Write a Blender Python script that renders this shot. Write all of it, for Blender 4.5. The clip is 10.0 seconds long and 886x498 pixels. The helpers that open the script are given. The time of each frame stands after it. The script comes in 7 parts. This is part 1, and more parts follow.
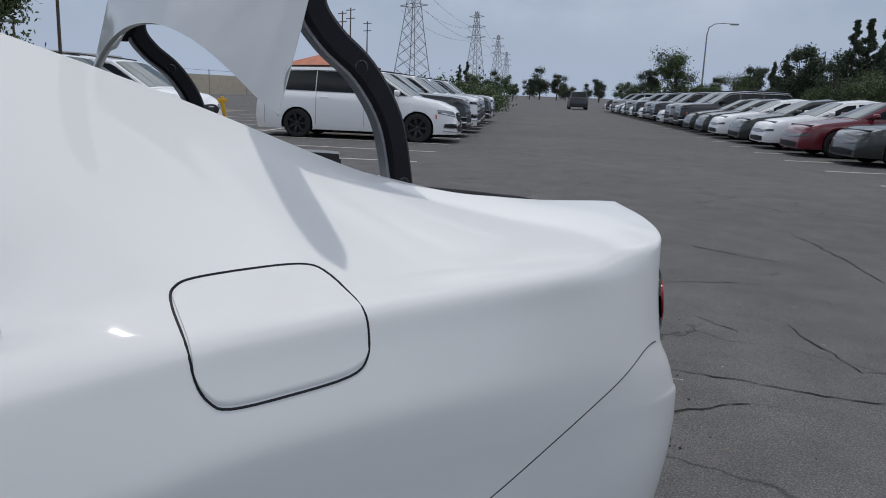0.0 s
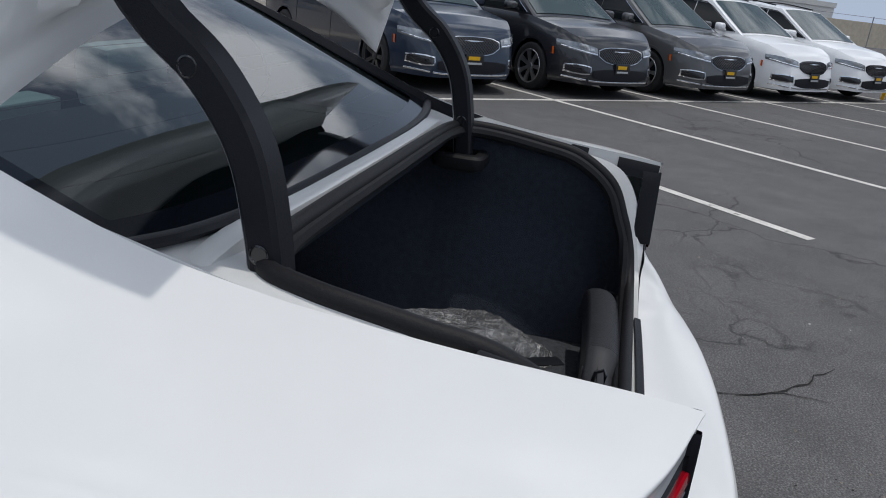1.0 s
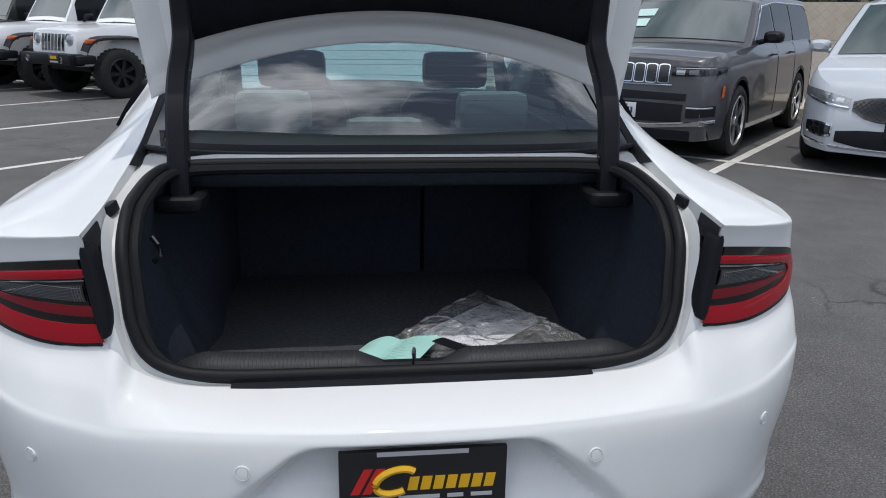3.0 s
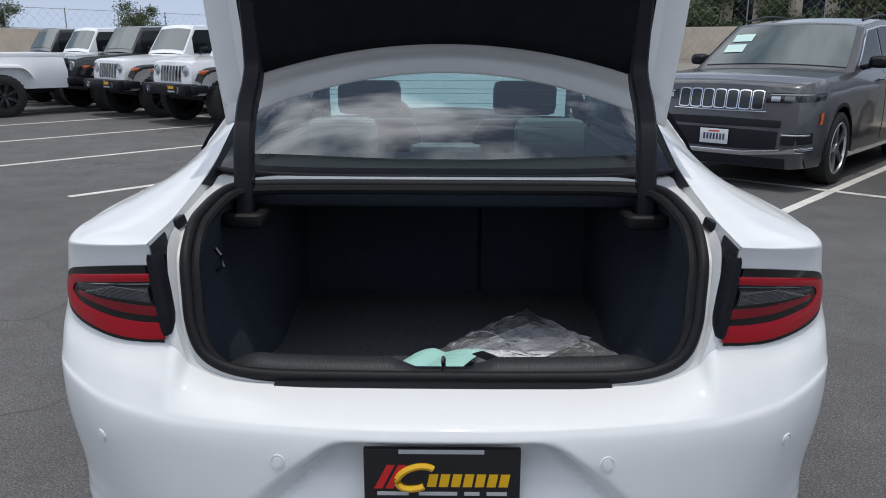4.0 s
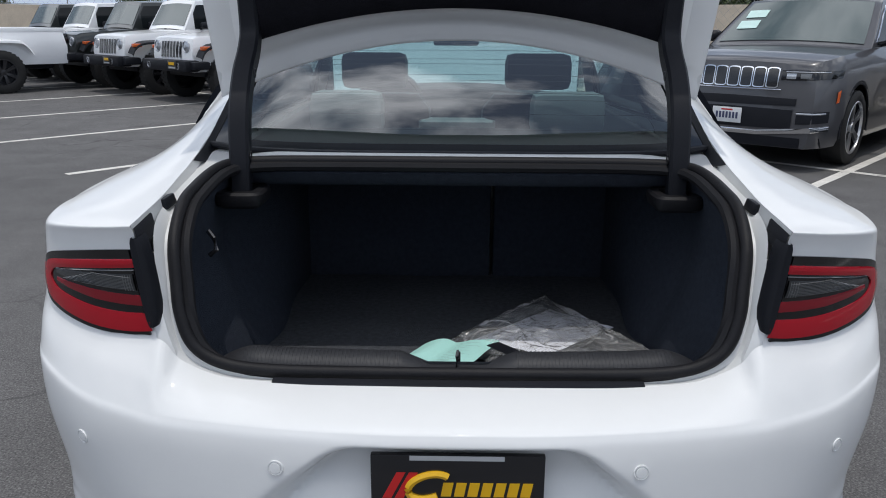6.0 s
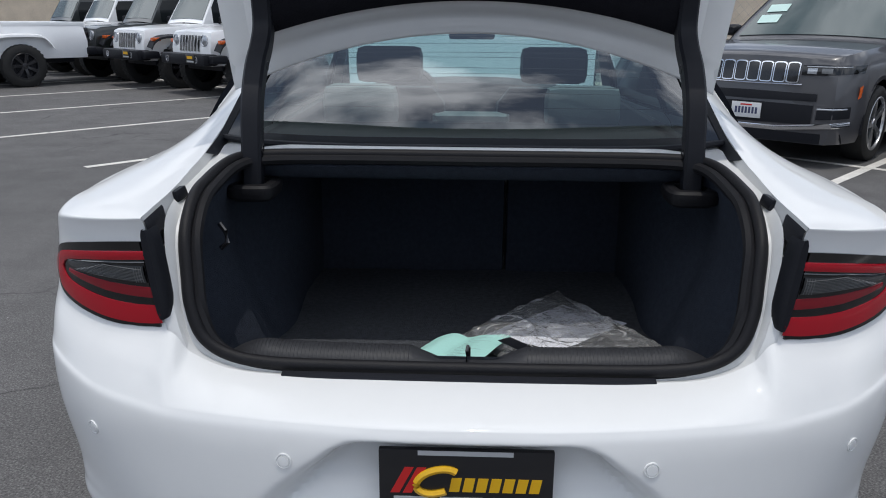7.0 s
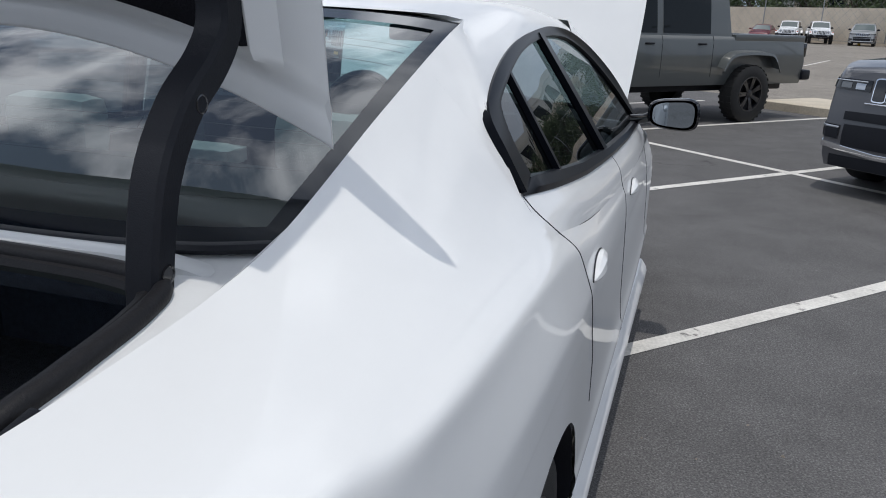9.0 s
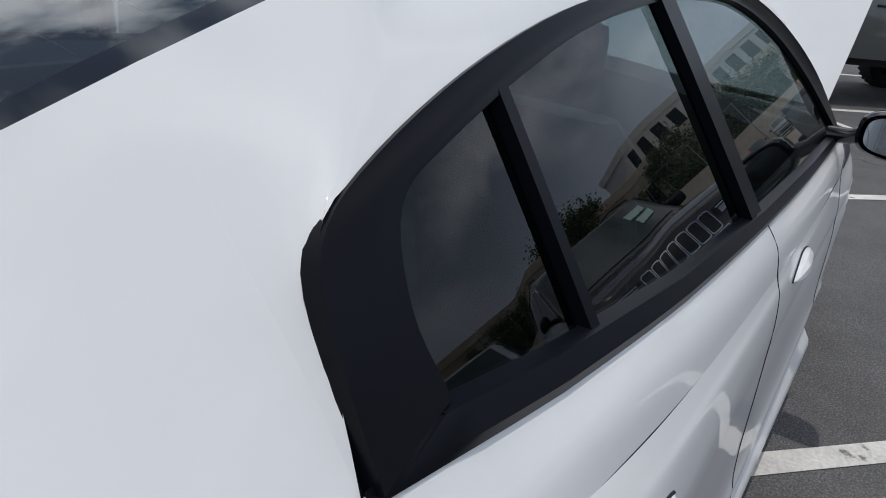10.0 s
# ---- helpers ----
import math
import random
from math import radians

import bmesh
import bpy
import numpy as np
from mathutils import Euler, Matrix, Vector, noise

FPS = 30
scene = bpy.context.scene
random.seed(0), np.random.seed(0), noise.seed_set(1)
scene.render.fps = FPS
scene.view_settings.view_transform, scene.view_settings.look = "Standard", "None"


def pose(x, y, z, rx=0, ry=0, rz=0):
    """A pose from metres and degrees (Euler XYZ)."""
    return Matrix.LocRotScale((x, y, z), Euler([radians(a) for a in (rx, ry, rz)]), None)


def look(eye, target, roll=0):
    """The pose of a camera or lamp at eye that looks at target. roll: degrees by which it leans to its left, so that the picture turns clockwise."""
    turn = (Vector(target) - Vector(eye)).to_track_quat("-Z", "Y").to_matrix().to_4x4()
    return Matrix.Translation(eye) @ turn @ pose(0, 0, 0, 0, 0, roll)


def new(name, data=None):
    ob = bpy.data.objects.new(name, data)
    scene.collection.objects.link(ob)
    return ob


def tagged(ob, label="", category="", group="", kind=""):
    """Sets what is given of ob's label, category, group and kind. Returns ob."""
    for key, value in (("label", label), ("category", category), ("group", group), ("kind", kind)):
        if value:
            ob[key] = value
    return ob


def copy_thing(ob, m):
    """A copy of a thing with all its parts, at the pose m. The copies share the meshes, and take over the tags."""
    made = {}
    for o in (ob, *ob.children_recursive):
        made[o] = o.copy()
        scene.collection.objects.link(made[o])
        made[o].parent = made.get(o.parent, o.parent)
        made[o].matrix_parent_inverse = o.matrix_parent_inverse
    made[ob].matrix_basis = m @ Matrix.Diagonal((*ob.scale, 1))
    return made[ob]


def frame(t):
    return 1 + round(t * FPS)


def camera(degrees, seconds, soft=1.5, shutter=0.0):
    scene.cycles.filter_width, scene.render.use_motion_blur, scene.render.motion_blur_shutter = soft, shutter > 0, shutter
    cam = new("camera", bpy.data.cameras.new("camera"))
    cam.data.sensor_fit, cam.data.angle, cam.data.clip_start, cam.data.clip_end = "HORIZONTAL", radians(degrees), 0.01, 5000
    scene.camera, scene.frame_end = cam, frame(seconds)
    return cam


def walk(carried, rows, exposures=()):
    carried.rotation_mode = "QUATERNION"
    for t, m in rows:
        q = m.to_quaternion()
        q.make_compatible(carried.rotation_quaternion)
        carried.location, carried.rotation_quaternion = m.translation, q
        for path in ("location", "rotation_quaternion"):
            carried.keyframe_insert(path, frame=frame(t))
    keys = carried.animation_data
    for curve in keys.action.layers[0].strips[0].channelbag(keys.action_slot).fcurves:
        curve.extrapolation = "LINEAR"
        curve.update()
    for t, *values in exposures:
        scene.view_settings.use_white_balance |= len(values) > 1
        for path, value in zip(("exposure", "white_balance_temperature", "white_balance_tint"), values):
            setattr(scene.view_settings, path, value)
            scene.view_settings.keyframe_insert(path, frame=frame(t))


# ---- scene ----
cam = camera(60.0, 10.0, 1.0)
PATH = [
    (0, (-1.649, 1.371, 1.272), (-0.054, 0.234, 0.871), 2.2),
    (0.2, (-1.62, 1.169, 1.312), (0.084, 0.219, 0.874), 3.7),
    (0.5, (-1.537, 0.841, 1.378), (0.327, 0.321, 0.873), 5.5),
    (0.7, (-1.489, 0.624, 1.397), (0.421, 0.455, 0.829), 6.6),
    (0.9, (-1.352, 0.425, 1.388), (0.543, 0.619, 0.779), 6.1),
    (1, (-1.264, 0.326, 1.413), (0.589, 0.699, 0.762), 6.5),
    (1.2, (-1.120, 0.136, 1.388), (0.626, 0.854, 0.716), 6.2),
    (1.5, (-0.97, -0.12, 1.383), (0.52, 1.009, 0.672), 5.4),
    (2, (-0.69, -0.551, 1.394), (0.302, 1.033, 0.683), 3.8),
    (2.2, (-0.566, -0.692, 1.395), (0.236, 1.002, 0.697), 3.2),
    (3.3, (-0.035, -1.289, 1.465), (0.083, 0.633, 0.920), 0.5),
    (3.5, (-0.009, -1.327, 1.470), (0.053, 0.600, 0.939), 0.3),
    (4, (0.010, -1.296, 1.458), (-0.004, 0.636, 0.944), 0.2),
    (4.5, (-0.013, -1.192, 1.438), (-0.045, 0.739, 0.915), 0.2),
    (5, (-0.018, -1.144, 1.429), (-0.042, 0.781, 0.888), 0.3),
    (6.5, (-0.014, -1.141, 1.425), (-0.036, 0.775, 0.852), 0.4),
    (7, (-0.004, -1.132, 1.421), (-0.068, 0.782, 0.842), 0.4),
    (7.5, (0.157, -1.064, 1.408), (0.010, 0.844, 0.827), 0.2),
    (8, (0.559, -0.872, 1.423), (0.286, 1.025, 0.852), 0.2),
    (8.5, (0.899, -0.504, 1.413), (0.475, 1.363, 0.836), 0.8),
    (9, (1.105, -0.045, 1.418), (0.535, 1.781, 0.833), 1.9),
    (9.5, (1.138, 0.517, 1.435), (0.388, 2.256, 0.794), 3.8),
    (10, (1.03, 1.007, 1.434), (0.128, 2.609, 0.647), 7.5),
]
walk(cam, [(t, look(eye, target, roll)) for t, eye, target, roll in PATH], [(0.0, -0.96, 6570, 10), (0.5, -1.05, 6570, 10), (1.0, -0.84, 6570, 10), (1.5, -0.62, 6570, 10), (2.0, -0.52, 6570, 10), (3.5, -0.54, 6570, 10), (7.2, -0.54, 6570, 10), (8.0, -0.54, 6570, 10), (8.5, -0.50, 6570, 10), (9.2, -0.66, 6570, 10), (10.0, -0.74, 6570, 10)])

# ---------------------------------------------------------------- sky and sun
SUN_WAY = Vector((-0.02, 0.13, -1.0)).normalized()
world = bpy.data.worlds.new("sky")
scene.world = world
world.use_nodes = True
wn, wl = world.node_tree.nodes, world.node_tree.links
wn.clear()
w_out = wn.new("ShaderNodeOutputWorld")
w_bg = wn.new("ShaderNodeBackground")
w_sky = wn.new("ShaderNodeTexSky")
w_sky.sky_type, w_sky.sun_disc = "NISHITA", False
w_sky.sun_elevation = math.asin(-SUN_WAY.z)
w_sky.sun_rotation = math.atan2(-SUN_WAY.x, -SUN_WAY.y)
w_co = wn.new("ShaderNodeTexCoord")
w_map = wn.new("ShaderNodeMapping")
w_map.inputs["Scale"].default_value = (1.5, 1.5, 2.6)
w_map.inputs["Location"].default_value = (0.7, 4.3, 2.2)
w_noise = wn.new("ShaderNodeTexNoise")
w_noise.inputs["Scale"].default_value, w_noise.inputs["Detail"].default_value = 2.0, 8
w_noise.inputs["Roughness"].default_value = 0.54
w_ramp = wn.new("ShaderNodeValToRGB")
w_ramp.color_ramp.elements[0].position, w_ramp.color_ramp.elements[1].position = 0.46, 0.60
w_mix = wn.new("ShaderNodeMixRGB")
w_mix.inputs["Color2"].default_value = (23.5, 24.8, 27.0, 1)
wl.new(w_co.outputs["Generated"], w_map.inputs["Vector"])
wl.new(w_map.outputs["Vector"], w_noise.inputs["Vector"])
wl.new(w_noise.outputs["Fac"], w_ramp.inputs["Fac"])
# the cloud cover thins out into haze towards the horizon
w_sep = wn.new("ShaderNodeSeparateXYZ")
w_rise = wn.new("ShaderNodeMapRange")
w_rise.interpolation_type = "SMOOTHSTEP"
for k, val in zip(("From Min", "From Max", "To Min", "To Max"), (0.02, 0.46, 0.0, 1.0)):
    w_rise.inputs[k].default_value = val
w_mul = wn.new("ShaderNodeMath")
w_mul.operation = "MULTIPLY"
wl.new(w_co.outputs["Generated"], w_sep.inputs[0])
wl.new(w_sep.outputs["Z"], w_rise.inputs["Value"])
wl.new(w_ramp.outputs["Color"], w_mul.inputs[0])
wl.new(w_rise.outputs["Result"], w_mul.inputs[1])
wl.new(w_mul.outputs[0], w_mix.inputs["Fac"])
w_haze = wn.new("ShaderNodeMixRGB")
w_haze.inputs["Color2"].default_value = (7.4, 8.9, 11.6, 1)
w_fall = wn.new("ShaderNodeMapRange")
for k, val in zip(("From Min", "From Max", "To Min", "To Max"), (0.0, 0.55, 1.0, 0.22)):
    w_fall.inputs[k].default_value = val
wl.new(w_sep.outputs["Z"], w_fall.inputs["Value"])
wl.new(w_fall.outputs["Result"], w_haze.inputs["Fac"])
wl.new(w_sky.outputs["Color"], w_haze.inputs["Color1"])
wl.new(w_haze.outputs["Color"], w_mix.inputs["Color1"])
wl.new(w_mix.outputs["Color"], w_bg.inputs["Color"])
w_bg.inputs["Strength"].default_value = 0.10
wl.new(w_bg.outputs["Background"], w_out.inputs["Surface"])
sun = new("sun", bpy.data.lights.new("sun", "SUN"))
sun.data.energy, sun.data.angle, sun.data.color = 2.45, radians(0.6), (1.0, 0.97, 0.92)
sun.matrix_world = look(-SUN_WAY * 30, (0, 0, 0))

# ---------------------------------------------------------------- materials


def material(name, base=(0.5, 0.5, 0.5), rough=0.5, metal=0.0, coat=0.0, vary=0.0, scale=8.0, bump=0.0,
             bump_scale=60.0, emit=0.0, spec=0.5, by_object=False):
    m = bpy.data.materials.new(name)
    m.use_nodes = True
    n, l = m.node_tree.nodes, m.node_tree.links
    b = n["Principled BSDF"]
    b.inputs["Base Color"].default_value = (*base, 1)
    b.inputs["Roughness"].default_value, b.inputs["Metallic"].default_value = rough, metal
    b.inputs["Coat Weight"].default_value, b.inputs["Coat Roughness"].default_value = coat, 0.03
    b.inputs["Specular IOR Level"].default_value = spec
    co = n.new("ShaderNodeTexCoord")
    colour = None
    if by_object:
        info = n.new("ShaderNodeObjectInfo")
        colour = info.outputs["Color"]
        l.new(colour, b.inputs["Base Color"])
    if vary:
        a = n.new("ShaderNodeTexNoise")
        a.inputs["Scale"].default_value, a.inputs["Detail"].default_value = scale, 6
        c = n.new("ShaderNodeTexNoise")
        c.inputs["Scale"].default_value, c.inputs["Detail"].default_value = scale * 14, 3
        add = n.new("ShaderNodeMath")
        add.operation = "ADD"
        l.new(co.outputs["Object"], a.inputs["Vector"])
        l.new(co.outputs["Object"], c.inputs["Vector"])
        l.new(a.outputs["Fac"], add.inputs[0])
        l.new(c.outputs["Fac"], add.inputs[1])
        span = n.new("ShaderNodeMapRange")
        span.inputs["From Min"].default_value, span.inputs["From Max"].default_value = 0.6, 1.4
        span.inputs["To Min"].default_value, span.inputs["To Max"].default_value = 1 - vary, 1 + vary
        l.new(add.outputs[0], span.inputs["Value"])
        mul = n.new("ShaderNodeVectorMath")
        mul.operation = "MULTIPLY"
        mul.inputs[0].default_value = base
        if colour:
            l.new(colour, mul.inputs[0])
        l.new(span.outputs["Result"], mul.inputs[1])
        l.new(mul.outputs["Vector"], b.inputs["Base Color"])
    if bump:
        t = n.new("ShaderNodeTexNoise")
        t.inputs["Scale"].default_value, t.inputs["Detail"].default_value = bump_scale, 4
        l.new(co.outputs["Object"], t.inputs["Vector"])
        k = n.new("ShaderNodeBump")
        k.inputs["Strength"].default_value, k.inputs["Distance"].default_value = bump, 0.004
        l.new(t.outputs["Fac"], k.inputs["Height"])
        l.new(k.outputs["Normal"], b.inputs["Normal"])
    if emit:
        b.inputs["Emission Color"].default_value = (*base, 1)
        b.inputs["Emission Strength"].default_value = emit
    return m


def pane(name, tint, gloss_rough=0.0, clear=1.0, body=(0.02, 0.025, 0.03), ior=2.2, crinkle=0.0):
    """Thin tinted glass: what lies behind shows through, the sky mirrors in it by the angle."""
    m = bpy.data.materials.new(name)
    m.use_nodes = True
    n, l = m.node_tree.nodes, m.node_tree.links
    n.remove(n["Principled BSDF"])
    out = n["Material Output"]
    see = n.new("ShaderNodeBsdfTransparent")
    see.inputs["Color"].default_value = (*tint, 1)
    dull = n.new("ShaderNodeBsdfDiffuse")
    dull.inputs["Color"].default_value = (*body, 1)
    inner = n.new("ShaderNodeMixShader")
    inner.inputs["Fac"].default_value = clear
    l.new(dull.outputs[0], inner.inputs[1])
    l.new(see.outputs[0], inner.inputs[2])
    shine = n.new("ShaderNodeBsdfGlossy")
    shine.inputs["Roughness"].default_value = gloss_rough
    fres = n.new("ShaderNodeFresnel")
    fres.inputs["IOR"].default_value = ior
    mix = n.new("ShaderNodeMixShader")
    if crinkle:
        co = n.new("ShaderNodeTexCoord")
        fold = n.new("ShaderNodeTexVoronoi")
        fold.feature = "DISTANCE_TO_EDGE"
        fold.inputs["Scale"].default_value = 17
        bend = n.new("ShaderNodeTexNoise")
        bend.inputs["Scale"].default_value, bend.inputs["Detail"].default_value, bend.inputs["Distortion"].default_value = 9, 3.5, 1.2
        put = n.new("ShaderNodeVectorMath")
        put.operation = "MULTIPLY_ADD"
        put.inputs[1].default_value = (0.12, 0.12, 0.12)
        l.new(co.outputs["Object"], bend.inputs["Vector"])
        l.new(bend.outputs["Color"], put.inputs[0])
        l.new(co.outputs["Object"], put.inputs[2])
        l.new(put.outputs["Vector"], fold.inputs["Vector"])
        both = n.new("ShaderNodeMath")
        both.operation = "MULTIPLY_ADD"
        both.inputs[1].default_value = 1.6
        l.new(bend.outputs["Fac"], both.inputs[0])
        l.new(fold.outputs["Distance"], both.inputs[2])
        bp = n.new("ShaderNodeBump")
        bp.inputs["Strength"].default_value, bp.inputs["Distance"].default_value = crinkle, 0.016
        l.new(both.outputs[0], bp.inputs["Height"])
        # white streaks in the film's colour stand in for sun glints along sharp creases
        glint_noise = n.new("ShaderNodeTexNoise")
        glint_noise.inputs["Scale"].default_value, glint_noise.inputs["Detail"].default_value, glint_noise.inputs["Distortion"].default_value = 13, 3.5, 0.8
        lay = n.new("ShaderNodeMapping")
        lay.inputs["Rotation"].default_value, lay.inputs["Scale"].default_value = (0, 0, 0.7), (0.9, 3.4, 1.0)
        l.new(co.outputs["Object"], lay.inputs["Vector"])
        l.new(lay.outputs["Vector"], glint_noise.inputs["Vector"])
        off = n.new("ShaderNodeMath")
        off.operation = "SUBTRACT"
        off.inputs[1].default_value = 0.5
        far = n.new("ShaderNodeMath")
        far.operation = "ABSOLUTE"
        thin = n.new("ShaderNodeMapRange")
        for key, val in zip(("From Min", "From Max", "To Min", "To Max"), (0.0, 0.036, clear * 0.74, clear)):
            thin.inputs[key].default_value = val
        l.new(glint_noise.outputs["Fac"], off.inputs[0])
        l.new(off.outputs[0], far.inputs[0])
        l.new(far.outputs[0], thin.inputs["Value"])
        l.new(thin.outputs["Result"], inner.inputs["Fac"])
        for node in (fres, shine):
            l.new(bp.outputs["Normal"], node.inputs["Normal"])
    l.new(fres.outputs[0], mix.inputs["Fac"])
    l.new(inner.outputs[0], mix.inputs[1])
    l.new(shine.outputs[0], mix.inputs[2])
    l.new(mix.outputs[0], out.inputs["Surface"])
    return m


M = {}
M["white_paint"] = material("white_paint", (0.735, 0.742, 0.740), 0.60, 0, 0.70, 0.012, 1.5, spec=0.25)
M["car_paint"] = material("car_paint", (0.5, 0.5, 0.5), 0.30, 0.0, 0.75, 0.02, 3, spec=0.4, by_object=True)
M["white_inner"] = material("white_inner", (0.68, 0.69, 0.69), 0.42, 0, 0.2, 0.03, 4)
M["black_trim"] = material("black_trim", (0.011, 0.012, 0.016), 0.48, 0, 0, 0.15, 10, 0.15, 500, spec=0.20)
M["black_gloss"] = material("black_gloss", (0.012, 0.012, 0.014), 0.12, 0, 0.5)
M["black_pillar"] = material("black_pillar", (0.004, 0.005, 0.008), 0.30, 0, 0, 0.1, 12, spec=0.10)
M["rubber"] = material("rubber", (0.010, 0.010, 0.012), 0.55, 0, 0, 0.2, 14, 0.2, 300, spec=0.22)
M["tyre"] = material("tyre", (0.012, 0.012, 0.012), 0.75, 0, 0, 0.3, 10, 0.4, 120)
M["rim_black"] = material("rim_black", (0.020, 0.020, 0.023), 0.30, 0.2, 0.3)
M["rim_silver"] = material("rim_silver", (0.55, 0.56, 0.58), 0.3, 0.9, 0.2)
M["grey_plastic"] = material("grey_plastic", (0.026, 0.027, 0.031), 0.5, 0, 0, 0.12, 14, 0.2, 400, spec=0.35)
M["lamp_rib"] = material("lamp_rib", (0.16, 0.165, 0.17), 0.2, 0.3, 0.5)
M["hinge_steel"] = material("hinge_steel", (0.34, 0.35, 0.37), 0.4, 0.3, 0, 0.1, 20)
M["wire"] = material("wire", (0.07, 0.05, 0.045), 0.6)
M["chrome"] = material("chrome", (0.8, 0.81, 0.83), 0.08, 1.0)
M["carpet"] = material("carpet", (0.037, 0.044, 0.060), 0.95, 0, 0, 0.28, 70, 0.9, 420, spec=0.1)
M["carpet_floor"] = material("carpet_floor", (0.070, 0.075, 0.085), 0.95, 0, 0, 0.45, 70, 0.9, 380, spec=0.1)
M["liner"] = material("liner", (0.010, 0.010, 0.013), 0.9, 0, 0, 0.3, 20, 0.6, 300, spec=0.08)
M["lamp_red"] = material("lamp_red", (0.36, 0.004, 0.014), 0.1, 0, 0.4, spec=0.4)
M["lamp_red_dark"] = material("lamp_red_dark", (0.20, 0.004, 0.012), 0.1, 0, 0.5, spec=0.4)
M["lamp_glass"] = material("lamp_glass", (0.26, 0.28, 0.30), 0.16, 0.5, 0.7, 0.3, 30)
M["lamp_clear"] = material("lamp_clear", (0.045, 0.048, 0.052), 0.12, 0.2, 0.6)
M["lamp_black"] = material("lamp_black", (0.006, 0.006, 0.007), 0.08, 0, 0.35)
M["headlamp"] = material("headlamp", (0.45, 0.47, 0.5), 0.12, 0.6, 0.9)
M["amber"] = material("amber", (0.6, 0.10, 0.01), 0.2, 0, 0.5)
M["plate_white"] = material("plate_white", (0.7, 0.71, 0.72), 0.4, 0, 0, 0.05, 20)
M["plate_black"] = material("plate_black", (0.012, 0.012, 0.014), 0.3, 0, 0.3)
M["yellow"] = material("yellow", (0.75, 0.42, 0.01), 0.4)
M["bar_red"] = material("bar_red", (0.55, 0.02, 0.02), 0.4)
M["bar_grey"] = material("bar_grey", (0.45, 0.46, 0.47), 0.4)
M["bar_blue"] = material("bar_blue", (0.05, 0.06, 0.13), 0.5)
M["seat_grey"] = material("seat_grey", (0.42, 0.45, 0.45), 0.55, 0, 0, 0.08, 12, 0.3, 200)
M["seat_dark"] = material("seat_dark", (0.03, 0.03, 0.034), 0.5, 0, 0, 0.15, 12, 0.3, 200)
M["cabin"] = material("cabin", (0.03, 0.031, 0.034), 0.7, 0, 0, 0.2, 9)
M["glass_rear"] = pane("glass_rear", (0.42, 0.62, 0.66), ior=2.35)
M["glass_clear"] = pane("glass_clear", (0.84, 0.95, 0.92), ior=1.5)
M["glass_side"] = pane("glass_side", (0.20, 0.25, 0.27), ior=1.50)
M["glass_screen"] = pane("glass_screen", (0.2, 0.22, 0.22), 0, 0.0, (0.055, 0.078, 0.076), 1.9)
M["glass_far"] = pane("glass_far", (0.2, 0.22, 0.22), 0, 0.0, (0.012, 0.015, 0.017), 1.33)
M["film"] = pane("film", (0.97, 0.975, 0.98), 0.24, 0.88, (0.85, 0.86, 0.88), 1.42, 1.0)
M["bubble_film"] = pane("bubble_film", (0.97, 0.975, 0.98), 0.16, 0.40, (0.88, 0.89, 0.90), 1.5, 1.0)
M["mirror"] = material("mirror", (0.46, 0.52, 0.57), 0.02, 1.0)
M["frit"] = material("frit", (0.006, 0.008, 0.012), 0.06, 0, 0.15, spec=0.4)
M["paper"] = material("paper", (0.80, 0.82, 0.90), 0.75, 0, 0, 0.05, 9)
M["paper_mint"] = material("paper_mint", (0.40, 0.72, 0.66), 0.75, 0, 0, 0.05, 9)
M["paper_pale"] = material("paper_pale", (0.50, 0.68, 0.64), 0.5, 0, 0, 0.05, 9)
M["crack"] = material("crack", (0.014, 0.012, 0.011), 0.95, 0, 0, 0.3, 30)
M["stone"] = material("stone", (0.26, 0.22, 0.18), 0.9, 0, 0, 0.45, 60)
M["ink"] = material("ink", (0.08, 0.10, 0.12), 0.8)
M["line_paint"] = material("line_paint", (0.62, 0.60, 0.56), 0.8, 0, 0, 0.25, 5, 0.5, 90)
nt_ = M["line_paint"].node_tree
b_ = nt_.nodes["Principled BSDF"]
worn_ = nt_.nodes.new("ShaderNodeTexNoise")
worn_.inputs["Scale"].default_value, worn_.inputs["Detail"].default_value, worn_.inputs["Roughness"].default_value = 6.0, 8, 0.7
gaps_ = nt_.nodes.new("ShaderNodeMapRange")
for k_, v_ in zip(("From Min", "From Max", "To Min", "To Max"), (0.60, 0.66, 0.0, 0.85)):
    gaps_.inputs[k_].default_value = v_
co_ = nt_.nodes.new("ShaderNodeTexCoord")
bare_ = nt_.nodes.new("ShaderNodeMixRGB")
bare_.inputs["Color2"].default_value = (0.10, 0.095, 0.09, 1)
nt_.links.new(co_.outputs["Object"], worn_.inputs["Vector"])
nt_.links.new(worn_.outputs["Fac"], gaps_.inputs["Value"])
nt_.links.new(gaps_.outputs["Result"], bare_.inputs["Fac"])
nt_.links.new(b_.inputs["Base Color"].links[0].from_socket, bare_.inputs["Color1"])
nt_.links.new(bare_.outputs["Color"], b_.inputs["Base Color"])
M["concrete"] = material("concrete", (0.50, 0.44, 0.35), 0.9, 0, 0, 0.22, 2.5, 0.5, 60)
M["wall_block"] = material("wall_block", (0.60, 0.52, 0.42), 0.9, 0, 0, 0.18, 1.2, 0.5, 30)
M["steel"] = material("steel", (0.30, 0.31, 0.32), 0.55, 0.6, 0, 0.2, 6)
M["dark_wood"] = material("dark_wood", (0.10, 0.08, 0.065), 0.9, 0, 0, 0.3, 4)
M["building"] = material("building", (0.62, 0.62, 0.60), 0.8, 0, 0, 0.08, 0.4)
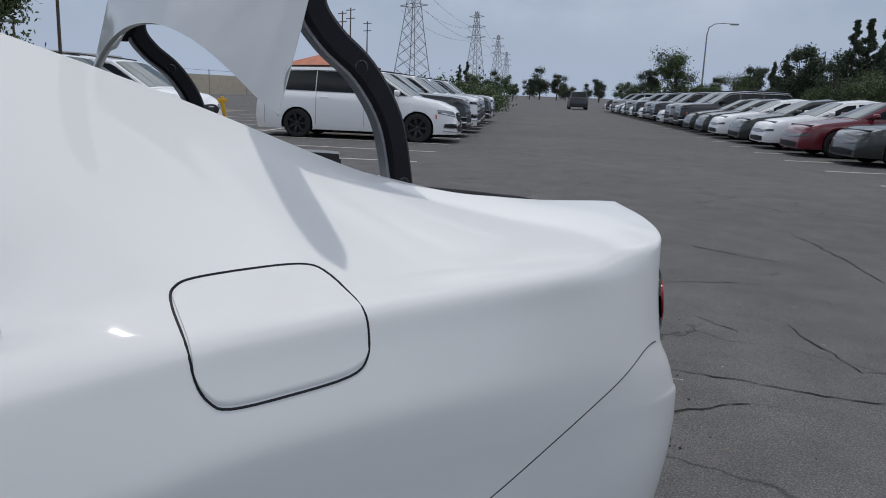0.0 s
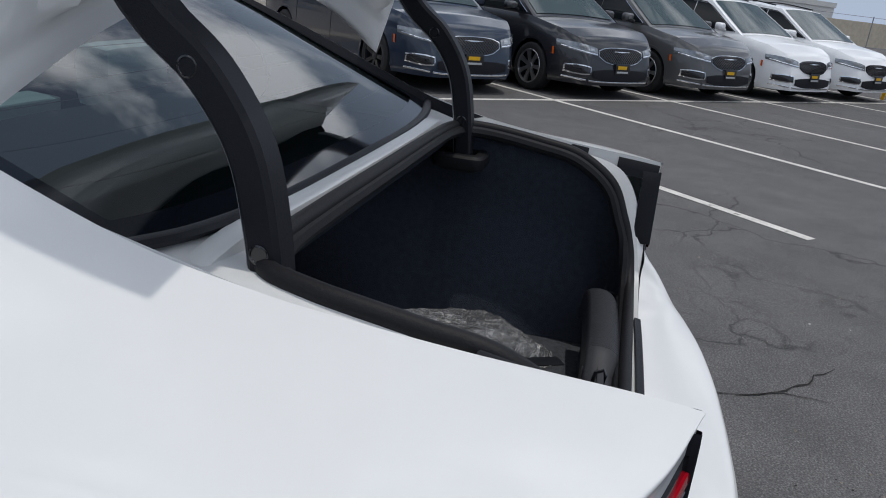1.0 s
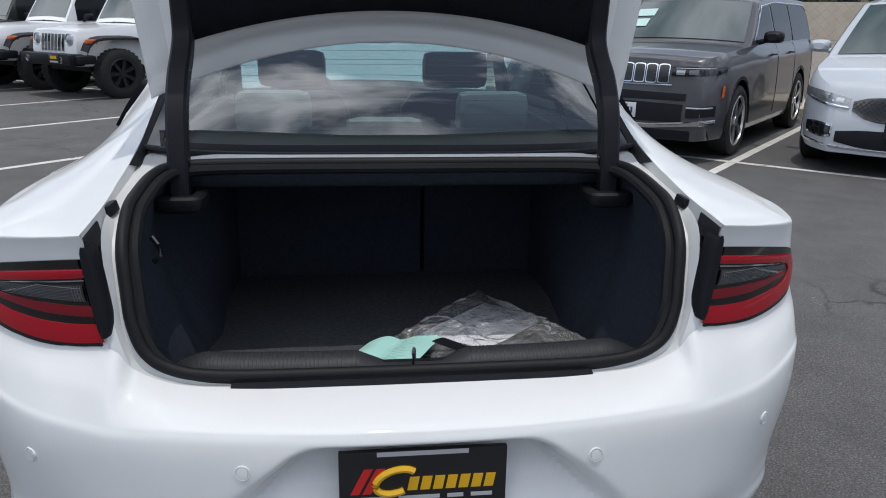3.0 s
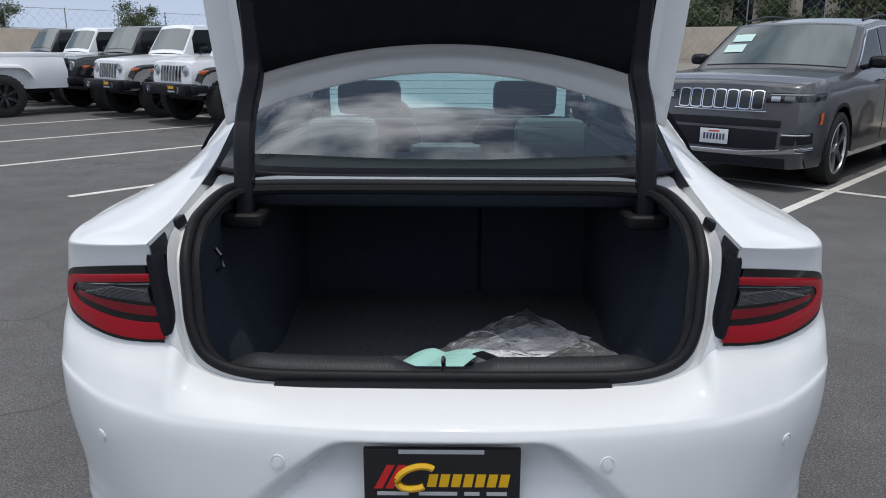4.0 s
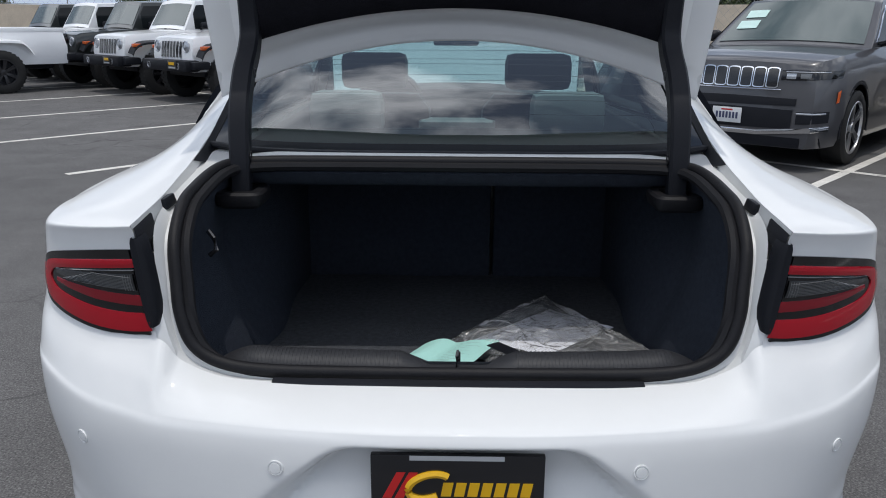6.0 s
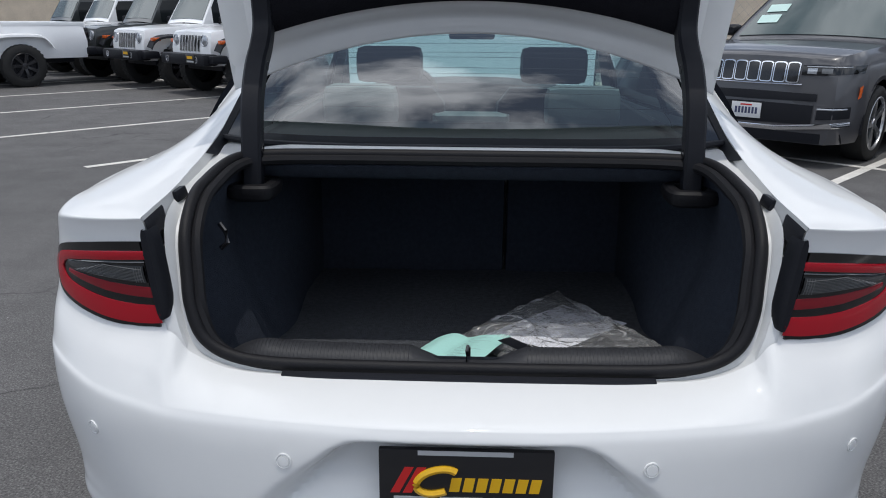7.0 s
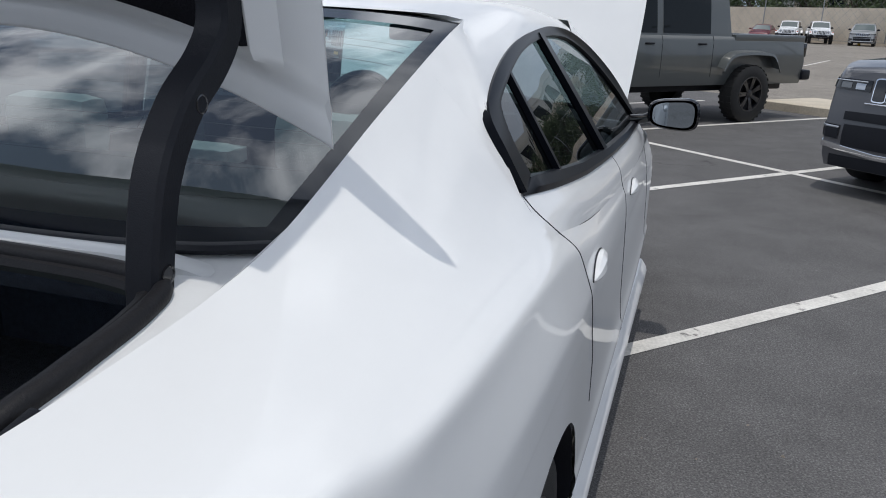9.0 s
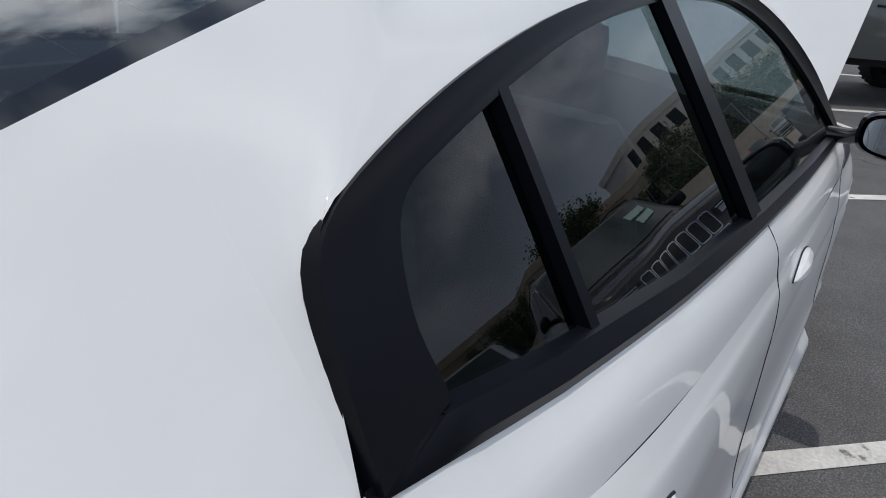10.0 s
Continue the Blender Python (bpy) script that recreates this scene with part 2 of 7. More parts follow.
M["roof_red"] = material("roof_red", (0.42, 0.16, 0.10), 0.8, 0, 0, 0.2, 1.0)
M["bark"] = material("bark", (0.10, 0.075, 0.055), 0.95, 0, 0, 0.35, 5, 0.8, 30)
M["leaf"] = material("leaf", (0.070, 0.100, 0.040), 0.7, 0, 0, 0.5, 0.8)
M["leaf_dark"] = material("leaf_dark", (0.045, 0.066, 0.036), 0.75, 0, 0, 0.5, 0.6)
M["orange"] = material("orange", (0.8, 0.14, 0.03), 0.6)
M["hill"] = material("hill", (0.16, 0.17, 0.17), 1.0, 0, 0, 0.2, 0.02)


def asphalt(name, base, fine=1.0):
    m = bpy.data.materials.new(name)
    m.use_nodes = True
    n, l = m.node_tree.nodes, m.node_tree.links
    b = n["Principled BSDF"]
    b.inputs["Specular IOR Level"].default_value = 0.3
    co = n.new("ShaderNodeTexCoord")

    def noise_of(scale, detail=4, rough=0.55):
        t = n.new("ShaderNodeTexNoise")
        t.inputs["Scale"].default_value, t.inputs["Detail"].default_value, t.inputs["Roughness"].default_value = scale, detail, rough
        l.new(co.outputs["Object"], t.inputs["Vector"])
        return t.outputs["Fac"]

    def span(v, a, b2, c, d):
        t = n.new("ShaderNodeMapRange")
        for k, val in zip(("From Min", "From Max", "To Min", "To Max"), (a, b2, c, d)):
            t.inputs[k].default_value = val
        l.new(v, t.inputs["Value"])
        return t.outputs["Result"]

    def times(a, b2):
        t = n.new("ShaderNodeMath")
        t.operation = "MULTIPLY"
        l.new(a, t.inputs[0])
        l.new(b2, t.inputs[1])
        return t.outputs[0]
    big, mid, grain = noise_of(0.25, 5), noise_of(2.2, 6, 0.65), noise_of(140 * fine, 2, 0.7)
    stones = n.new("ShaderNodeTexVoronoi")
    stones.inputs["Scale"].default_value = 110 * fine
    l.new(co.outputs["Object"], stones.inputs["Vector"])
    k = times(times(span(big, 0.3, 0.7, 0.90, 1.12), span(mid, 0.3, 0.7, 0.82, 1.18)), span(grain, 0.3, 0.7, 0.50, 1.55))
    k = times(k, span(stones.outputs["Distance"], 0.0, 0.6, 1.3, 0.75))
    # fine wandering cracks, only where the surface is worn
    warp = n.new("ShaderNodeTexNoise")
    warp.inputs["Scale"].default_value, warp.inputs["Detail"].default_value = 1.3, 5
    l.new(co.outputs["Object"], warp.inputs["Vector"])
    mixv = n.new("ShaderNodeVectorMath")
    mixv.operation = "MULTIPLY_ADD"
    l.new(warp.outputs["Color"], mixv.inputs[0])
    mixv.inputs[1].default_value = (0.9, 0.9, 0.9)
    l.new(co.outputs["Object"], mixv.inputs[2])
    crack = n.new("ShaderNodeTexVoronoi")
    crack.feature = "DISTANCE_TO_EDGE"
    crack.inputs["Scale"].default_value = 0.62
    l.new(mixv.outputs["Vector"], crack.inputs["Vector"])
    line = span(crack.outputs["Distance"], 0.0, 0.010, 1.0, 0.0)
    worn = span(noise_of(0.33, 3), 0.50, 0.58, 0.0, 1.0)
    crazed = n.new("ShaderNodeTexVoronoi")
    crazed.feature = "DISTANCE_TO_EDGE"
    crazed.inputs["Scale"].default_value = 2.6
    l.new(mixv.outputs["Vector"], crazed.inputs["Vector"])
    line2 = times(span(crazed.outputs["Distance"], 0.0, 0.018, 0.5, 0.0), span(noise_of(0.55, 3), 0.59, 0.67, 0.0, 1.0))
    most = n.new("ShaderNodeMath")
    most.operation = "MAXIMUM"
    l.new(times(line, worn), most.inputs[0])
    l.new(line2, most.inputs[1])
    cracked = most.outputs[0]
    k = times(k, span(cracked, 0, 1, 1.0, 0.42))
    # pale chips and grit
    chips = n.new("ShaderNodeTexVoronoi")
    chips.inputs["Scale"].default_value = 7.0
    l.new(mixv.outputs["Vector"], chips.inputs["Vector"])
    size = n.new("ShaderNodeSeparateColor")
    l.new(chips.outputs["Color"], size.inputs[0])
    chip = times(span(chips.outputs["Distance"], 0.03, 0.06, 1.0, 0.0), span(size.outputs[0], 0.55, 0.75, 0.0, 1.0))
    k = times(k, span(chip, 0, 1, 1.0, 3.0))
    grit = times(span(noise_of(38, 2), 0.66, 0.74, 0.0, 1.0), span(noise_of(0.9, 4), 0.52, 0.66, 0.0, 1.0))
    k = times(k, span(grit, 0, 1, 1.0, 1.9))
    mul = n.new("ShaderNodeVectorMath")
    mul.operation = "MULTIPLY"
    mul.inputs[0].default_value = base
    l.new(k, mul.inputs[1])
    l.new(mul.outputs["Vector"], b.inputs["Base Color"])
    b.inputs["Roughness"].default_value = 0.85
    bp = n.new("ShaderNodeBump")
    bp.inputs["Strength"].default_value, bp.inputs["Distance"].default_value = 0.6, 0.004
    l.new(times(grain, span(cracked, 0, 1, 1.0, 0.0)), bp.inputs["Height"])
    l.new(bp.outputs["Normal"], b.inputs["Normal"])
    return m


M["asphalt"] = asphalt("asphalt", (0.118, 0.115, 0.115))
M["asphalt_pale"] = asphalt("asphalt_pale", (0.25, 0.225, 0.195))

# ---------------------------------------------------------------- mesh helpers


def part(name, bm, mat, parent=None, label="", smooth=True, recalc=True):
    """Link a bmesh as one mesh object, under a thing or a part where one is given."""
    if recalc:
        bmesh.ops.recalc_face_normals(bm, faces=bm.faces)
    me = bpy.data.meshes.new(name)
    bm.to_mesh(me)
    bm.free()
    me.materials.append(mat)
    if smooth:
        me.polygons.foreach_set("use_smooth", [True] * len(me.polygons))
        me.set_sharp_from_angle(angle=radians(38))
    ob = new(name, me)
    if parent:
        ob.parent = parent
    if label:
        ob["label"] = label
    return ob


def facing(bm, way):
    """Turn an open sheet so that its faces look the given way."""
    bm.normal_update()
    if sum((f.normal.dot(Vector(way)) * f.calc_area() for f in bm.faces), 0.0) < 0:
        bmesh.ops.reverse_faces(bm, faces=bm.faces)
    return bm


def thing(name, label, category, group="", kind="", m=None):
    ob = tagged(new(name), label, category, group, kind)
    if m is not None:
        ob.matrix_basis = m
    return ob


def curve(pts, n):
    """n points along a Catmull-Rom curve through pts, evenly by index."""
    p = [np.array(q, float) for q in pts]
    p = [2 * p[0] - p[1]] + p + [2 * p[-1] - p[-2]]
    res = []
    segs = len(p) - 3
    for i in range(n):
        f = i / (n - 1) * segs
        k = min(int(f), segs - 1)
        t = f - k
        a, b, c, d = p[k:k + 4]
        res.append(0.5 * (2 * b + (c - a) * t + (2 * a - 5 * b + 4 * c - d) * t * t + (3 * b - a - 3 * c + d) * t ** 3))
    return res


def dense(pts, per):
    return curve(pts, (len(pts) - 1) * per + 1)


def grid(bm, rows, keep=None, close=False):
    """Quads over rows of points. keep(i, j) leaves faces out."""
    vs = [[bm.verts.new(p) for p in r] for r in rows]
    for i in range(len(vs) - 1):
        m = len(vs[i])
        for j in range(m if close else m - 1):
            if keep and not keep(i, j):
                continue
            q = (vs[i][j], vs[i][(j + 1) % m], vs[i + 1][(j + 1) % m], vs[i + 1][j])
            try:
                bm.faces.new(q)
            except ValueError:
                pass
    return vs


def surface(rows, per_u=4, per_v=4):
    """Rows of control points, refined both ways."""
    fine = [dense(r, per_u) for r in rows]
    cols = [dense([fine[i][j] for i in range(len(fine))], per_v) for j in range(len(fine[0]))]
    return [[cols[j][i] for j in range(len(cols))] for i in range(len(cols[0]))]


def mirrored(rows):
    return [[(-p[0], p[1], p[2]) for p in r] for r in rows]


def weld(bm, d=0.0008):
    bmesh.ops.remove_doubles(bm, verts=bm.verts, dist=d)


def thicken(bm, d):
    bmesh.ops.recalc_face_normals(bm, faces=bm.faces)
    bmesh.ops.solidify(bm, geom=bm.faces[:], thickness=d)


def tube(bm, pts, r, sides=8, cap=True, flat=1.0, close=False):
    """A round or flattened bar along points; r may be a list."""
    P = [Vector(p) for p in pts]
    rings = []
    for i, p in enumerate(P):
        a = P[i - 1] if (i > 0 or close) else P[0]
        b = P[(i + 1) % len(P)] if (i < len(P) - 1 or close) else P[-1]
        d = (b - a).normalized()
        s = d.cross(Vector((0, 0, 1)))
        if s.length < 0.05:
            s = d.cross(Vector((0, 1, 0)))
        s.normalize()
        w = s.cross(d)
        rr = r[i] if isinstance(r, (list, tuple)) else r
        rings.append([p + s * math.cos(2 * math.pi * k / sides) * rr + w * math.sin(2 * math.pi * k / sides) * rr * flat
                      for k in range(sides)])
    if close:
        rings.append(rings[0])
    vs = grid(bm, rings, close=True)
    if cap and not close:
        bm.faces.new(vs[0])
        bm.faces.new(vs[-1][::-1])
    if close:
        weld(bm, 1e-5)


def box(bm, lo, hi, bevel=0.0, m=None):
    r = bmesh.ops.create_cube(bm, size=1)
    c, s = (Vector(lo) + Vector(hi)) / 2, Vector(hi) - Vector(lo)
    for v in r["verts"]:
        v.co = Vector((v.co.x * s.x, v.co.y * s.y, v.co.z * s.z)) + c
    if bevel:
        es = list({e for v in r["verts"] for e in v.link_edges})
        made = bmesh.ops.bevel(bm, geom=es, offset=bevel, segments=2, affect="EDGES", profile=0.6)
        r = {"verts": list({v for f in made["faces"] for v in f.verts} | {v for v in r["verts"] if v.is_valid})}
    if m is not None:
        for v in r["verts"]:
            v.co = m @ v.co


def disc(bm, centre, axis, rings, sides=32, cap=True):
    """A turned form: rings of (radius, along the axis)."""
    a = Vector(axis).normalized()
    s = a.cross(Vector((0, 0, 1)))
    if s.length < 0.05:
        s = a.cross(Vector((0, 1, 0)))
    s.normalize()
    w = a.cross(s)
    c = Vector(centre)
    rows = [[c + a * h + (s * math.cos(2 * math.pi * k / sides) + w * math.sin(2 * math.pi * k / sides)) * max(r, 1e-4)
             for k in range(sides)] for r, h in rings]
    vs = grid(bm, rows, close=True)
    for ring in (vs[0], vs[-1]) if cap else ():
        try:
            bm.faces.new(ring)
        except ValueError:
            pass


def slab(bm, outline, depth):
    """A flat outline of points, given thickness along the vector depth."""
    a = [bm.verts.new(p) for p in outline]
    b = [bm.verts.new(Vector(p) + Vector(depth)) for p in outline]
    bm.faces.new(a)
    bm.faces.new(b[::-1])
    for i in range(len(a)):
        j = (i + 1) % len(a)
        bm.faces.new((a[i], a[j], b[j], b[i]))


def cut_arch(bm, cy, cz, r, x0=0.5):
    """Open a round wheel arch in the sides of a skin."""
    inside = set()
    for v in bm.verts:
        if abs(v.co.x) > x0:
            d = math.hypot(v.co.y - cy, v.co.z - cz)
            if d < r:
                inside.add(v)
    gone = [f for f in bm.faces if all(v in inside for v in f.verts)]
    bmesh.ops.delete(bm, geom=gone, context="FACES")
    for v in list(inside):
        if v.is_valid and v.link_faces:
            d = max(math.hypot(v.co.y - cy, v.co.z - cz), 1e-3)
            v.co.y, v.co.z = cy + (v.co.y - cy) * r / d, cz + (v.co.z - cz) * r / d
    bmesh.ops.delete(bm, geom=[v for v in bm.verts if not v.link_faces], context="VERTS")


def wheel(parent, centre, side, r=0.36, width=0.23, rim_r=0.25, spokes=10, mat=None, twin=True, blocks=0):
    """Tyre and spoked rim; side is +1 or -1, the way the outer face looks."""
    cx, cy, cz = centre
    w = part("wheel", _tyre(centre, side, r, width, rim_r), M["tyre"], parent)
    if blocks:
        bm = bmesh.new()
        for k in range(blocks):
            m = Matrix.Translation(centre) @ Matrix.Rotation(2 * math.pi * k / blocks, 4, "X")
            for o in (-0.275, 0.275):
                box(bm, (width * (o - 0.20), -0.018, r - 0.004), (width * (o + 0.20), 0.018, r + 0.006), 0, m)
        tagged(part("tread", bm, M["tyre"], w, smooth=False), kind="stuff")
    bm = bmesh.new()
    ax = (side, 0, 0)
    disc(bm, centre, ax, [(rim_r, width * 0.485), (rim_r - 0.006, width * 0.51), (rim_r - 0.02, width * 0.505), (rim_r - 0.024, width * 0.40)], 36, False)
    barrel = bmesh.new()
    disc(barrel, centre, ax, [(rim_r - 0.02, width * 0.44), (rim_r - 0.03, width * 0.16), (0.16, width * 0.12), (0.155, width * 0.16), (0.05, width * 0.16), (0.01, width * 0.15)], 30, False)
    part("rim", barrel, M["black_trim"], w)
    for k in range(spokes):
        for off in ((-0.09, 0.09) if twin else (0.0,)):
            a = 2 * math.pi * k / spokes + off
            p, q = [], []
            for rr, wd, h in ((0.045, 0.020, 0.40), (rim_r * 0.55, 0.014, 0.46), (rim_r - 0.012, 0.017, 0.47)):
                c, s = math.cos(a), math.sin(a)
                base = Vector((cx + side * width * h, cy + c * rr, cz + s * rr))
                t = Vector((0, -s, c)) * wd
                p.append(base - t)
                q.append(base + t)
            grid(bm, [[v - Vector((side * 0.03, 0, 0)) for v in p], p, q, [v - Vector((side * 0.03, 0, 0)) for v in q]])
    disc(bm, centre, ax, [(0.06, width * 0.3), (0.055, width * 0.44), (0.02, width * 0.46)], 16)
    part("spokes", bm, mat or M["rim_black"], w, "spoked alloy rim")
    return w


def _tyre(centre, side, r, width, rim_r):
    bm = bmesh.new()
    h = width / 2
    disc(bm, centre, (side, 0, 0), [(rim_r - 0.005, -h), (r - 0.035, -h * 1.02), (r - 0.006, -h * 0.86), (r, -h * 0.5), (r, h * 0.5),
                                    (r - 0.006, h * 0.86), (r - 0.035, h * 1.02), (rim_r + 0.03, h * 1.03), (rim_r - 0.005, h * 0.98), (rim_r - 0.008, h * 0.2)], 44, False)
    return bm


def words(text, size, m, mat, parent, name="lettering", squeeze=1.0, depth=0.001):
    """Raised letters in the built-in font, as a mesh."""
    cu = bpy.data.curves.new(name, "FONT")
    cu.body, cu.size, cu.extrude, cu.align_x, cu.align_y = text, size, depth, "CENTER", "CENTER"
    tmp = bpy.data.objects.new(name, cu)
    scene.collection.objects.link(tmp)
    bpy.context.view_layer.update()
    me = bpy.data.meshes.new_from_object(tmp)
    bpy.data.objects.remove(tmp)
    me.transform(m @ Matrix.Diagonal((squeeze, 1, 1, 1)))
    me.materials.append(mat)
    ob = new(name, me)
    ob.parent = parent
    return ob

# ---------------------------------------------------------------- the lot: rows of stalls at a slant to the sedan
U = Vector((math.cos(radians(48)), math.sin(radians(48)), 0))     # along a stall, away from the aisle
V = Vector((U.y, -U.x, 0))                                        # along the row


def lot(a, b, z=0.0):
    p = V * a + U * b
    return Vector((p.x, p.y, z))


bm = bmesh.new()
R = 900
rows = []
for ys in (-R, -60, -30, 30, 60, R):
    rows.append([(xs, ys, 0) for xs in (-R, -60, -30, 30, 60, R)])
grid(bm, rows)
tagged(part("ground", bm, M["asphalt"], smooth=False), "worn dark grey asphalt parking lot", "ground", kind="structure")

STALLS = (-22.45, -19.85, -17.25, -14.65, -12.05, -9.46, -6.85, -3.95, -1.45, 1.33, 3.99, 6.6, 9.16, 11.74, 14.3, 16.9, 19.5, 22.1, 24.7, 27.3, 29.9, 32.5)
PITCH = 2.58


def stripe(p, q, w=0.10):
    d = (q - p).normalized()
    s = Vector((-d.y, d.x, 0)) * w / 2
    bm = bmesh.new()
    n = max(2, int((q - p).length / 0.4))
    rng = random.Random(round(p.x * 100 + p.y * 10))
    rows = [[], []]
    for i in range(n + 1):
        c = p.lerp(q, i / n)
        for r, k in zip(rows, (1, -1)):
            r.append(c + s * k * (1 + rng.uniform(-0.07, 0.07)) + Vector((0, 0, 0.004)))
    grid(bm, rows)
    ob = part("stall_line", bm, M["line_paint"], smooth=False)
    return tagged(ob, "faded white painted stall line on asphalt", "line", "stall lines", "structure")


for a in STALLS:
    stripe(lot(a, 2.04), lot(a, 7.53))
    stripe(lot(a, 7.63), lot(a, 12.5))
stripe(lot(-26, 7.58), lot(34, 7.58))
for k in range(-2, 16):
    a = 14.05 + PITCH * k
    stripe(lot(a, -5.87), lot(a, -11.4))

bm = bmesh.new()
grid(bm, [[lot(-75 + 110 * i / 6, b, 0.004) for i in range(7)] for b in (14.05, 30, 50, 68)])
tagged(part("pavement", bm, M["asphalt_pale"], smooth=False), "pale sandy worn asphalt beyond the kerb", "pavement", kind="structure")
# kerb island behind the far stalls
bm = bmesh.new()
for a0, a1 in ((-8.2, 20.0),):
    prof = [(12.55, 0.0), (12.56, 0.13), (12.60, 0.15), (14.0, 0.15), (14.04, 0.13), (14.05, 0.0)]
    grid(bm, [[lot(a0 + (a1 - a0) * i / 30, b, z) for b, z in prof] for i in range(31)])
    for e in (a0, a1):
        bm.faces.new([bm.verts.new(lot(e, b, z)) for b, z in prof])
weld(bm)
tagged(part("kerb", bm, M["concrete"]), "long pale concrete kerb island", "kerb", kind="structure")
for k in range(0, 9):
    a = -16 + k * 4.3
    for p_, q_ in ((lot(a, 14.6, 0.004), lot(a - 3.2, 20.5, 0.004)), (lot(a - 6, 27, 0.004), lot(a - 9, 33, 0.004))):
        stripe(p_, q_, 0.1)

# cracks and a ravelled strip of loose stones along the aisle
def crack(p, q, seed, w=0.008):
    w *= 1.35
    rng = random.Random(seed)
    p, q = Vector((*p, 0)), Vector((*q, 0))
    n = max(8, int((q - p).length / 0.05))
    side = Vector((-(q - p).y, (q - p).x, 0)).normalized()
    off, rows = 0.0, [[], []]
    for i in range(n + 1):
        f = i / n
        off += rng.gauss(0, 0.014)
        c = p.lerp(q, f) + side * off * math.sin(f * math.pi) ** 0.5
        h = w * (0.25 + rng.random()) * (1 - 0.6 * abs(2 * f - 1))
        for r, k in zip(rows, (1, -1)):
            r.append(c + side * k * h / 2 + Vector((0, 0, 0.004)))
    bm = bmesh.new()
    grid(bm, rows)
    tagged(part("asphalt_crack", bm, M["crack"], smooth=False), "thin dark crack in the worn asphalt", "crack", "asphalt cracks", "structure")


for k, (p_, q_, w_) in enumerate((((0.62, -1.56), (0.22, -1.79), 0.012), ((0.22, -1.79), (-0.30, -2.22), 0.013), ((0.71, -2.83), (0.06, -2.39), 0.012), ((0.06, -2.39), (-0.25, -2.75), 0.009),
                                 ((0.30, -1.02), (0.02, -1.62), 0.011), ((1.12, -2.48), (0.75, -2.39), 0.010), ((1.78, -3.05), (1.27, -3.73), 0.009), ((2.79, -4.34), (1.74, -4.53), 0.014),
                                 ((2.51, -5.88), (0.96, -4.53), 0.016), ((1.62, -0.22), (1.75, -0.70), 0.009), ((1.65, -0.33), (2.10, -0.80), 0.008), ((-1.9, -1.2), (-1.2, -2.1), 0.010), ((-2.4, -0.2), (-1.7, -1.0), 0.010))):
    crack(p_, q_, 40 + k, w_)
rng = random.Random(9)
verts, faces, pits, pit_faces = [], [], [], []
for k in range(1500):
    a, b = 0.6 + 6.5 * rng.random() ** 1.4, -0.30 + rng.gauss(0, 0.33)
    if rng.random() < 0.10:
        a, b = rng.uniform(-1, 5), rng.uniform(-1.5, 5)
    c = lot(a, b)
    r = rng.uniform(0.003, 0.009)
    i = len(verts)
    for t in range(4):
        g = rng.uniform(0, 6.28)
        verts.append((c.x + r * math.cos(g * 0.2 + t * 1.57), c.y + r * math.sin(g * 0.2 + t * 1.57) * rng.uniform(0.6, 1), 0.0))
    verts.append((c.x, c.y, r * rng.uniform(0.7, 1.3)))
    faces += [(i, i + 1, i + 4), (i + 1, i + 2, i + 4), (i + 2, i + 3, i + 4), (i + 3, i, i + 4)]
me_ = bpy.data.meshes.new("loose_stones")
me_.from_pydata(verts, [], faces)
me_.materials.append(M["stone"])
tagged(new("loose_stones", me_), "scattered small brown stones on the ravelled asphalt", "gravel", kind="stuff")
for k in range(3200):
    a, b = 0.6 + 6.0 * rng.random() ** 1.3, -0.30 + rng.gauss(0, 0.30)
    c = lot(a, b)
    i, n = len(pits), 7
    r, ax = 0.0015 + 0.010 * rng.random() ** 4, rng.uniform(0.25, 0.8)
    for t in range(n):
        g = 2 * math.pi * t / n
        u_, v_ = r * math.cos(g) * rng.uniform(0.7, 1.2), r * ax * math.sin(g) * rng.uniform(0.7, 1.2)
        q_ = c + V * u_ + U * v_
        pits.append((q_.x, q_.y, 0.0035))
    pit_faces.append(tuple(range(i, i + n)))
me_ = bpy.data.meshes.new("ravelled_pits")
me_.from_pydata(pits, [], pit_faces)
me_.materials.append(M["crack"])
tagged(new("ravelled_pits", me_), "small dark ravelled pits in the worn asphalt", "pits", kind="stuff")

# ---------------------------------------------------------------- the white sedan
car = thing("sedan", "white four-door sedan with open trunk and raised hood", "car")

#  Half-width rows, from the middle of the tail round the corner to the nose. Each row: stations (x, y, z).
SIDE_Y = (0.62, 0.80, 1.08, 1.31, 1.75, 2.4, 3.0, 3.6, 4.15, 4.6)


def tail_row(z_mid, ys, xs=(0.0, 0.16, 0.32, 0.45, 0.53, 0.585, 0.70, 0.80, 0.86, 0.905), zs=None):
    zs = zs or [z_mid] * 10
    return [(x, y, z) for x, y, z in zip(xs, ys, zs)]


FLANK = (0.002, 0.008, 0.013, 0.014, 0.015, 0.016, 0.016, 0.012, 0.006, 0.0)      # fuller flanks from the rear wheel on


def side_row(xs, zs, full=1.0):
    return [(x + full * f, y, z) for x, f, y, z in zip(xs, FLANK, SIDE_Y, zs)]


def nose(x, z):
    return [(x * 0.86, 4.85, z), (x * 0.55, 4.98, z), (0, 5.03, z)]


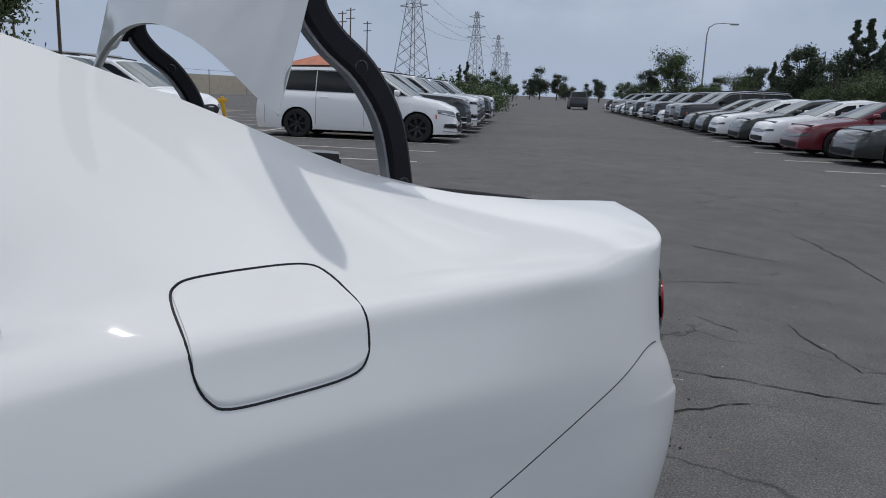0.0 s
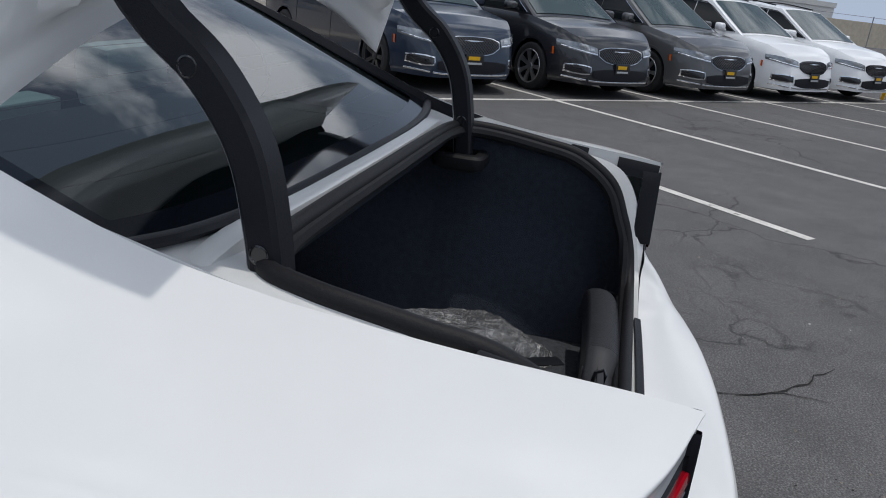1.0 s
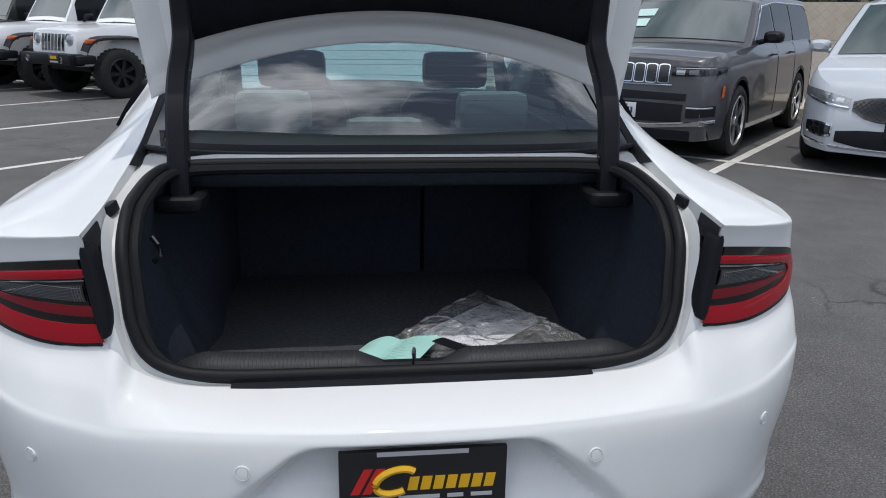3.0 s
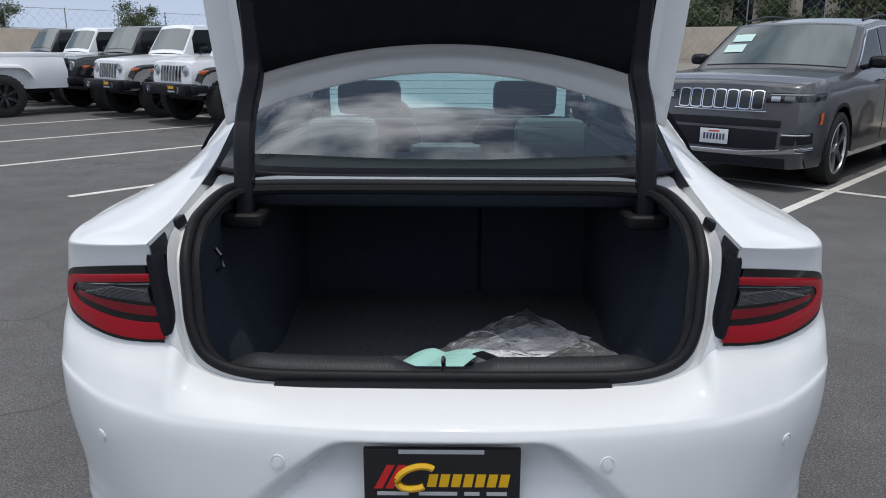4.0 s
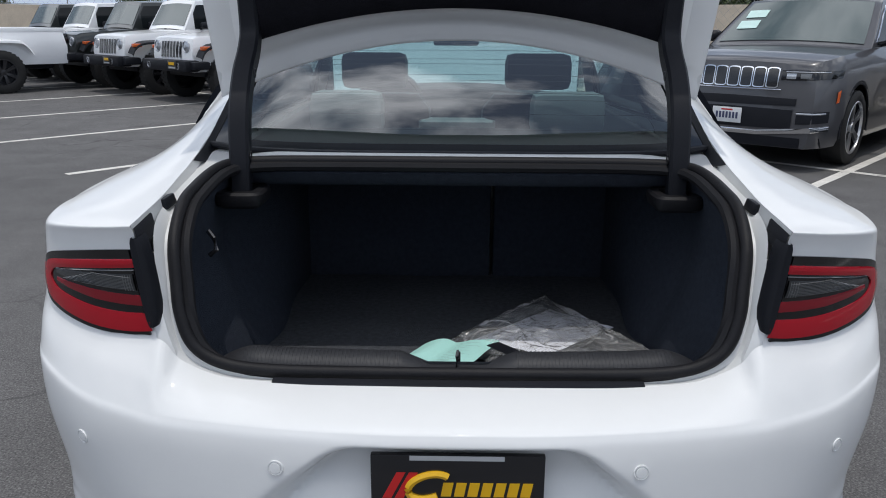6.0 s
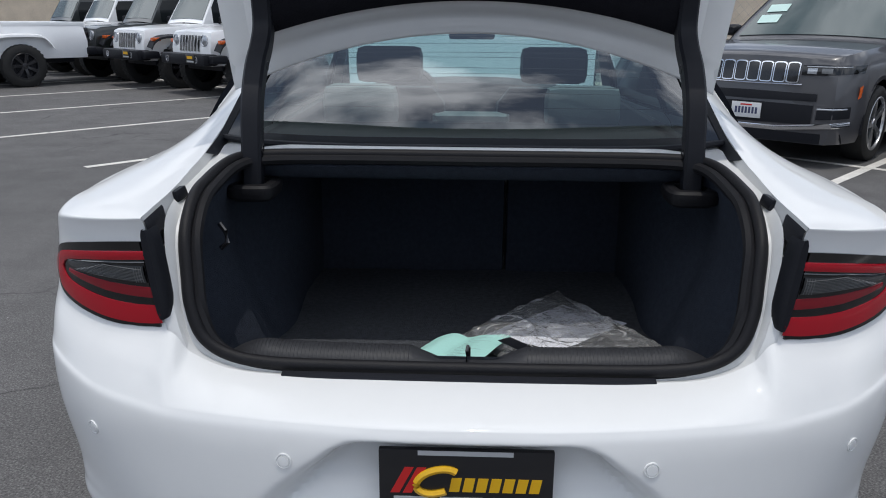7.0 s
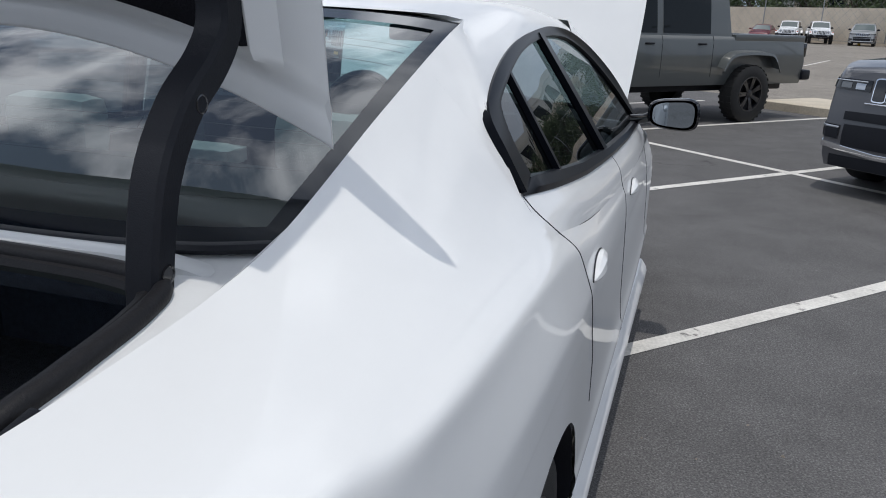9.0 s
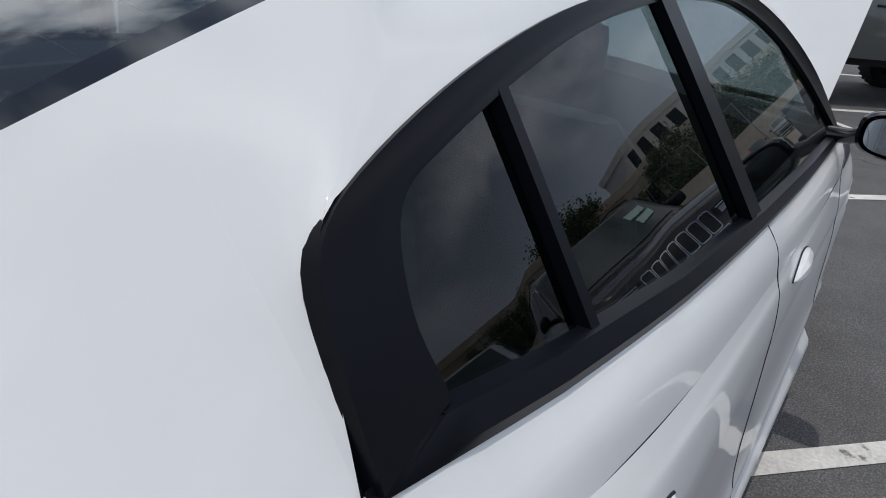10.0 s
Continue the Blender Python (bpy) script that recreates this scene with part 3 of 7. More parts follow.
A = tail_row(0.20, (0.14, 0.143, 0.15, 0.17, 0.19, 0.21, 0.27, 0.34, 0.40, 0.50), (0, 0.15, 0.30, 0.42, 0.50, 0.55, 0.65, 0.72, 0.76, 0.795)) + \
    side_row((0.83, 0.86, 0.88, 0.87, 0.86, 0.86, 0.86, 0.87, 0.87, 0.83), (0.20,) * 10) + nose(0.80, 0.20)
B = tail_row(0.40, (0.035, 0.038, 0.05, 0.075, 0.10, 0.122, 0.182, 0.258, 0.325, 0.44), (0, 0.155, 0.31, 0.435, 0.515, 0.57, 0.69, 0.782, 0.834, 0.878)) + \
    side_row((0.898, 0.910, 0.926, 0.938, 0.948, 0.952, 0.955, 0.955, 0.945, 0.88), (0.40,) * 10) + nose(0.86, 0.40)
B2 = tail_row(0.47, (0.028, 0.031, 0.043, 0.068, 0.092, 0.113, 0.172, 0.248, 0.318, 0.440), (0, 0.158, 0.315, 0.442, 0.522, 0.576, 0.694, 0.786, 0.838, 0.884)) + \
    side_row((0.906, 0.926, 0.937, 0.942, 0.945, 0.946, 0.949, 0.952, 0.947, 0.885), (0.47,) * 10) + nose(0.87, 0.47)
C = tail_row(0.53, (0.016, 0.019, 0.035, 0.061, 0.084, 0.104, 0.166, 0.250, 0.325, 0.450), (0.0, 0.16, 0.32, 0.45, 0.53, 0.585, 0.698, 0.792, 0.846, 0.893)) + \
    side_row((0.918, 0.938, 0.945, 0.945, 0.942, 0.940, 0.942, 0.948, 0.948, 0.89), (0.55,) * 10) + nose(0.88, 0.55)
D = tail_row(0.66, (0.024, 0.027, 0.043, 0.066, 0.086, 0.103, 0.153, 0.232, 0.308, 0.440), (0.0, 0.16, 0.32, 0.45, 0.53, 0.585, 0.703, 0.802, 0.859, 0.907)) + \
    side_row((0.926, 0.942, 0.948, 0.947, 0.940, 0.937, 0.938, 0.944, 0.945, 0.89), (0.67, 0.68, 0.68, 0.68, 0.68, 0.68, 0.68, 0.67, 0.66, 0.65)) + nose(0.88, 0.65)
# the bumper's ledge: a firm edge that rises towards the corners, and the lip just under it
E = tail_row(0.73, (0.047, 0.050, 0.064, 0.086, 0.104, 0.120, 0.170, 0.247, 0.320, 0.450), (0.0, 0.16, 0.32, 0.45, 0.53, 0.585, 0.706, 0.808, 0.864, 0.906),
             (0.738, 0.738, 0.739, 0.739, 0.739, 0.741, 0.753, 0.773, 0.788, 0.80)) + \
    side_row((0.927, 0.940, 0.947, 0.947, 0.939, 0.934, 0.933, 0.936, 0.937, 0.88), (0.812, 0.83, 0.845, 0.83, 0.81, 0.79, 0.77, 0.75, 0.74, 0.72)) + nose(0.87, 0.72)
E_LIP = [(x, y - 0.012 * max(0.0, 1 - max(0, k - 7) / 3), z - 0.024) for k, (x, y, z) in enumerate(E)]
F = tail_row(0.85, (0.197, 0.197, 0.198, 0.199, 0.20, 0.200, 0.240, 0.293, 0.352, 0.472), (0.0, 0.16, 0.32, 0.45, 0.53, 0.572, 0.70, 0.795, 0.856, 0.901),
             (0.759, 0.759, 0.760, 0.770, 0.804, 0.848, 0.842, 0.853, 0.872, 0.885)) + \
    side_row((0.922, 0.937, 0.945, 0.945, 0.937, 0.931, 0.929, 0.928, 0.926, 0.87), (0.895, 0.905, 0.91, 0.885, 0.86, 0.84, 0.81, 0.79, 0.78, 0.76)) + nose(0.86, 0.76)
G = [(0.592, 0.204, 1.018), (0.70, 0.244, 0.998), (0.794, 0.302, 0.98), (0.849, 0.364, 0.972), (0.888, 0.48, 0.972)] + \
    side_row((0.906, 0.916, 0.920, 0.922, 0.924, 0.924, 0.922, 0.918, 0.91, 0.85), (0.985, 0.985, 0.986, 0.966, 0.925, 0.885, 0.855, 0.83, 0.81, 0.79)) + nose(0.85, 0.79)
H = [(0.597, 0.197, 1.066), (0.70, 0.236, 1.055), (0.789, 0.294, 1.045), (0.836, 0.360, 1.039), (0.866, 0.48, 1.040)] + \
    side_row((0.867, 0.877, 0.884, 0.890, 0.914, 0.926, 0.929, 0.922, 0.90, 0.82), (1.0425, 1.044, 1.042, 1.032, 0.968, 0.92, 0.885, 0.865, 0.85, 0.83), 0.0) + nose(0.82, 0.82)
# the shoulder's firm crease, where the sloping shelf meets the upright flank
H_LOW = [(h[0] + 0.56 * (g[0] - h[0]), h[1] + 0.56 * (g[1] - h[1]), h[2] + 0.29 * (g[2] - h[2])) for g, h in zip(G[:5], H[:5])] + \
    side_row((0.900, 0.912, 0.920, 0.923, 0.928, 0.932, 0.933, 0.925, 0.905, 0.835), (1.028, 1.029, 1.022, 1.001, 0.945, 0.904, 0.872, 0.850, 0.832, 0.81), 0.0) + \
    [(0.5 * (g[0] + h[0]), g[1], 0.5 * (g[2] + h[2])) for g, h in zip(G[15:], H[15:])]

PER = 10


def skin_rows(rows, per_v):
    cols = [dense([r[j] for r in rows], per_v) for j in range(len(rows[0]))]
    return [[cols[j][i] for j in range(len(cols))] for i in range(len(cols[0]))]


dA, dB, dB2, dC, dD, dL, dE, dF = [dense(r, PER) for r in (A, B, B2, C, D, E_LIP, E, F)]
dG, dHL, dH = dense(G, PER), dense(H_LOW, PER), dense(H, PER)
lower = skin_rows([dA, dB, dB2, dC, dD, dL, dE], 12)
# finer columns across the middle of the tail, where the recess lies
finer = lambda rows: [[np.array(r[j]) * (1 - k / 3) + np.array(r[j + 1]) * k / 3 for j in range(45) for k in range(3)] + list(r[45:]) for r in rows]
lower = finer(lower)
shelf = skin_rows([dE, [0.5 * (e + f) + np.array((0, -0.004, 0.006)) for e, f in zip(dE, dF)], dF], 3)
shelf = finer(shelf)


def dent(p):
    """The number plate's shallow recess in the bumper."""
    x, y, z = p
    half = 0.205 + max(0.0, 0.705 - z) * 1.15 + 0.03
    k = min(max((half - abs(x)) / 0.06, 0), 1) * min(max((0.716 - z) / 0.026, 0), 1) * min(max((z - 0.50) / 0.14, 0), 1)
    k = k * k * (3 - 2 * k)
    return (x, y + 0.075 * k, z)


lower = [[dent(p) for p in r] for r in lower]

# deck shoulder and rear pillar: from the crest H up to the edge beside trunk opening and rear glass
DECK_I = [(0.598, 0.201, 1.069), (0.600, 0.26, 1.074), (0.604, 0.34, 1.079), (0.610, 0.42, 1.085), (0.618, 0.52, 1.096), (0.625, 0.64, 1.112),
          (0.630, 0.80, 1.149), (0.633, 1.08, 1.254), (0.633, 1.31, 1.333)]
DECK_1 = [(0.5995, 0.1985, 1.0672), (0.667, 0.249, 1.064), (0.730, 0.315, 1.062), (0.770, 0.385, 1.061), (0.805, 0.490, 1.060), (0.822, 0.625, 1.061),
          (0.833, 0.80, 1.063), (0.841, 1.08, 1.066), (0.848, 1.31, 1.077)]
DECK_2 = [(0.5990, 0.2000, 1.0682), (0.634, 0.255, 1.070), (0.668, 0.33, 1.072), (0.692, 0.40, 1.075), (0.712, 0.505, 1.079), (0.726, 0.63, 1.087),
          (0.738, 0.80, 1.101), (0.755, 1.08, 1.132), (0.776, 1.31, 1.174)]
K = 8 * PER
dF2 = dF[5 * PER:]
DECK_0 = [tuple(np.array(h) * 0.72 + np.array(d) * 0.28 + np.array((0, 0, 0.001))) for h, d in zip(H[:9], DECK_1)]
quarter = skin_rows([dF2[:K + 1], dG[:K + 1], dHL[:K + 1], dH[:K + 1]] + [dense(r, PER) for r in (DECK_0, DECK_1, DECK_2, DECK_I)], 5)
upper = skin_rows([dF2[K:], dG[K:], dHL[K:], dH[K:]], 5)
for i_ in range(16):
    upper[i_][0] = quarter[i_][K]
deck = quarter[15:]

# belt strip under the windows; it starts on the deck's last column
last = [np.array(r[-1]) for r in deck]


def on_last(z):
    zs = [q[2] for q in last]
    return tuple(float(np.interp(z, zs, [q[k] for q in last])) for k in range(3))


BELT = [on_last(1.108), (0.850, 1.56, 1.078), (0.868, 1.9, 1.045), (0.880, 2.4, 1.012), (0.885, 3.0, 0.985), (0.880, 3.66, 0.972)]
BELT_H = [tuple(last[0])] + [tuple(float(np.interp(y, [q[1] for q in dH[K:K + 60]], [q[k] for q in dH[K:K + 60]])) for k in range(3)) for y in (1.56, 1.9, 2.4, 3.0, 3.66)]
BELT_M = [tuple(0.5 * (np.array(p) + np.array(q)) + np.array((0.010, 0, 0.004))) for p, q in zip(BELT, BELT_H)]
BELT_M[0] = on_last(1.066)
belt = surface([BELT_H, BELT_M, BELT], 5, 4)

# outer line of the black window trim, up the rear pillar, along the roof and down the front pillar
TRIM = [(0.834, 1.318, 1.108), (0.794, 1.322, 1.175), (0.751, 1.345, 1.238), (0.727, 1.431, 1.277), (0.701, 1.62, 1.325), (0.681, 1.862, 1.362),
        (0.668, 2.187, 1.385), (0.665, 2.45, 1.389), (0.680, 2.75, 1.366), (0.722, 3.085, 1.29), (0.79, 3.373, 1.165), (0.868, 3.66, 0.985)]
ROOF = [
    [on_last(1.108), on_last(1.228), tuple(last[-1])],
    [TRIM[2], (0.703, 1.38, 1.312), (0.631, 1.45, 1.376)],
    [TRIM[3], (0.690, 1.49, 1.343), (0.628, 1.575, 1.408)],
]
pillar = surface([[r[i] for r in ROOF] for i in range(3)], 5, 4)
TOP = [
    [TRIM[3], (0.690, 1.49, 1.343), (0.628, 1.575, 1.408), (0.40, 1.600, 1.424), (0.0, 1.612, 1.432)],
    [TRIM[4], (0.672, 1.63, 1.368), (0.600, 1.66, 1.425), (0.38, 1.68, 1.444), (0.0, 1.69, 1.452)],
    [TRIM[5], (0.655, 1.865, 1.398), (0.585, 1.87, 1.438), (0.36, 1.88, 1.457), (0.0, 1.89, 1.466)],
    [TRIM[6], (0.643, 2.19, 1.417), (0.575, 2.19, 1.450), (0.35, 2.2, 1.468), (0.0, 2.2, 1.477)],
    [TRIM[7], (0.640, 2.45, 1.418), (0.572, 2.46, 1.448), (0.35, 2.47, 1.466), (0.0, 2.48, 1.475)],
    [TRIM[8], (0.655, 2.76, 1.394), (0.585, 2.78, 1.420), (0.36, 2.84, 1.440), (0.0, 2.88, 1.448)],
]
roof = surface(TOP, 4, 5)
for k in range(9):
    roof[0][k] = pillar[k][-1]
for k in range(5, 9):
    pillar[k][0] = np.array(on_last(1.228 + (last[-1][2] - 1.228) * (k - 4) / 4))
for k in range(0, 5):
    pillar[k][0] = np.array(on_last(1.108 + 0.12 * k / 4))

bm = bmesh.new()
for rows in (lower, shelf):
    grid(bm, rows)
    grid(bm, mirrored(rows))
weld(bm, 0.0012)
cut_arch(bm, 1.08, 0.35, 0.385)
cut_arch(bm, 4.13, 0.35, 0.385)
for rows in (upper, quarter, belt, pillar, roof):
    grid(bm, rows)
    grid(bm, mirrored(rows))
weld(bm, 0.0015)


def ramp(q, a, b):
    f = np.clip((q - a) / (b - a), 0, 1)
    return f * f * (3 - 2 * f)


def relax(bm, turns, weight):
    """Even out the sheet metal; the weight says how much at each place, and free edges stay."""
    bm.verts.index_update()
    p = np.array([q.co for q in bm.verts])
    free = np.array([0.0 if q.is_boundary else 1.0 for q in bm.verts])
    e = np.array([[q.index for q in k.verts] for k in bm.edges])
    many = np.bincount(e.ravel(), minlength=len(p)).astype(float)[:, None]
    w = (free * weight(p[:, 1], p[:, 2]))[:, None]
    for _ in range(turns):
        total = np.zeros_like(p)
        np.add.at(total, e[:, 0], p[e[:, 1]])
        np.add.at(total, e[:, 1], p[e[:, 0]])
        p += w * (total / many - p)
    for q, c in zip(bm.verts, p):
        q.co = c


relax(bm, 2, lambda y, z: 0.5 + 0 * y)
relax(bm, 50, lambda y, z: 0.5 * ramp(z, 1.048, 1.075) * ramp(y, 0.26, 0.50) * (1 - ramp(y, 1.8, 2.1)))
relax(bm, 1, lambda y, z: 0.5 * ramp(z, 0.90, 0.98) * ramp(y, 0.40, 0.60) * (1 - ramp(y, 2.0, 2.6)))
relax(bm, 40, lambda y, z: 0.5 * ramp(y, 1.15, 1.50) * (1 - ramp(z, 0.80, 0.88)) * ramp(z, 0.30, 0.40))
bmesh.ops.recalc_face_normals(bm, faces=bm.faces)
from mathutils.bvhtree import BVHTree
SKIN = BVHTree.FromBMesh(bm)
skin = part("body", bm, M["white_paint"], car, "glossy white painted bodywork")


def on_side(y, z, off=0.0, s=1):
    """A place on the flank, from outside."""
    hit, nor, _, _ = SKIN.ray_cast(Vector((s * 1.6, y, z)), Vector((-s, 0, 0)))
    if hit is None:
        return Vector((s * 0.9, y, z))
    return hit + Vector((s * abs(nor.x), nor.y * (1 if nor.x * s > 0 else -1), nor.z * (1 if nor.x * s > 0 else -1))) * off


def on_tail(x, z, off=0.0):
    hit, nor, _, _ = SKIN.ray_cast(Vector((x, -0.8, z)), Vector((0, 1, 0)))
    if hit is None:
        return Vector((x, 0.25, z))
    if nor.y > 0:
        nor = -nor
    return hit + nor * off


def ring_curve(pts, n):
    """A closed smooth curve through points."""
    m = len(pts)
    ext = [pts[-2], pts[-1]] + list(pts) + [pts[0], pts[1]]
    full = curve(ext, (m + 3) * n + 1)
    return full[2 * n:2 * n + m * n]


# seams as narrow dark grooves
def seam(pts, name="seam", r=0.0022, close=False, where=on_side, s=1, off=-0.0006):
    q = [where(a, b, off, s) if where is on_side else where(a, b, off) for a, b in pts]
    bm = bmesh.new()
    tube(bm, q, r, 6, True, 1.0, close)
    return part(name, bm, M["black_trim"], car)


for s in (1, -1):
    seam([tuple(p) for p in curve([(1.318, 1.10), (1.342, 1.06), (1.414, 0.986), (1.445, 0.93), (1.477, 0.876), (1.55, 0.76), (1.62, 0.665), (1.63, 0.55)], 40)], "door_seam", s=s)
    seam([tuple(p) for p in curve([(2.42, 1.01), (2.42, 0.8), (2.43, 0.5), (2.43, 0.24)], 30)], "door_seam", s=s)
    seam([tuple(p) for p in curve([(3.66, 0.965), (3.58, 0.8), (3.56, 0.5), (3.58, 0.24)], 30)], "door_seam", s=s)
    seam([tuple(p) for p in curve([(0.375, 0.882), (0.405, 0.884), (0.445, 0.876), (0.53, 0.845), (0.67, 0.795), (0.82, 0.742)], 24)], "bumper_seam", 0.0013, s=s)

# fuel door, on the driver's side only
FUEL = [(1.156, 1.052), (1.147, 1.062), (1.125, 1.067), (1.061, 1.069), (0.998, 1.068), (0.972, 1.060), (0.958, 1.036), (0.954, 1.005), (0.960, 0.975),
        (0.985, 0.960), (1.06, 0.954), (1.122, 0.953), (1.142, 0.963), (1.153, 0.985), (1.157, 1.028)]
FUEL = [tuple(p) for p in ring_curve(FUEL, 4)]
seam(FUEL, "fuel_door_gap", 0.0018, True, s=-1)
bm = bmesh.new()
fy0, fy1 = min(p[0] for p in FUEL), max(p[0] for p in FUEL)
f_low = sorted(p for p in FUEL if p[1] < 1.015)
f_top = sorted(p for p in FUEL if p[1] >= 1.015)
rows = []
for k in range(41):
    y = fy0 + 0.0035 + (fy1 - fy0 - 0.007) * (0.5 - 0.5 * math.cos(math.pi * k / 40))
    z0 = float(np.interp(y, [p[0] for p in f_low], [p[1] for p in f_low])) + 0.003
    z1 = float(np.interp(y, [p[0] for p in f_top], [p[1] for p in f_top])) - 0.003
    rows.append([on_side(y, z0 + (z1 - z0) * f, 0.0016 if 0 < f < 1 and 0 < k < 40 else 0.0002, -1) for f in np.linspace(0, 1, 31)])
grid(bm, rows)
part("fuel_door", bm, M["white_paint"], car, "white fuel filler flap")

# door handles
for s in (1, -1):
    for hy, hz in ((1.625, 0.885), (2.70, 0.850)):
        bm = bmesh.new()
        leaf = lambda f, w, o: on_side(hy - 0.105 + 0.21 * f, hz + 0.014 * f + w * (math.sin(f * math.pi) ** 0.8), o * math.sin(f * math.pi) ** 0.6, s)
        grid(bm, [[leaf(i / 16, w, o) for i in range(17)] for w, o in ((-0.020, 0.0), (-0.018, 0.014), (-0.008, 0.022), (0.008, 0.022), (0.018, 0.014), (0.020, 0.0))])
        hd = part("door_handle", bm, M["white_paint"], car, "white pull handle")
        bm = bmesh.new()
        tube(bm, [leaf(i / 16, 0.021, 0.0) + Vector((s * 0.0008, 0, 0)) for i in range(17)], 0.0022, 6)
        part("handle_gap", bm, M["black_trim"], hd)

# window trim, glass
def on_cabin(y, z, off=0.0, s=1):
    """The plane of the side windows, leaning in towards the roof."""
    zb = np.interp(y, [p[1] for p in BELT], [p[2] for p in BELT])
    xb = np.interp(y, [p[1] for p in BELT], [p[0] for p in BELT])
    x = xb - (z - zb) * 0.56 - 0.06 * max(0, z - zb) * (z - zb)
    return Vector((s * (x + off), y, z + off * 0.4))


trim_yz = [tuple(p) for p in dense([(p[1], p[2]) for p in TRIM], 5)]
belt_yz = [tuple(p) for p in dense([(p[1], p[2]) for p in BELT], 6)]
inner_yz = [tuple(p) for p in dense([(1.415, 1.124), (1.405, 1.185), (1.43, 1.245), (1.50, 1.272), (1.66, 1.308), (1.88, 1.342), (2.187, 1.362), (2.45, 1.364),
                                     (2.72, 1.342), (3.02, 1.272), (3.30, 1.155), (3.55, 1.00)], 5)]
GLASS_LOW = [(1.415, 1.124), (1.58, 1.104), (1.9, 1.071), (2.4, 1.037), (3.0, 1.009), (3.55, 0.994)]


def trim_bottom(y):
    return float(np.interp(y, [p[0] for p in GLASS_LOW], [p[1] for p in GLASS_LOW]))


for s in (1, -1):
    bm = bmesh.new()
    outer = [Vector((s * p[0], p[1], p[2])) + Vector((s * 0.004, 0, 0.003)) for p in dense(TRIM, 5)]
    mid = [on_cabin(a[0] * 0.5 + b[0] * 0.5, a[1] * 0.5 + b[1] * 0.5, 0.006, s) for a, b in zip(trim_yz, inner_yz)]
    inner = [on_cabin(y, z, 0.004, s) for y, z in inner_yz]
    lip = [on_cabin(y, z, -0.012, s) for y, z in inner_yz]
    low = [Vector((s * p[0] - s * 0.012, p[1], p[2] - 0.004)) for p in dense(TRIM, 5)]
    grid(bm, [low, outer, mid, inner, lip])
    part("window_surround", bm, M["black_pillar"], car, "black window surround", recalc=True)
    bm = bmesh.new()
    rows = [[], [], [], []]
    for y, z in belt_yz:
        b = trim_bottom(max(y, 1.415))
        rows[0].append(on_cabin(y, z - 0.006, 0.004, s))
        k = min(1.0, max(0.0, (y - 1.33) / 0.10))
        rows[1].append(on_cabin(y, z + 0.004, 0.004 + 0.008 * k, s))
        rows[2].append(on_cabin(max(y, 1.40), b - 0.004, 0.002 + 0.008 * k, s))
        rows[3].append(on_cabin(max(y, 1.40), b + 0.003, -0.010, s))
    grid(bm, rows)
    part("belt_moulding", bm, M["black_pillar"], car)
    # panes: rear quarter, rear door, front door
    top_of = lambda y: float(np.interp(y, [p[0] for p in inner_yz], [p[1] for p in inner_yz]))
    for y0, y1, y0t, y1t in ((1.40, 1.635, 1.40, 1.600), (1.665, 2.30, 1.63, 2.14), (2.40, 3.60, 2.26, 3.60)):
        bm = bmesh.new()
        n = 14
        rows = []
        for i in range(n + 1):
            f = i / n
            yb, yt = y0 + (y1 - y0) * f, y0t + (y1t - y0t) * f
            zb = trim_bottom(max(yb, 1.415)) - 0.012
            zt = top_of(max(yt, 1.43)) + 0.012
            if yb > 3.5:
                zt = max(zt, zb + 0.002)
            rows.append([on_cabin(yb + (yt - yb) * j / 8, zb + (zt - zb) * j / 8, -0.006, s) for j in range(9)])
        grid(bm, rows)
        p = part("side_window", facing(bm, (1, 0, 0)), M["glass_side"], car, "tinted side window", recalc=False)
        p.visible_shadow = False
    # divider of the quarter pane, middle pillar
    bm = bmesh.new()
    grid(bm, [[on_cabin(1.632 - 0.035 * f + d, 1.09 + (1.312 - 1.09) * f, o, s) for f in (0, 0.25, 0.5, 0.75, 1)] for d, o in ((0.006, -0.01), (0.008, 0.005), (0.027, 0.005), (0.029, -0.01))])
    part("window_divider", bm, M["black_pillar"], car)
    bm = bmesh.new()
    for d0, d1, o in ((0.010, 0.050, 0.009), (0.055, 0.100, 0.006)):
        grid(bm, [[on_cabin(2.292 - 0.165 * f + d, 1.02 + (1.375 - 1.02) * f, o2, s) for f in (0, 0.25, 0.5, 0.75, 1)] for d, o2 in ((d0, -0.01), (d0 + 0.003, o), (d1 - 0.003, o), (d1, -0.01))])
    part("middle_pillar", bm, M["black_pillar"], car, "black middle door pillar")

# rear glass with its printed border
GB = [(0.0, 0.755, 1.112), (0.3, 0.758, 1.112), (0.5, 0.775, 1.116), (0.626, 0.80, 1.126)]
GT = [(0.0, 1.612, 1.424), (0.3, 1.604, 1.420), (0.5, 1.590, 1.410), (0.620, 1.574, 1.398)]
GM1 = [(0.0, 1.03, 1.243), (0.3, 1.035, 1.241), (0.5, 1.05, 1.236), (0.630, 1.08, 1.230)]
GM2 = [(0.0, 1.32, 1.348), (0.3, 1.32, 1.345), (0.5, 1.315, 1.335), (0.630, 1.31, 1.318)]
glass = surface([GB, GM1, GM2, GT], 6, 8)
whole = [[(-p[0], p[1], p[2]) for p in r[:0:-1]] + [tuple(p) for p in r] for r in glass]
bm = bmesh.new()
grid(bm, whole)
p = part("rear_window", facing(bm, (0, -0.5, 1)), M["glass_rear"], car, "tinted rear window reflecting clouds", recalc=False)
p.visible_shadow = False
bm = bmesh.new()
lift = [[(q[0], q[1] - 0.0025, q[2] + 0.0035) for q in r] for r in whole]
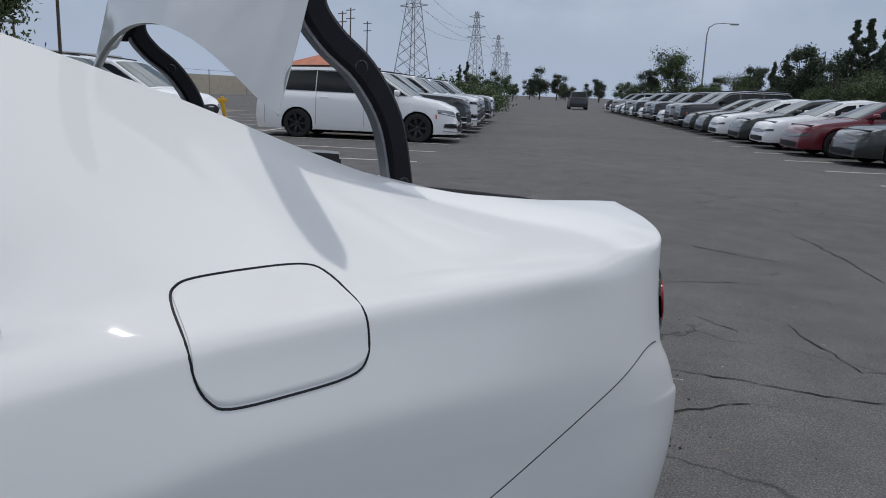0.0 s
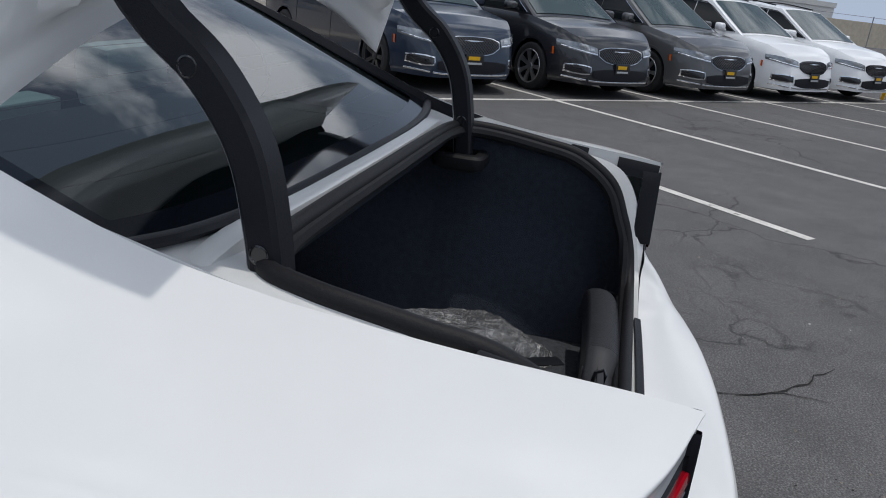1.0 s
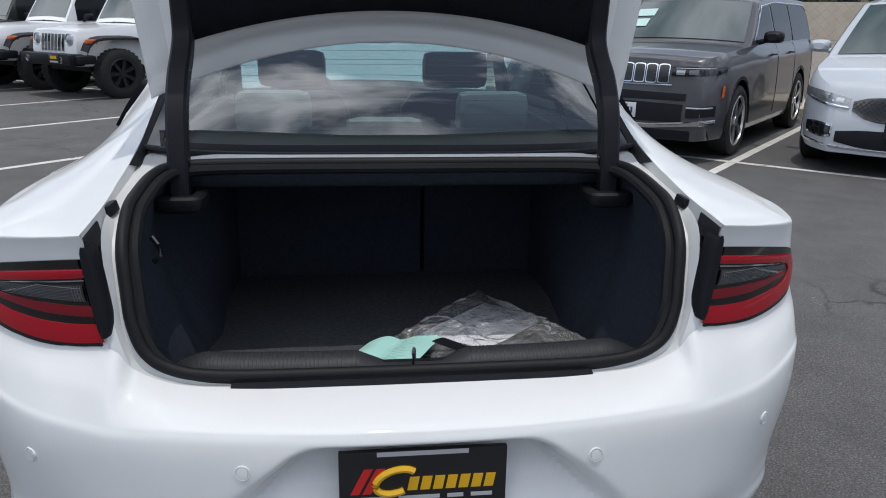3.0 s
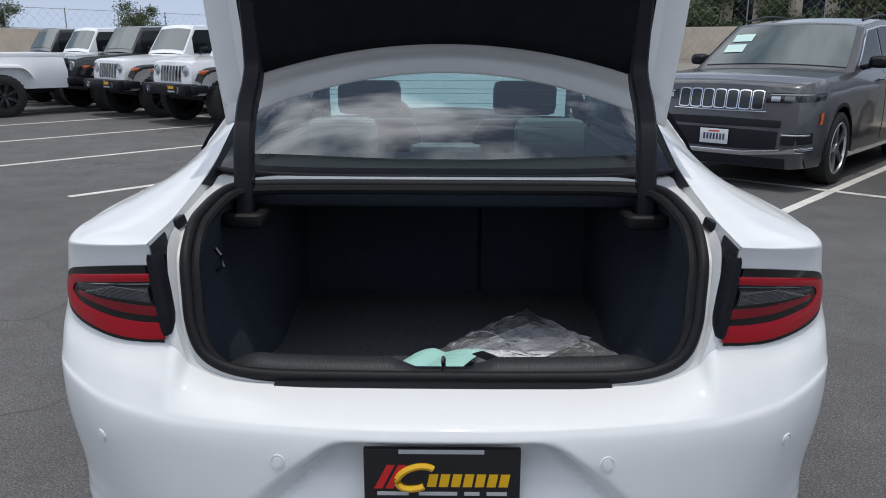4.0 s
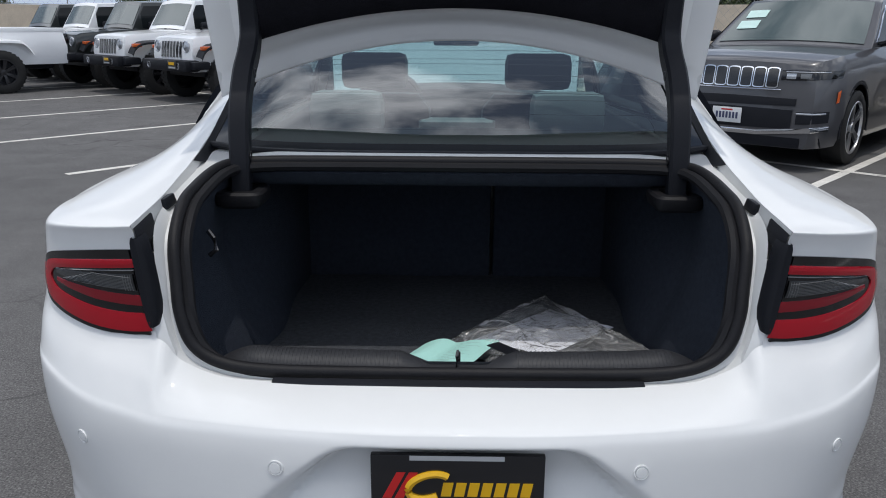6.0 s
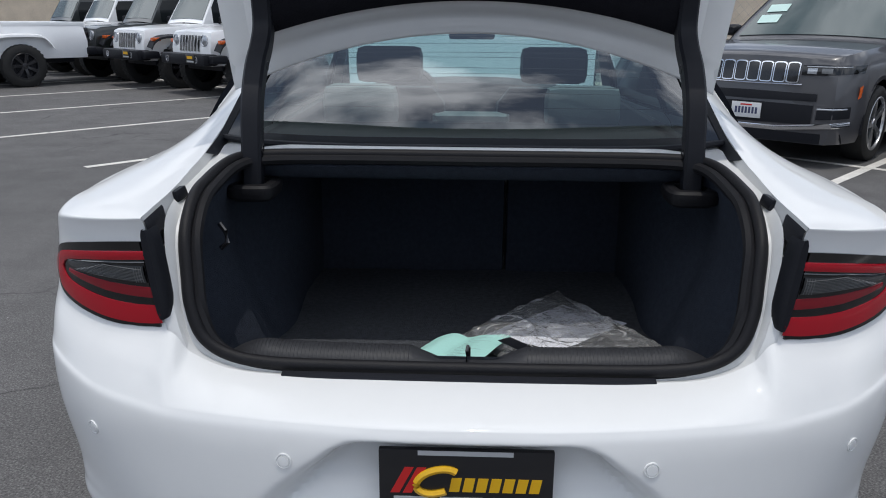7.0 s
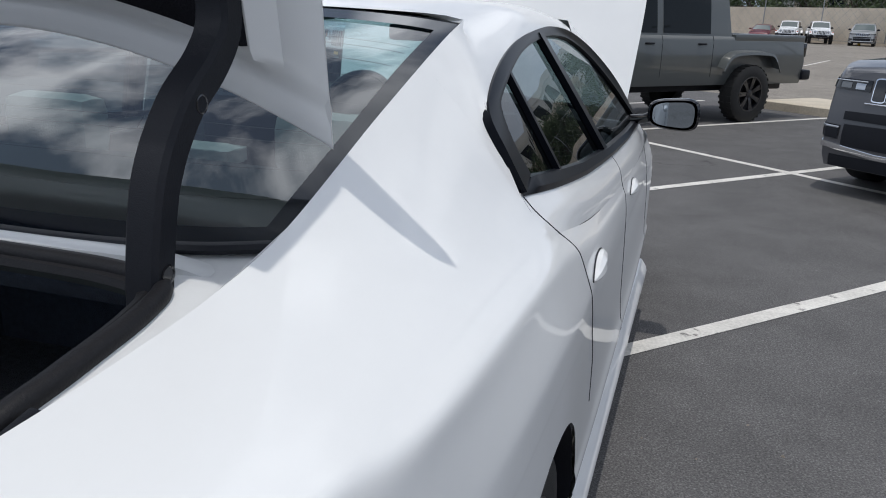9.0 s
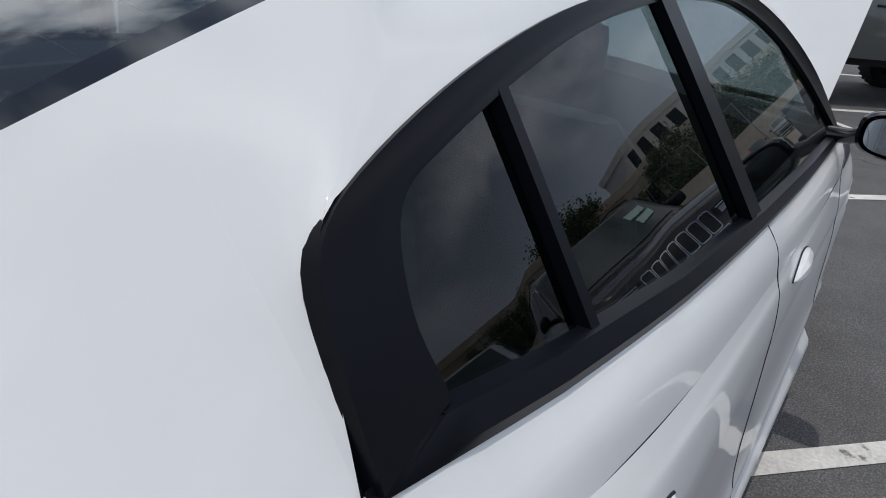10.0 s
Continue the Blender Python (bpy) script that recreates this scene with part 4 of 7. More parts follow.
nr, nc = len(lift) - 1, len(lift[0]) - 1
grid(bm, lift, keep=lambda i, j: j < 2 or j >= nc - 2 or i < 1 or i >= nr - 2)
part("window_border", bm, M["frit"], car, "black printed glass border")
bm = bmesh.new()
for k in range(11):
    i = int((0.16 + 0.066 * k) * nr)
    tube(bm, [(q[0], q[1] + 0.003, q[2] - 0.004) for q in whole[i][3:-3]], 0.0006, 4, False)
part("defroster", bm, M["wire"], car, "thin defroster wires")
# dark gutters between the pillars and the rear glass
for s in (1, -1):
    a = [(s * (p[0] - 0.001), p[1], p[2] - 0.001) for p in dense(DECK_I[5:] + [(0.631, 1.45, 1.376), (0.626, 1.572, 1.404)], 5)]
    gl = dense([(0.615, 0.70, 1.098), (0.616, 0.80, 1.120), (0.622, 1.08, 1.232), (0.622, 1.31, 1.320), (0.620, 1.45, 1.365), (0.616, 1.572, 1.402)], 5)
    bm = bmesh.new()
    grid(bm, [a, [(s * p[0], p[1], p[2] - 0.002) for p in gl]])
    part("glass_gutter", bm, M["black_trim"], car, "black gutter beside the rear glass")
# lower glass moulding and white cowl
bm = bmesh.new()
low = dense(GB, 8)
low = [(-p[0], p[1], p[2]) for p in low[:0:-1]] + [tuple(p) for p in low]
tube(bm, [(p[0], p[1] - 0.012, p[2] + 0.001) for p in low], 0.011, 8, True, 0.8)
part("glass_moulding", bm, M["black_trim"], car)
bm = bmesh.new()
grid(bm, [[(x, y + 0.010 * (x / 0.5) ** 4, z - 0.016 * max(0.0, (abs(x) - 0.43) / 0.12) ** 2) for x in np.linspace(-0.56, 0.56, 41)] for y, z in ((0.709, 1.098), (0.711, 1.1125), (0.715, 1.1150), (0.728, 1.1168), (0.741, 1.1170), (0.744, 1.104))])
part("cowl_edge", bm, M["white_inner"], car, "white painted strip below the rear glass")

# ---- trunk opening
OPEN = [(0, .700, 1.098), (.30, .700, 1.098), (.46, .696, 1.097), (.542, .672, 1.095), (.570, .605, 1.090), (.577, .49, 1.076), (.575, .39, 1.058),
        (.568, .305, 1.005), (.556, .265, .930), (.545, .242, .870), (.520, .229, .815), (.468, .224, .782), (.38, .222, .768), (.20, .223, .764), (0, .224, .763)]
EDGE = [(0, .745, 1.104), (.30, .747, 1.104), (.47, .762, 1.108), (.600, .790, 1.116), (.628, .66, 1.090), (.618, .52, 1.076), (.606, .40, 1.066),
        (.592, .29, 1.040), (.575, .235, .960), (.566, .222, .880), (.540, .205, .808), (.465, .200, .773), (.38, .199, .762), (.20, .198, .760), (0, .197, .759)]
op = dense(OPEN, 10)
ed = dense(EDGE, 10)
md = [0.5 * (a + b) + np.array((0, 0.010 if a[1] < 0.36 else 0, -0.010)) for a, b in zip(op, ed)]
bm = bmesh.new()
for f in (lambda r: [tuple(p) for p in r], lambda r: [(-p[0], p[1], p[2]) for p in r]):
    grid(bm, [f(ed), f(md), f(op), f([p + np.array((-0.004 * np.sign(p[0]), 0.004, -0.013)) for p in op])])
# step between deck edge and channel
for s in (1, -1):
    a = [(s * p[0], p[1], p[2]) for p in dense(DECK_I[:7], 10)]
    b = [(s * (p[0] - 0.004), p[1], p[2] - 0.030) for p in dense(DECK_I[:7], 10)]
    grid(bm, [a, b])
weld(bm)
part("trunk_channel", bm, M["white_inner"], car, "white painted channel round the trunk opening")
loop = [tuple(p) for p in op] + [(-p[0], p[1], p[2]) for p in op[-2:0:-1]]
bm = bmesh.new()
tube(bm, [(p[0] * 0.988, p[1] + float(np.interp(p[1], (0.30, 0.62), (0.001, -0.004))), p[2] + 0.006) for p in loop], 0.0125, 10, False, 1.0, True)
tube(bm, [(p[0] * 0.956, p[1] + float(np.interp(p[1], (0.30, 0.62), (0.010, -0.012))), p[2] - 0.006) for p in loop], 0.013, 8, False, 1.0, True)
part("weatherstrip", bm, M["rubber"], car, "black rubber weatherstrip")

# white corner below each lamp's inner end
for s in (1, -1):
    bm = bmesh.new()
    slab(bm, [(s * x, y, z) for x, y, z in ((.538, .204, .804), (.556, .203, .826), (.576, .2035, .850), (.580, .206, .878), (.566, .224, .888), (.556, .216, .850))], (0, 0.012, 0))
    part("corner_panel", bm, M["white_inner"], car)
# black end trims beside the lamps
for s in (1, -1):
    bm = bmesh.new()
    zs = (0.872, 0.885, 0.91, 0.95, 0.99, 1.02, 1.036, 1.045)
    rim = [(0.572 + (z - 0.848) * 0.1176, 0.200 + (z - 0.848) * 0.0235, z) for z in zs]
    wide = (0.010, 0.016, 0.019, 0.020, 0.020, 0.019, 0.016, 0.010)
    place = lambda dx, dy: [(s * (x + dx * w / 0.020), y + dy, z) for (x, y, z), w in zip(rim, wide)]
    grid(bm, [place(0.010, 0.004), place(0.010, -0.0085), place(-0.003, -0.009), place(-0.008, -0.002), place(-0.012, 0.006), place(-0.013, 0.034)])
    tip = dense(DECK_I[:3], 6)[:10]
    grid(bm, [[(s * (p[0] - dx), p[1] + dy, p[2] - dz) for p in tip] for dx, dy, dz in ((0.002, 0.001, 0.008), (0.005, 0.001, 0.011), (0.008, 0.002, 0.030), (0.011, 0.006, 0.046))])
    part("end_trim", bm, M["black_trim"], car, "black plastic trim beside the tail lamp")
    # rubber stop block in the channel
    bm = bmesh.new()
    box(bm, (-0.008, -0.022, -0.012), (0.008, 0.022, 0.012), 0.004, pose(s * 0.600, 0.395, 1.068, 6, s * 14, s * 8))
    part("rubber_stop", bm, M["black_trim"], car, "small black rubber stop")

# tail lamps: black housing, red racetrack band, clear window
LB = [(0.566, 0.857), (0.63, 0.850), (0.70, 0.851), (0.762, 0.860), (0.806, 0.870), (0.830, 0.885), (0.841, 0.908)]
LT = [(0.596, 1.022), (0.65, 1.016), (0.70, 1.009), (0.762, 0.997), (0.806, 0.987), (0.830, 0.974), (0.841, 0.952)]


LAMP_LOW, LAMP_TOP = curve(LB, 201), curve(LT, 201)


def lamp_at(s, t, off, side):
    k = min(int(s * 200), 199)
    f = s * 200 - k
    b, u = LAMP_LOW[k] * (1 - f) + LAMP_LOW[k + 1] * f, LAMP_TOP[k] * (1 - f) + LAMP_TOP[k + 1] * f
    x, z = b * (1 - t) + u * t
    p = on_tail(x, z, off)
    return Vector((side * p.x, p.y, p.z))


def lamp_band(outer, inner, off, side, n=60):
    """A raised band between two lines given on the lamp's face."""
    a, b = curve(outer, n), curve(inner, n)
    bm = bmesh.new()
    rows = []
    for k, o in ((0, -0.004), (0.0, 0.0), (0.5, 0.002), (1.0, 0.0), (1.0, -0.004)):
        rows.append([lamp_at(*(p * (1 - k) + q * k), off + o, side) for p, q in zip(a, b)])
    grid(bm, rows)
    return bm


RED_OUT = [(0.02, 0.05), (0.30, 0.055), (0.55, 0.085), (0.74, 0.165), (0.85, 0.32), (0.885, 0.52), (0.85, 0.72), (0.74, 0.835), (0.55, 0.875), (0.30, 0.89), (0.02, 0.895)]
RED_IN = [(0.02, 0.262), (0.30, 0.295), (0.50, 0.345), (0.62, 0.405), (0.675, 0.49), (0.688, 0.57), (0.675, 0.64), (0.62, 0.715), (0.50, 0.755), (0.30, 0.785), (0.02, 0.80)]


def lamp_patch(s0, s1, lo, hi, off, side, n=16, rim=0.004):
    bm = bmesh.new()
    rows = []
    for k, o in ((0, -rim), (0.0, 0), (0.5, 0.0015), (1.0, 0), (1.0, -rim)):
        r = []
        for i in range(n + 1):
            f = i / n
            s = s0 + (s1 - s0) * f
            a, b = np.interp(f, np.linspace(0, 1, len(lo)), lo), np.interp(f, np.linspace(0, 1, len(hi)), hi)
            r.append(lamp_at(min(max(s, 0), 1), a + (b - a) * k, off + o, side))
        rows.append(r)
    grid(bm, rows)
    return bm


for s in (1, -1):
    lamp = part("tail_lamp", lamp_patch(0, 1, (0, 0, 0.04), (1, 1, 0.96), 0.004, s, 24, 0.02), M["lamp_black"], car, "black tail lamp with a red band and grey window")
    part("red_band", lamp_band(RED_OUT, RED_IN, 0.0076, s), M["lamp_red"], lamp, "red racetrack lens")
    part("lens_edge", lamp_patch(0.03, 0.60, (0.755, 0.745, 0.715), (0.775, 0.765, 0.73), 0.0072, s), M["lamp_clear"], lamp, "grey lens edge")
    part("red_bar", lamp_patch(0.03, 0.60, (0.35, 0.40, 0.50), (0.475, 0.52, 0.58), 0.0072, s), M["lamp_red_dark"], lamp, "dark red lens")
    part("clear_window", lamp_patch(0.05, 0.60, (0.525, 0.57, 0.64), (0.72, 0.72, 0.71), 0.0072, s), M["lamp_clear"], lamp, "smoked clear lens")
    for k in range(9):
        f = 0.55 + 0.016 * k
        part("lens_rib", lamp_patch(0.06, 0.52 - 0.025 * k, (f, f + 0.05), (f + 0.006, f + 0.056), 0.0092, s, 10, 0.002), M["lamp_rib"], lamp)
    for k in range(4):
        part("lens_rib", lamp_patch(0.058 + 0.016 * k, 0.062 + 0.016 * k, (0.535, 0.535), (0.712, 0.712), 0.0095, s, 2, 0.002), M["lamp_rib"], lamp)

# bumper strip, sensors, plate
bm = bmesh.new()
rows = []
for dy, dz in ((0.006, -0.004), (0.004, 0.005), (-0.009, 0.003), (-0.012, -0.004)):
    rows.append([(x, 0.199 + dy + 0.004 * (x / 0.36) ** 2, 0.761 + dz) for x in np.linspace(-0.357, 0.357, 25)])
grid(bm, rows)
for e in (0, -1):
    bm.faces.new([bm.verts.new(r[e]) for r in rows])
part("sill_strip", bm, M["black_trim"], car, "black rubber strip on the bumper edge")
for x, z in ((-0.322, 0.670), (0.322, 0.670), (-0.720, 0.658), (0.722, 0.659)):
    c = on_tail(x, z)
    nrm = (c - on_tail(x, z, 0.01)).normalized() * -1
    bm = bmesh.new()
    disc(bm, c, nrm, [(0.0145, -0.004), (0.0145, 0.0022), (0.0128, 0.0026), (0.0118, 0.0005), (0.0105, 0.0005), (0.0098, 0.0028), (0.002, 0.0032)], 24)
    part("parking_sensor", bm, M["white_paint"], car, "round white parking sensor")
plate = bmesh.new()
box(plate, (-0.154, 0.045, 0.545), (0.154, 0.058, 0.698), 0.003)
plate = part("number_plate", plate, M["plate_black"], car, "black dealer plate with yellow and red marks")
PM = lambda x, z: Matrix.Translation((x, 0.0435, z)) @ Matrix.Rotation(radians(90), 4, "X")


def bar(x0, x1, z0, z1, mat, slant=0.0, name="print"):
    bm = bmesh.new()
    slab(bm, [(x0, 0.0445, z0), (x1, 0.0445, z0), (x1 + slant, 0.0445, z1), (x0 + slant, 0.0445, z1)], (0, 0.001, 0))
    return part(name, bm, mat, plate, smooth=False)


bar(-0.085, 0.082, 0.688, 0.697, M["bar_grey"])
bar(-0.134, -0.118, 0.612, 0.664, M["bar_red"], 0.026)
bar(-0.112, -0.096, 0.612, 0.664, M["bar_red"], 0.026)
bm = bmesh.new()
arc = [(-0.050 + 0.036 * math.cos(a) + 0.012 * math.sin(a), 0.0445, 0.637 + 0.025 * math.sin(a)) for a in np.linspace(radians(50), radians(310), 22)]
tube(bm, arc, 0.0075, 6, True)
part("print", bm, M["yellow"], plate)
for k in range(7):
    x = -0.030 + k * 0.0235
    bar(x, x + 0.018, 0.616, 0.644, M["yellow"], 0.005)
for x0, x1 in ((-0.128, -0.066), (-0.046, 0.030), (0.044, 0.074), (0.088, 0.128)):
    bar(x0, x1, 0.597, 0.605, M["bar_grey"])

# ---- trunk interior
bm = bmesh.new()
FLOOR = 0.60
pts_side = dense(OPEN[3:12], 6)
top_r = [(p[0] - 0.010, p[1] + 0.010, p[2] - 0.012) for p in pts_side]
m1 = [(0.60 + 0.02 * math.sin(p[1] * 9), 0.30 + (p[1] - 0.24) * 1.0, p[2] * 0.55 + FLOOR * 0.45 + 0.01) for p in pts_side]
low_r = [(0.53 - 0.03 * min(1, max(0, (p[1] - 0.3) / 0.3)), 0.31 + (p[1] - 0.24) * 1.0, FLOOR) for p in pts_side]
sides = surface([top_r, m1, low_r], 1, 6)
# the walls go on forward under the parcel shelf, where the wheel housings narrow the space
front = [[sides[i][0], (sides[i][0][0] - 0.02, 0.86, sides[i][0][2] * (1 if i < 3 else 1)), (0.50, 1.10, sides[i][0][2]), (0.49, 1.36, sides[i][0][2])] for i in range(len(sides))]
front = [dense(r, 4) for r in front]
for f in (lambda r: r, mirrored):
    bm = bmesh.new()
    grid(bm, f(sides))
    grid(bm, f(front))
    weld(bm)
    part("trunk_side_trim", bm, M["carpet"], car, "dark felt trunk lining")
bm = bmesh.new()
n = 24
grid(bm, [[(-0.56 + 1.12 * i / n, 0.28 + 1.08 * j / n, FLOOR + 0.004 * noise.noise((i * 0.4, j * 0.4, 0))) for i in range(n + 1)] for j in range(n + 1)])
grid(bm, [[(-0.53 + 1.06 * i / 8, 0.275 + 0.035 * k, 0.772 - (0.772 - FLOOR) * k) for i in range(9)] for k in (0, 0.5, 1)])
part("trunk_floor", bm, M["carpet_floor"], car, "dark grey carpeted trunk floor")
bm = bmesh.new()
for x0, x1 in ((-0.56, 0.115), (0.125, 0.56)):
    box(bm, (x0, 1.34, FLOOR - 0.01), (x1, 1.42, 1.05), 0.01)
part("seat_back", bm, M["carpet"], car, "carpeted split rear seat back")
# shelf underside with fabric edge
bm = bmesh.new()
prof = [(0.700, 1.090), (0.694, 1.072), (0.712, 1.046), (0.735, 1.036), (0.80, 1.04), (1.36, 1.045)]
grid(bm, [[(-0.545 + 1.09 * i / 20, y, z) for y, z in prof] for i in range(21)])
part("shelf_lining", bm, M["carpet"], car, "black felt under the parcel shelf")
# hinge cups
for s in (1, -1):
    bm = bmesh.new()
    sq = lambda a, k: (math.copysign(abs(math.cos(a)) ** k, math.cos(a)), math.copysign(abs(math.sin(a)) ** k, math.sin(a)))
    rows = []
    for rx, ry, z in ((0.046, 0.050, 1.000), (0.056, 0.062, 1.008), (0.060, 0.066, 1.022), (0.059, 0.065, 1.034), (0.053, 0.059, 1.040), (0.033, 0.040, 1.040), (0.030, 0.036, 1.004)):
        rows.append([(s * (0.520 + rx * sq(a, 0.5)[0]), 0.668 + ry * sq(a, 0.4)[1], z) for a in np.linspace(0, 2 * math.pi, 28, endpoint=False)])
    grid(bm, rows, close=True)
    part("hinge_cup", bm, M["rubber"], car, "black plastic cup round the hinge")
# scuff plate with fine ribs over its rounded top, dipping at the latch
SCUFF = [(-0.018, -0.024), (-0.013, -0.006), (-0.003, 0.009), (0.012, 0.0170), (0.030, 0.0190), (0.046, 0.0150), (0.055, 0.003), (0.059, -0.06)]


# it sinks away at the corners
sill_line = dense([(0.0, 0.247, 0.772), (0.20, 0.2485, 0.772), (0.36, 0.256, 0.773), (0.44, 0.264, 0.779), (0.490, 0.270, 0.790)], 8)
SILL_X, SILL_Y, SILL_Z = zip(*[tuple(p) for p in sill_line])


def scuff_at(x, dy, dz, s):
    dip = 0.026 * max(0.0, 1 - max(0.0, x - 0.055) / 0.06) if dz > -0.01 else 0.0
    dip += 0.045 * max(0.0, (x - 0.395) / 0.090) ** 2
    return Vector((s * x, float(np.interp(x, SILL_X, SILL_Y)) + dy, float(np.interp(x, SILL_X, SILL_Z)) + dz - dip))


for s in (1, -1):
    bm = bmesh.new()
    prof = dense(SCUFF, 3)
    grid(bm, [[scuff_at(x, p[0], p[1], s) for x in np.linspace(0.0, 0.485, 61)] for p in prof])
    bm.faces.new([bm.verts.new(scuff_at(0.485, p[0], p[1], s)) for p in prof])
    part("scuff_plate", bm, M["grey_plastic"], car, "ribbed black plastic scuff plate")
    bm = bmesh.new()
    for k in range(42):
        x = 0.118 + k * 0.0076
        ribs = [scuff_at(x + d, p[0], p[1] + o, s) for d, o in ((-0.0022, -0.001), (-0.0012, 0.0008), (0.0012, 0.0008), (0.0022, -0.001)) for p in prof[4:17]]
        grid(bm, [ribs[13 * q:13 * q + 13] for q in range(4)])
    tagged(part("scuff_ribs", bm, M["grey_plastic"], car, smooth=False), kind="stuff")
bm = bmesh.new()
tube(bm, [(-0.002, 0.262, 0.755), (-0.002, 0.262, 0.790), (0, 0.266, 0.798), (0.002, 0.280, 0.790), (0.002, 0.284, 0.76)], 0.0036, 8)
box(bm, (-0.014, 0.25, 0.748), (0.014, 0.285, 0.762), 0.003)
part("latch_striker", bm, M["black_gloss"], car, "black steel latch loop")
bm = bmesh.new()
tube(bm, [(-0.548, 0.475, 0.985), (-0.535, 0.47, 0.97), (-0.53, 0.465, 0.945), (-0.545, 0.463, 0.932)], 0.006, 8)
part("cargo_hook", bm, M["black_gloss"], car, "small black cargo hook")

# ---- trunk lid, standing open on two gooseneck hinges
LEAN_Z = np.linspace(0, 0.63, 22)
LEAN_Y = [float(q) for q in np.array(curve([(0.935, 0), (0.902, 0), (0.872, 0), (0.850, 0), (0.840, 0), (0.840, 0)], 22))[:, 0]]


def lid_shape(u, v):
    """u across (-1..1), v from the low front edge (0) up to the tail edge (1)."""
    z0 = 1.232 + 0.150 * (1 - abs(u) ** 2.0)
    half = 0.632 + 0.035 * v
    z = z0 + (1.86 - z0) * v
    y = float(np.interp(z - 1.232, LEAN_Z, LEAN_Y)) + 0.055 * (1 - u * u) * (1 - v) ** 2
    return Vector((u * half, y, z))


nu, nv = 40, 16
skin_o = [[lid_shape(-1 + 2 * i / nu, j / nv) + Vector((0, 0.012 * (1 - (2 * i / nu - 1) ** 30), 0)) for i in range(nu + 1)] for j in range(nv + 1)]
skin_i = [[lid_shape(-1 + 2 * i / nu, j / nv) * 1.0 + Vector((0, -0.008 * (1 - abs(2 * i / nu - 1) ** 30), 0.004)) for i in range(nu + 1)] for j in range(nv + 1)]
bm = bmesh.new()
grid(bm, skin_o)
grid(bm, [skin_o[0], [0.5 * (a + b) + Vector((0, 0, -0.004)) for a, b in zip(skin_o[0], skin_i[0])], skin_i[0]])
for e in (0, -1):
    grid(bm, [[r[e] for r in skin_o], [r[e] for r in skin_i]])
# inner frame, with a ledge before the liner
def inner(u, v):
    p = lid_shape(u, v) + Vector((0, -0.008 * (1 - abs(u) ** 30), 0.004))
    k = min(max((v - 0.10) / 0.03, 0), 1) * min(max((0.90 - abs(u)) / 0.05, 0), 1)
    g = math.exp(-((v - 0.075) / 0.016) ** 2) * 0.006
    return p + Vector((0, -0.030 * k + g, 0))


grid(bm, [[inner(-1 + 2 * i / 80, j / 48) for i in range(81)] for j in range(49)])
# tail end of the lid: the panel folds over, with an added shadow-casting wing across the full tail
fold = [(-0.00, 0.0), (-0.03, 0.035), (-0.10, 0.06), (-0.20, 0.055), (-0.22, 0.04), (-0.10, 0.03), (-0.02, -0.01)]
grid(bm, [[(0.667 * u, 0.83 + dy, 1.86 + dz) for u in np.linspace(-1, 1, 21)] for dy, dz in fold])
weld(bm)
lid = part("trunk_lid", bm, M["white_paint"], car, "raised white trunk lid")
# unseen wing, wider than the lid, added to cast the shadows on the quarters
bm = bmesh.new()
rows = []
for dy, dz in ((1, 0.0), (0.6, 0.014), (0.0, 0.018), (-0.6, 0.012), (-1, 0.0), (0.0, -0.012), (1, 0.0)):
    r = []
    for x in np.linspace(-0.835, 0.835, 61):
        f = max(0, (abs(x) - 0.60) / 0.235)
        half = 0.029 * math.sqrt(max(0.0, 1 - f ** 4)) + 0.0005
        r.append((x, 0.862 - 0.030 * f ** 1.3 + dy * half, 1.93 + dz * (1 - 0.6 * f)))
    rows.append(r)
grid(bm, rows)
part("lid_shadow_wing", bm, M["white_paint"], lid, "unseen white wing on the lid, added for its shadow")
bm = bmesh.new()
def lining(u, v):
    p = lid_shape(u * 0.845, 0.155 + v * 0.84) + Vector((0, -0.055, 0.004))
    e = min(1 - abs(u), v + 0.02)
    return p + Vector((0, -0.014 * min(1, e / 0.06) + 0.006 * noise.noise((u * 4, v * 4, 0)), 0))


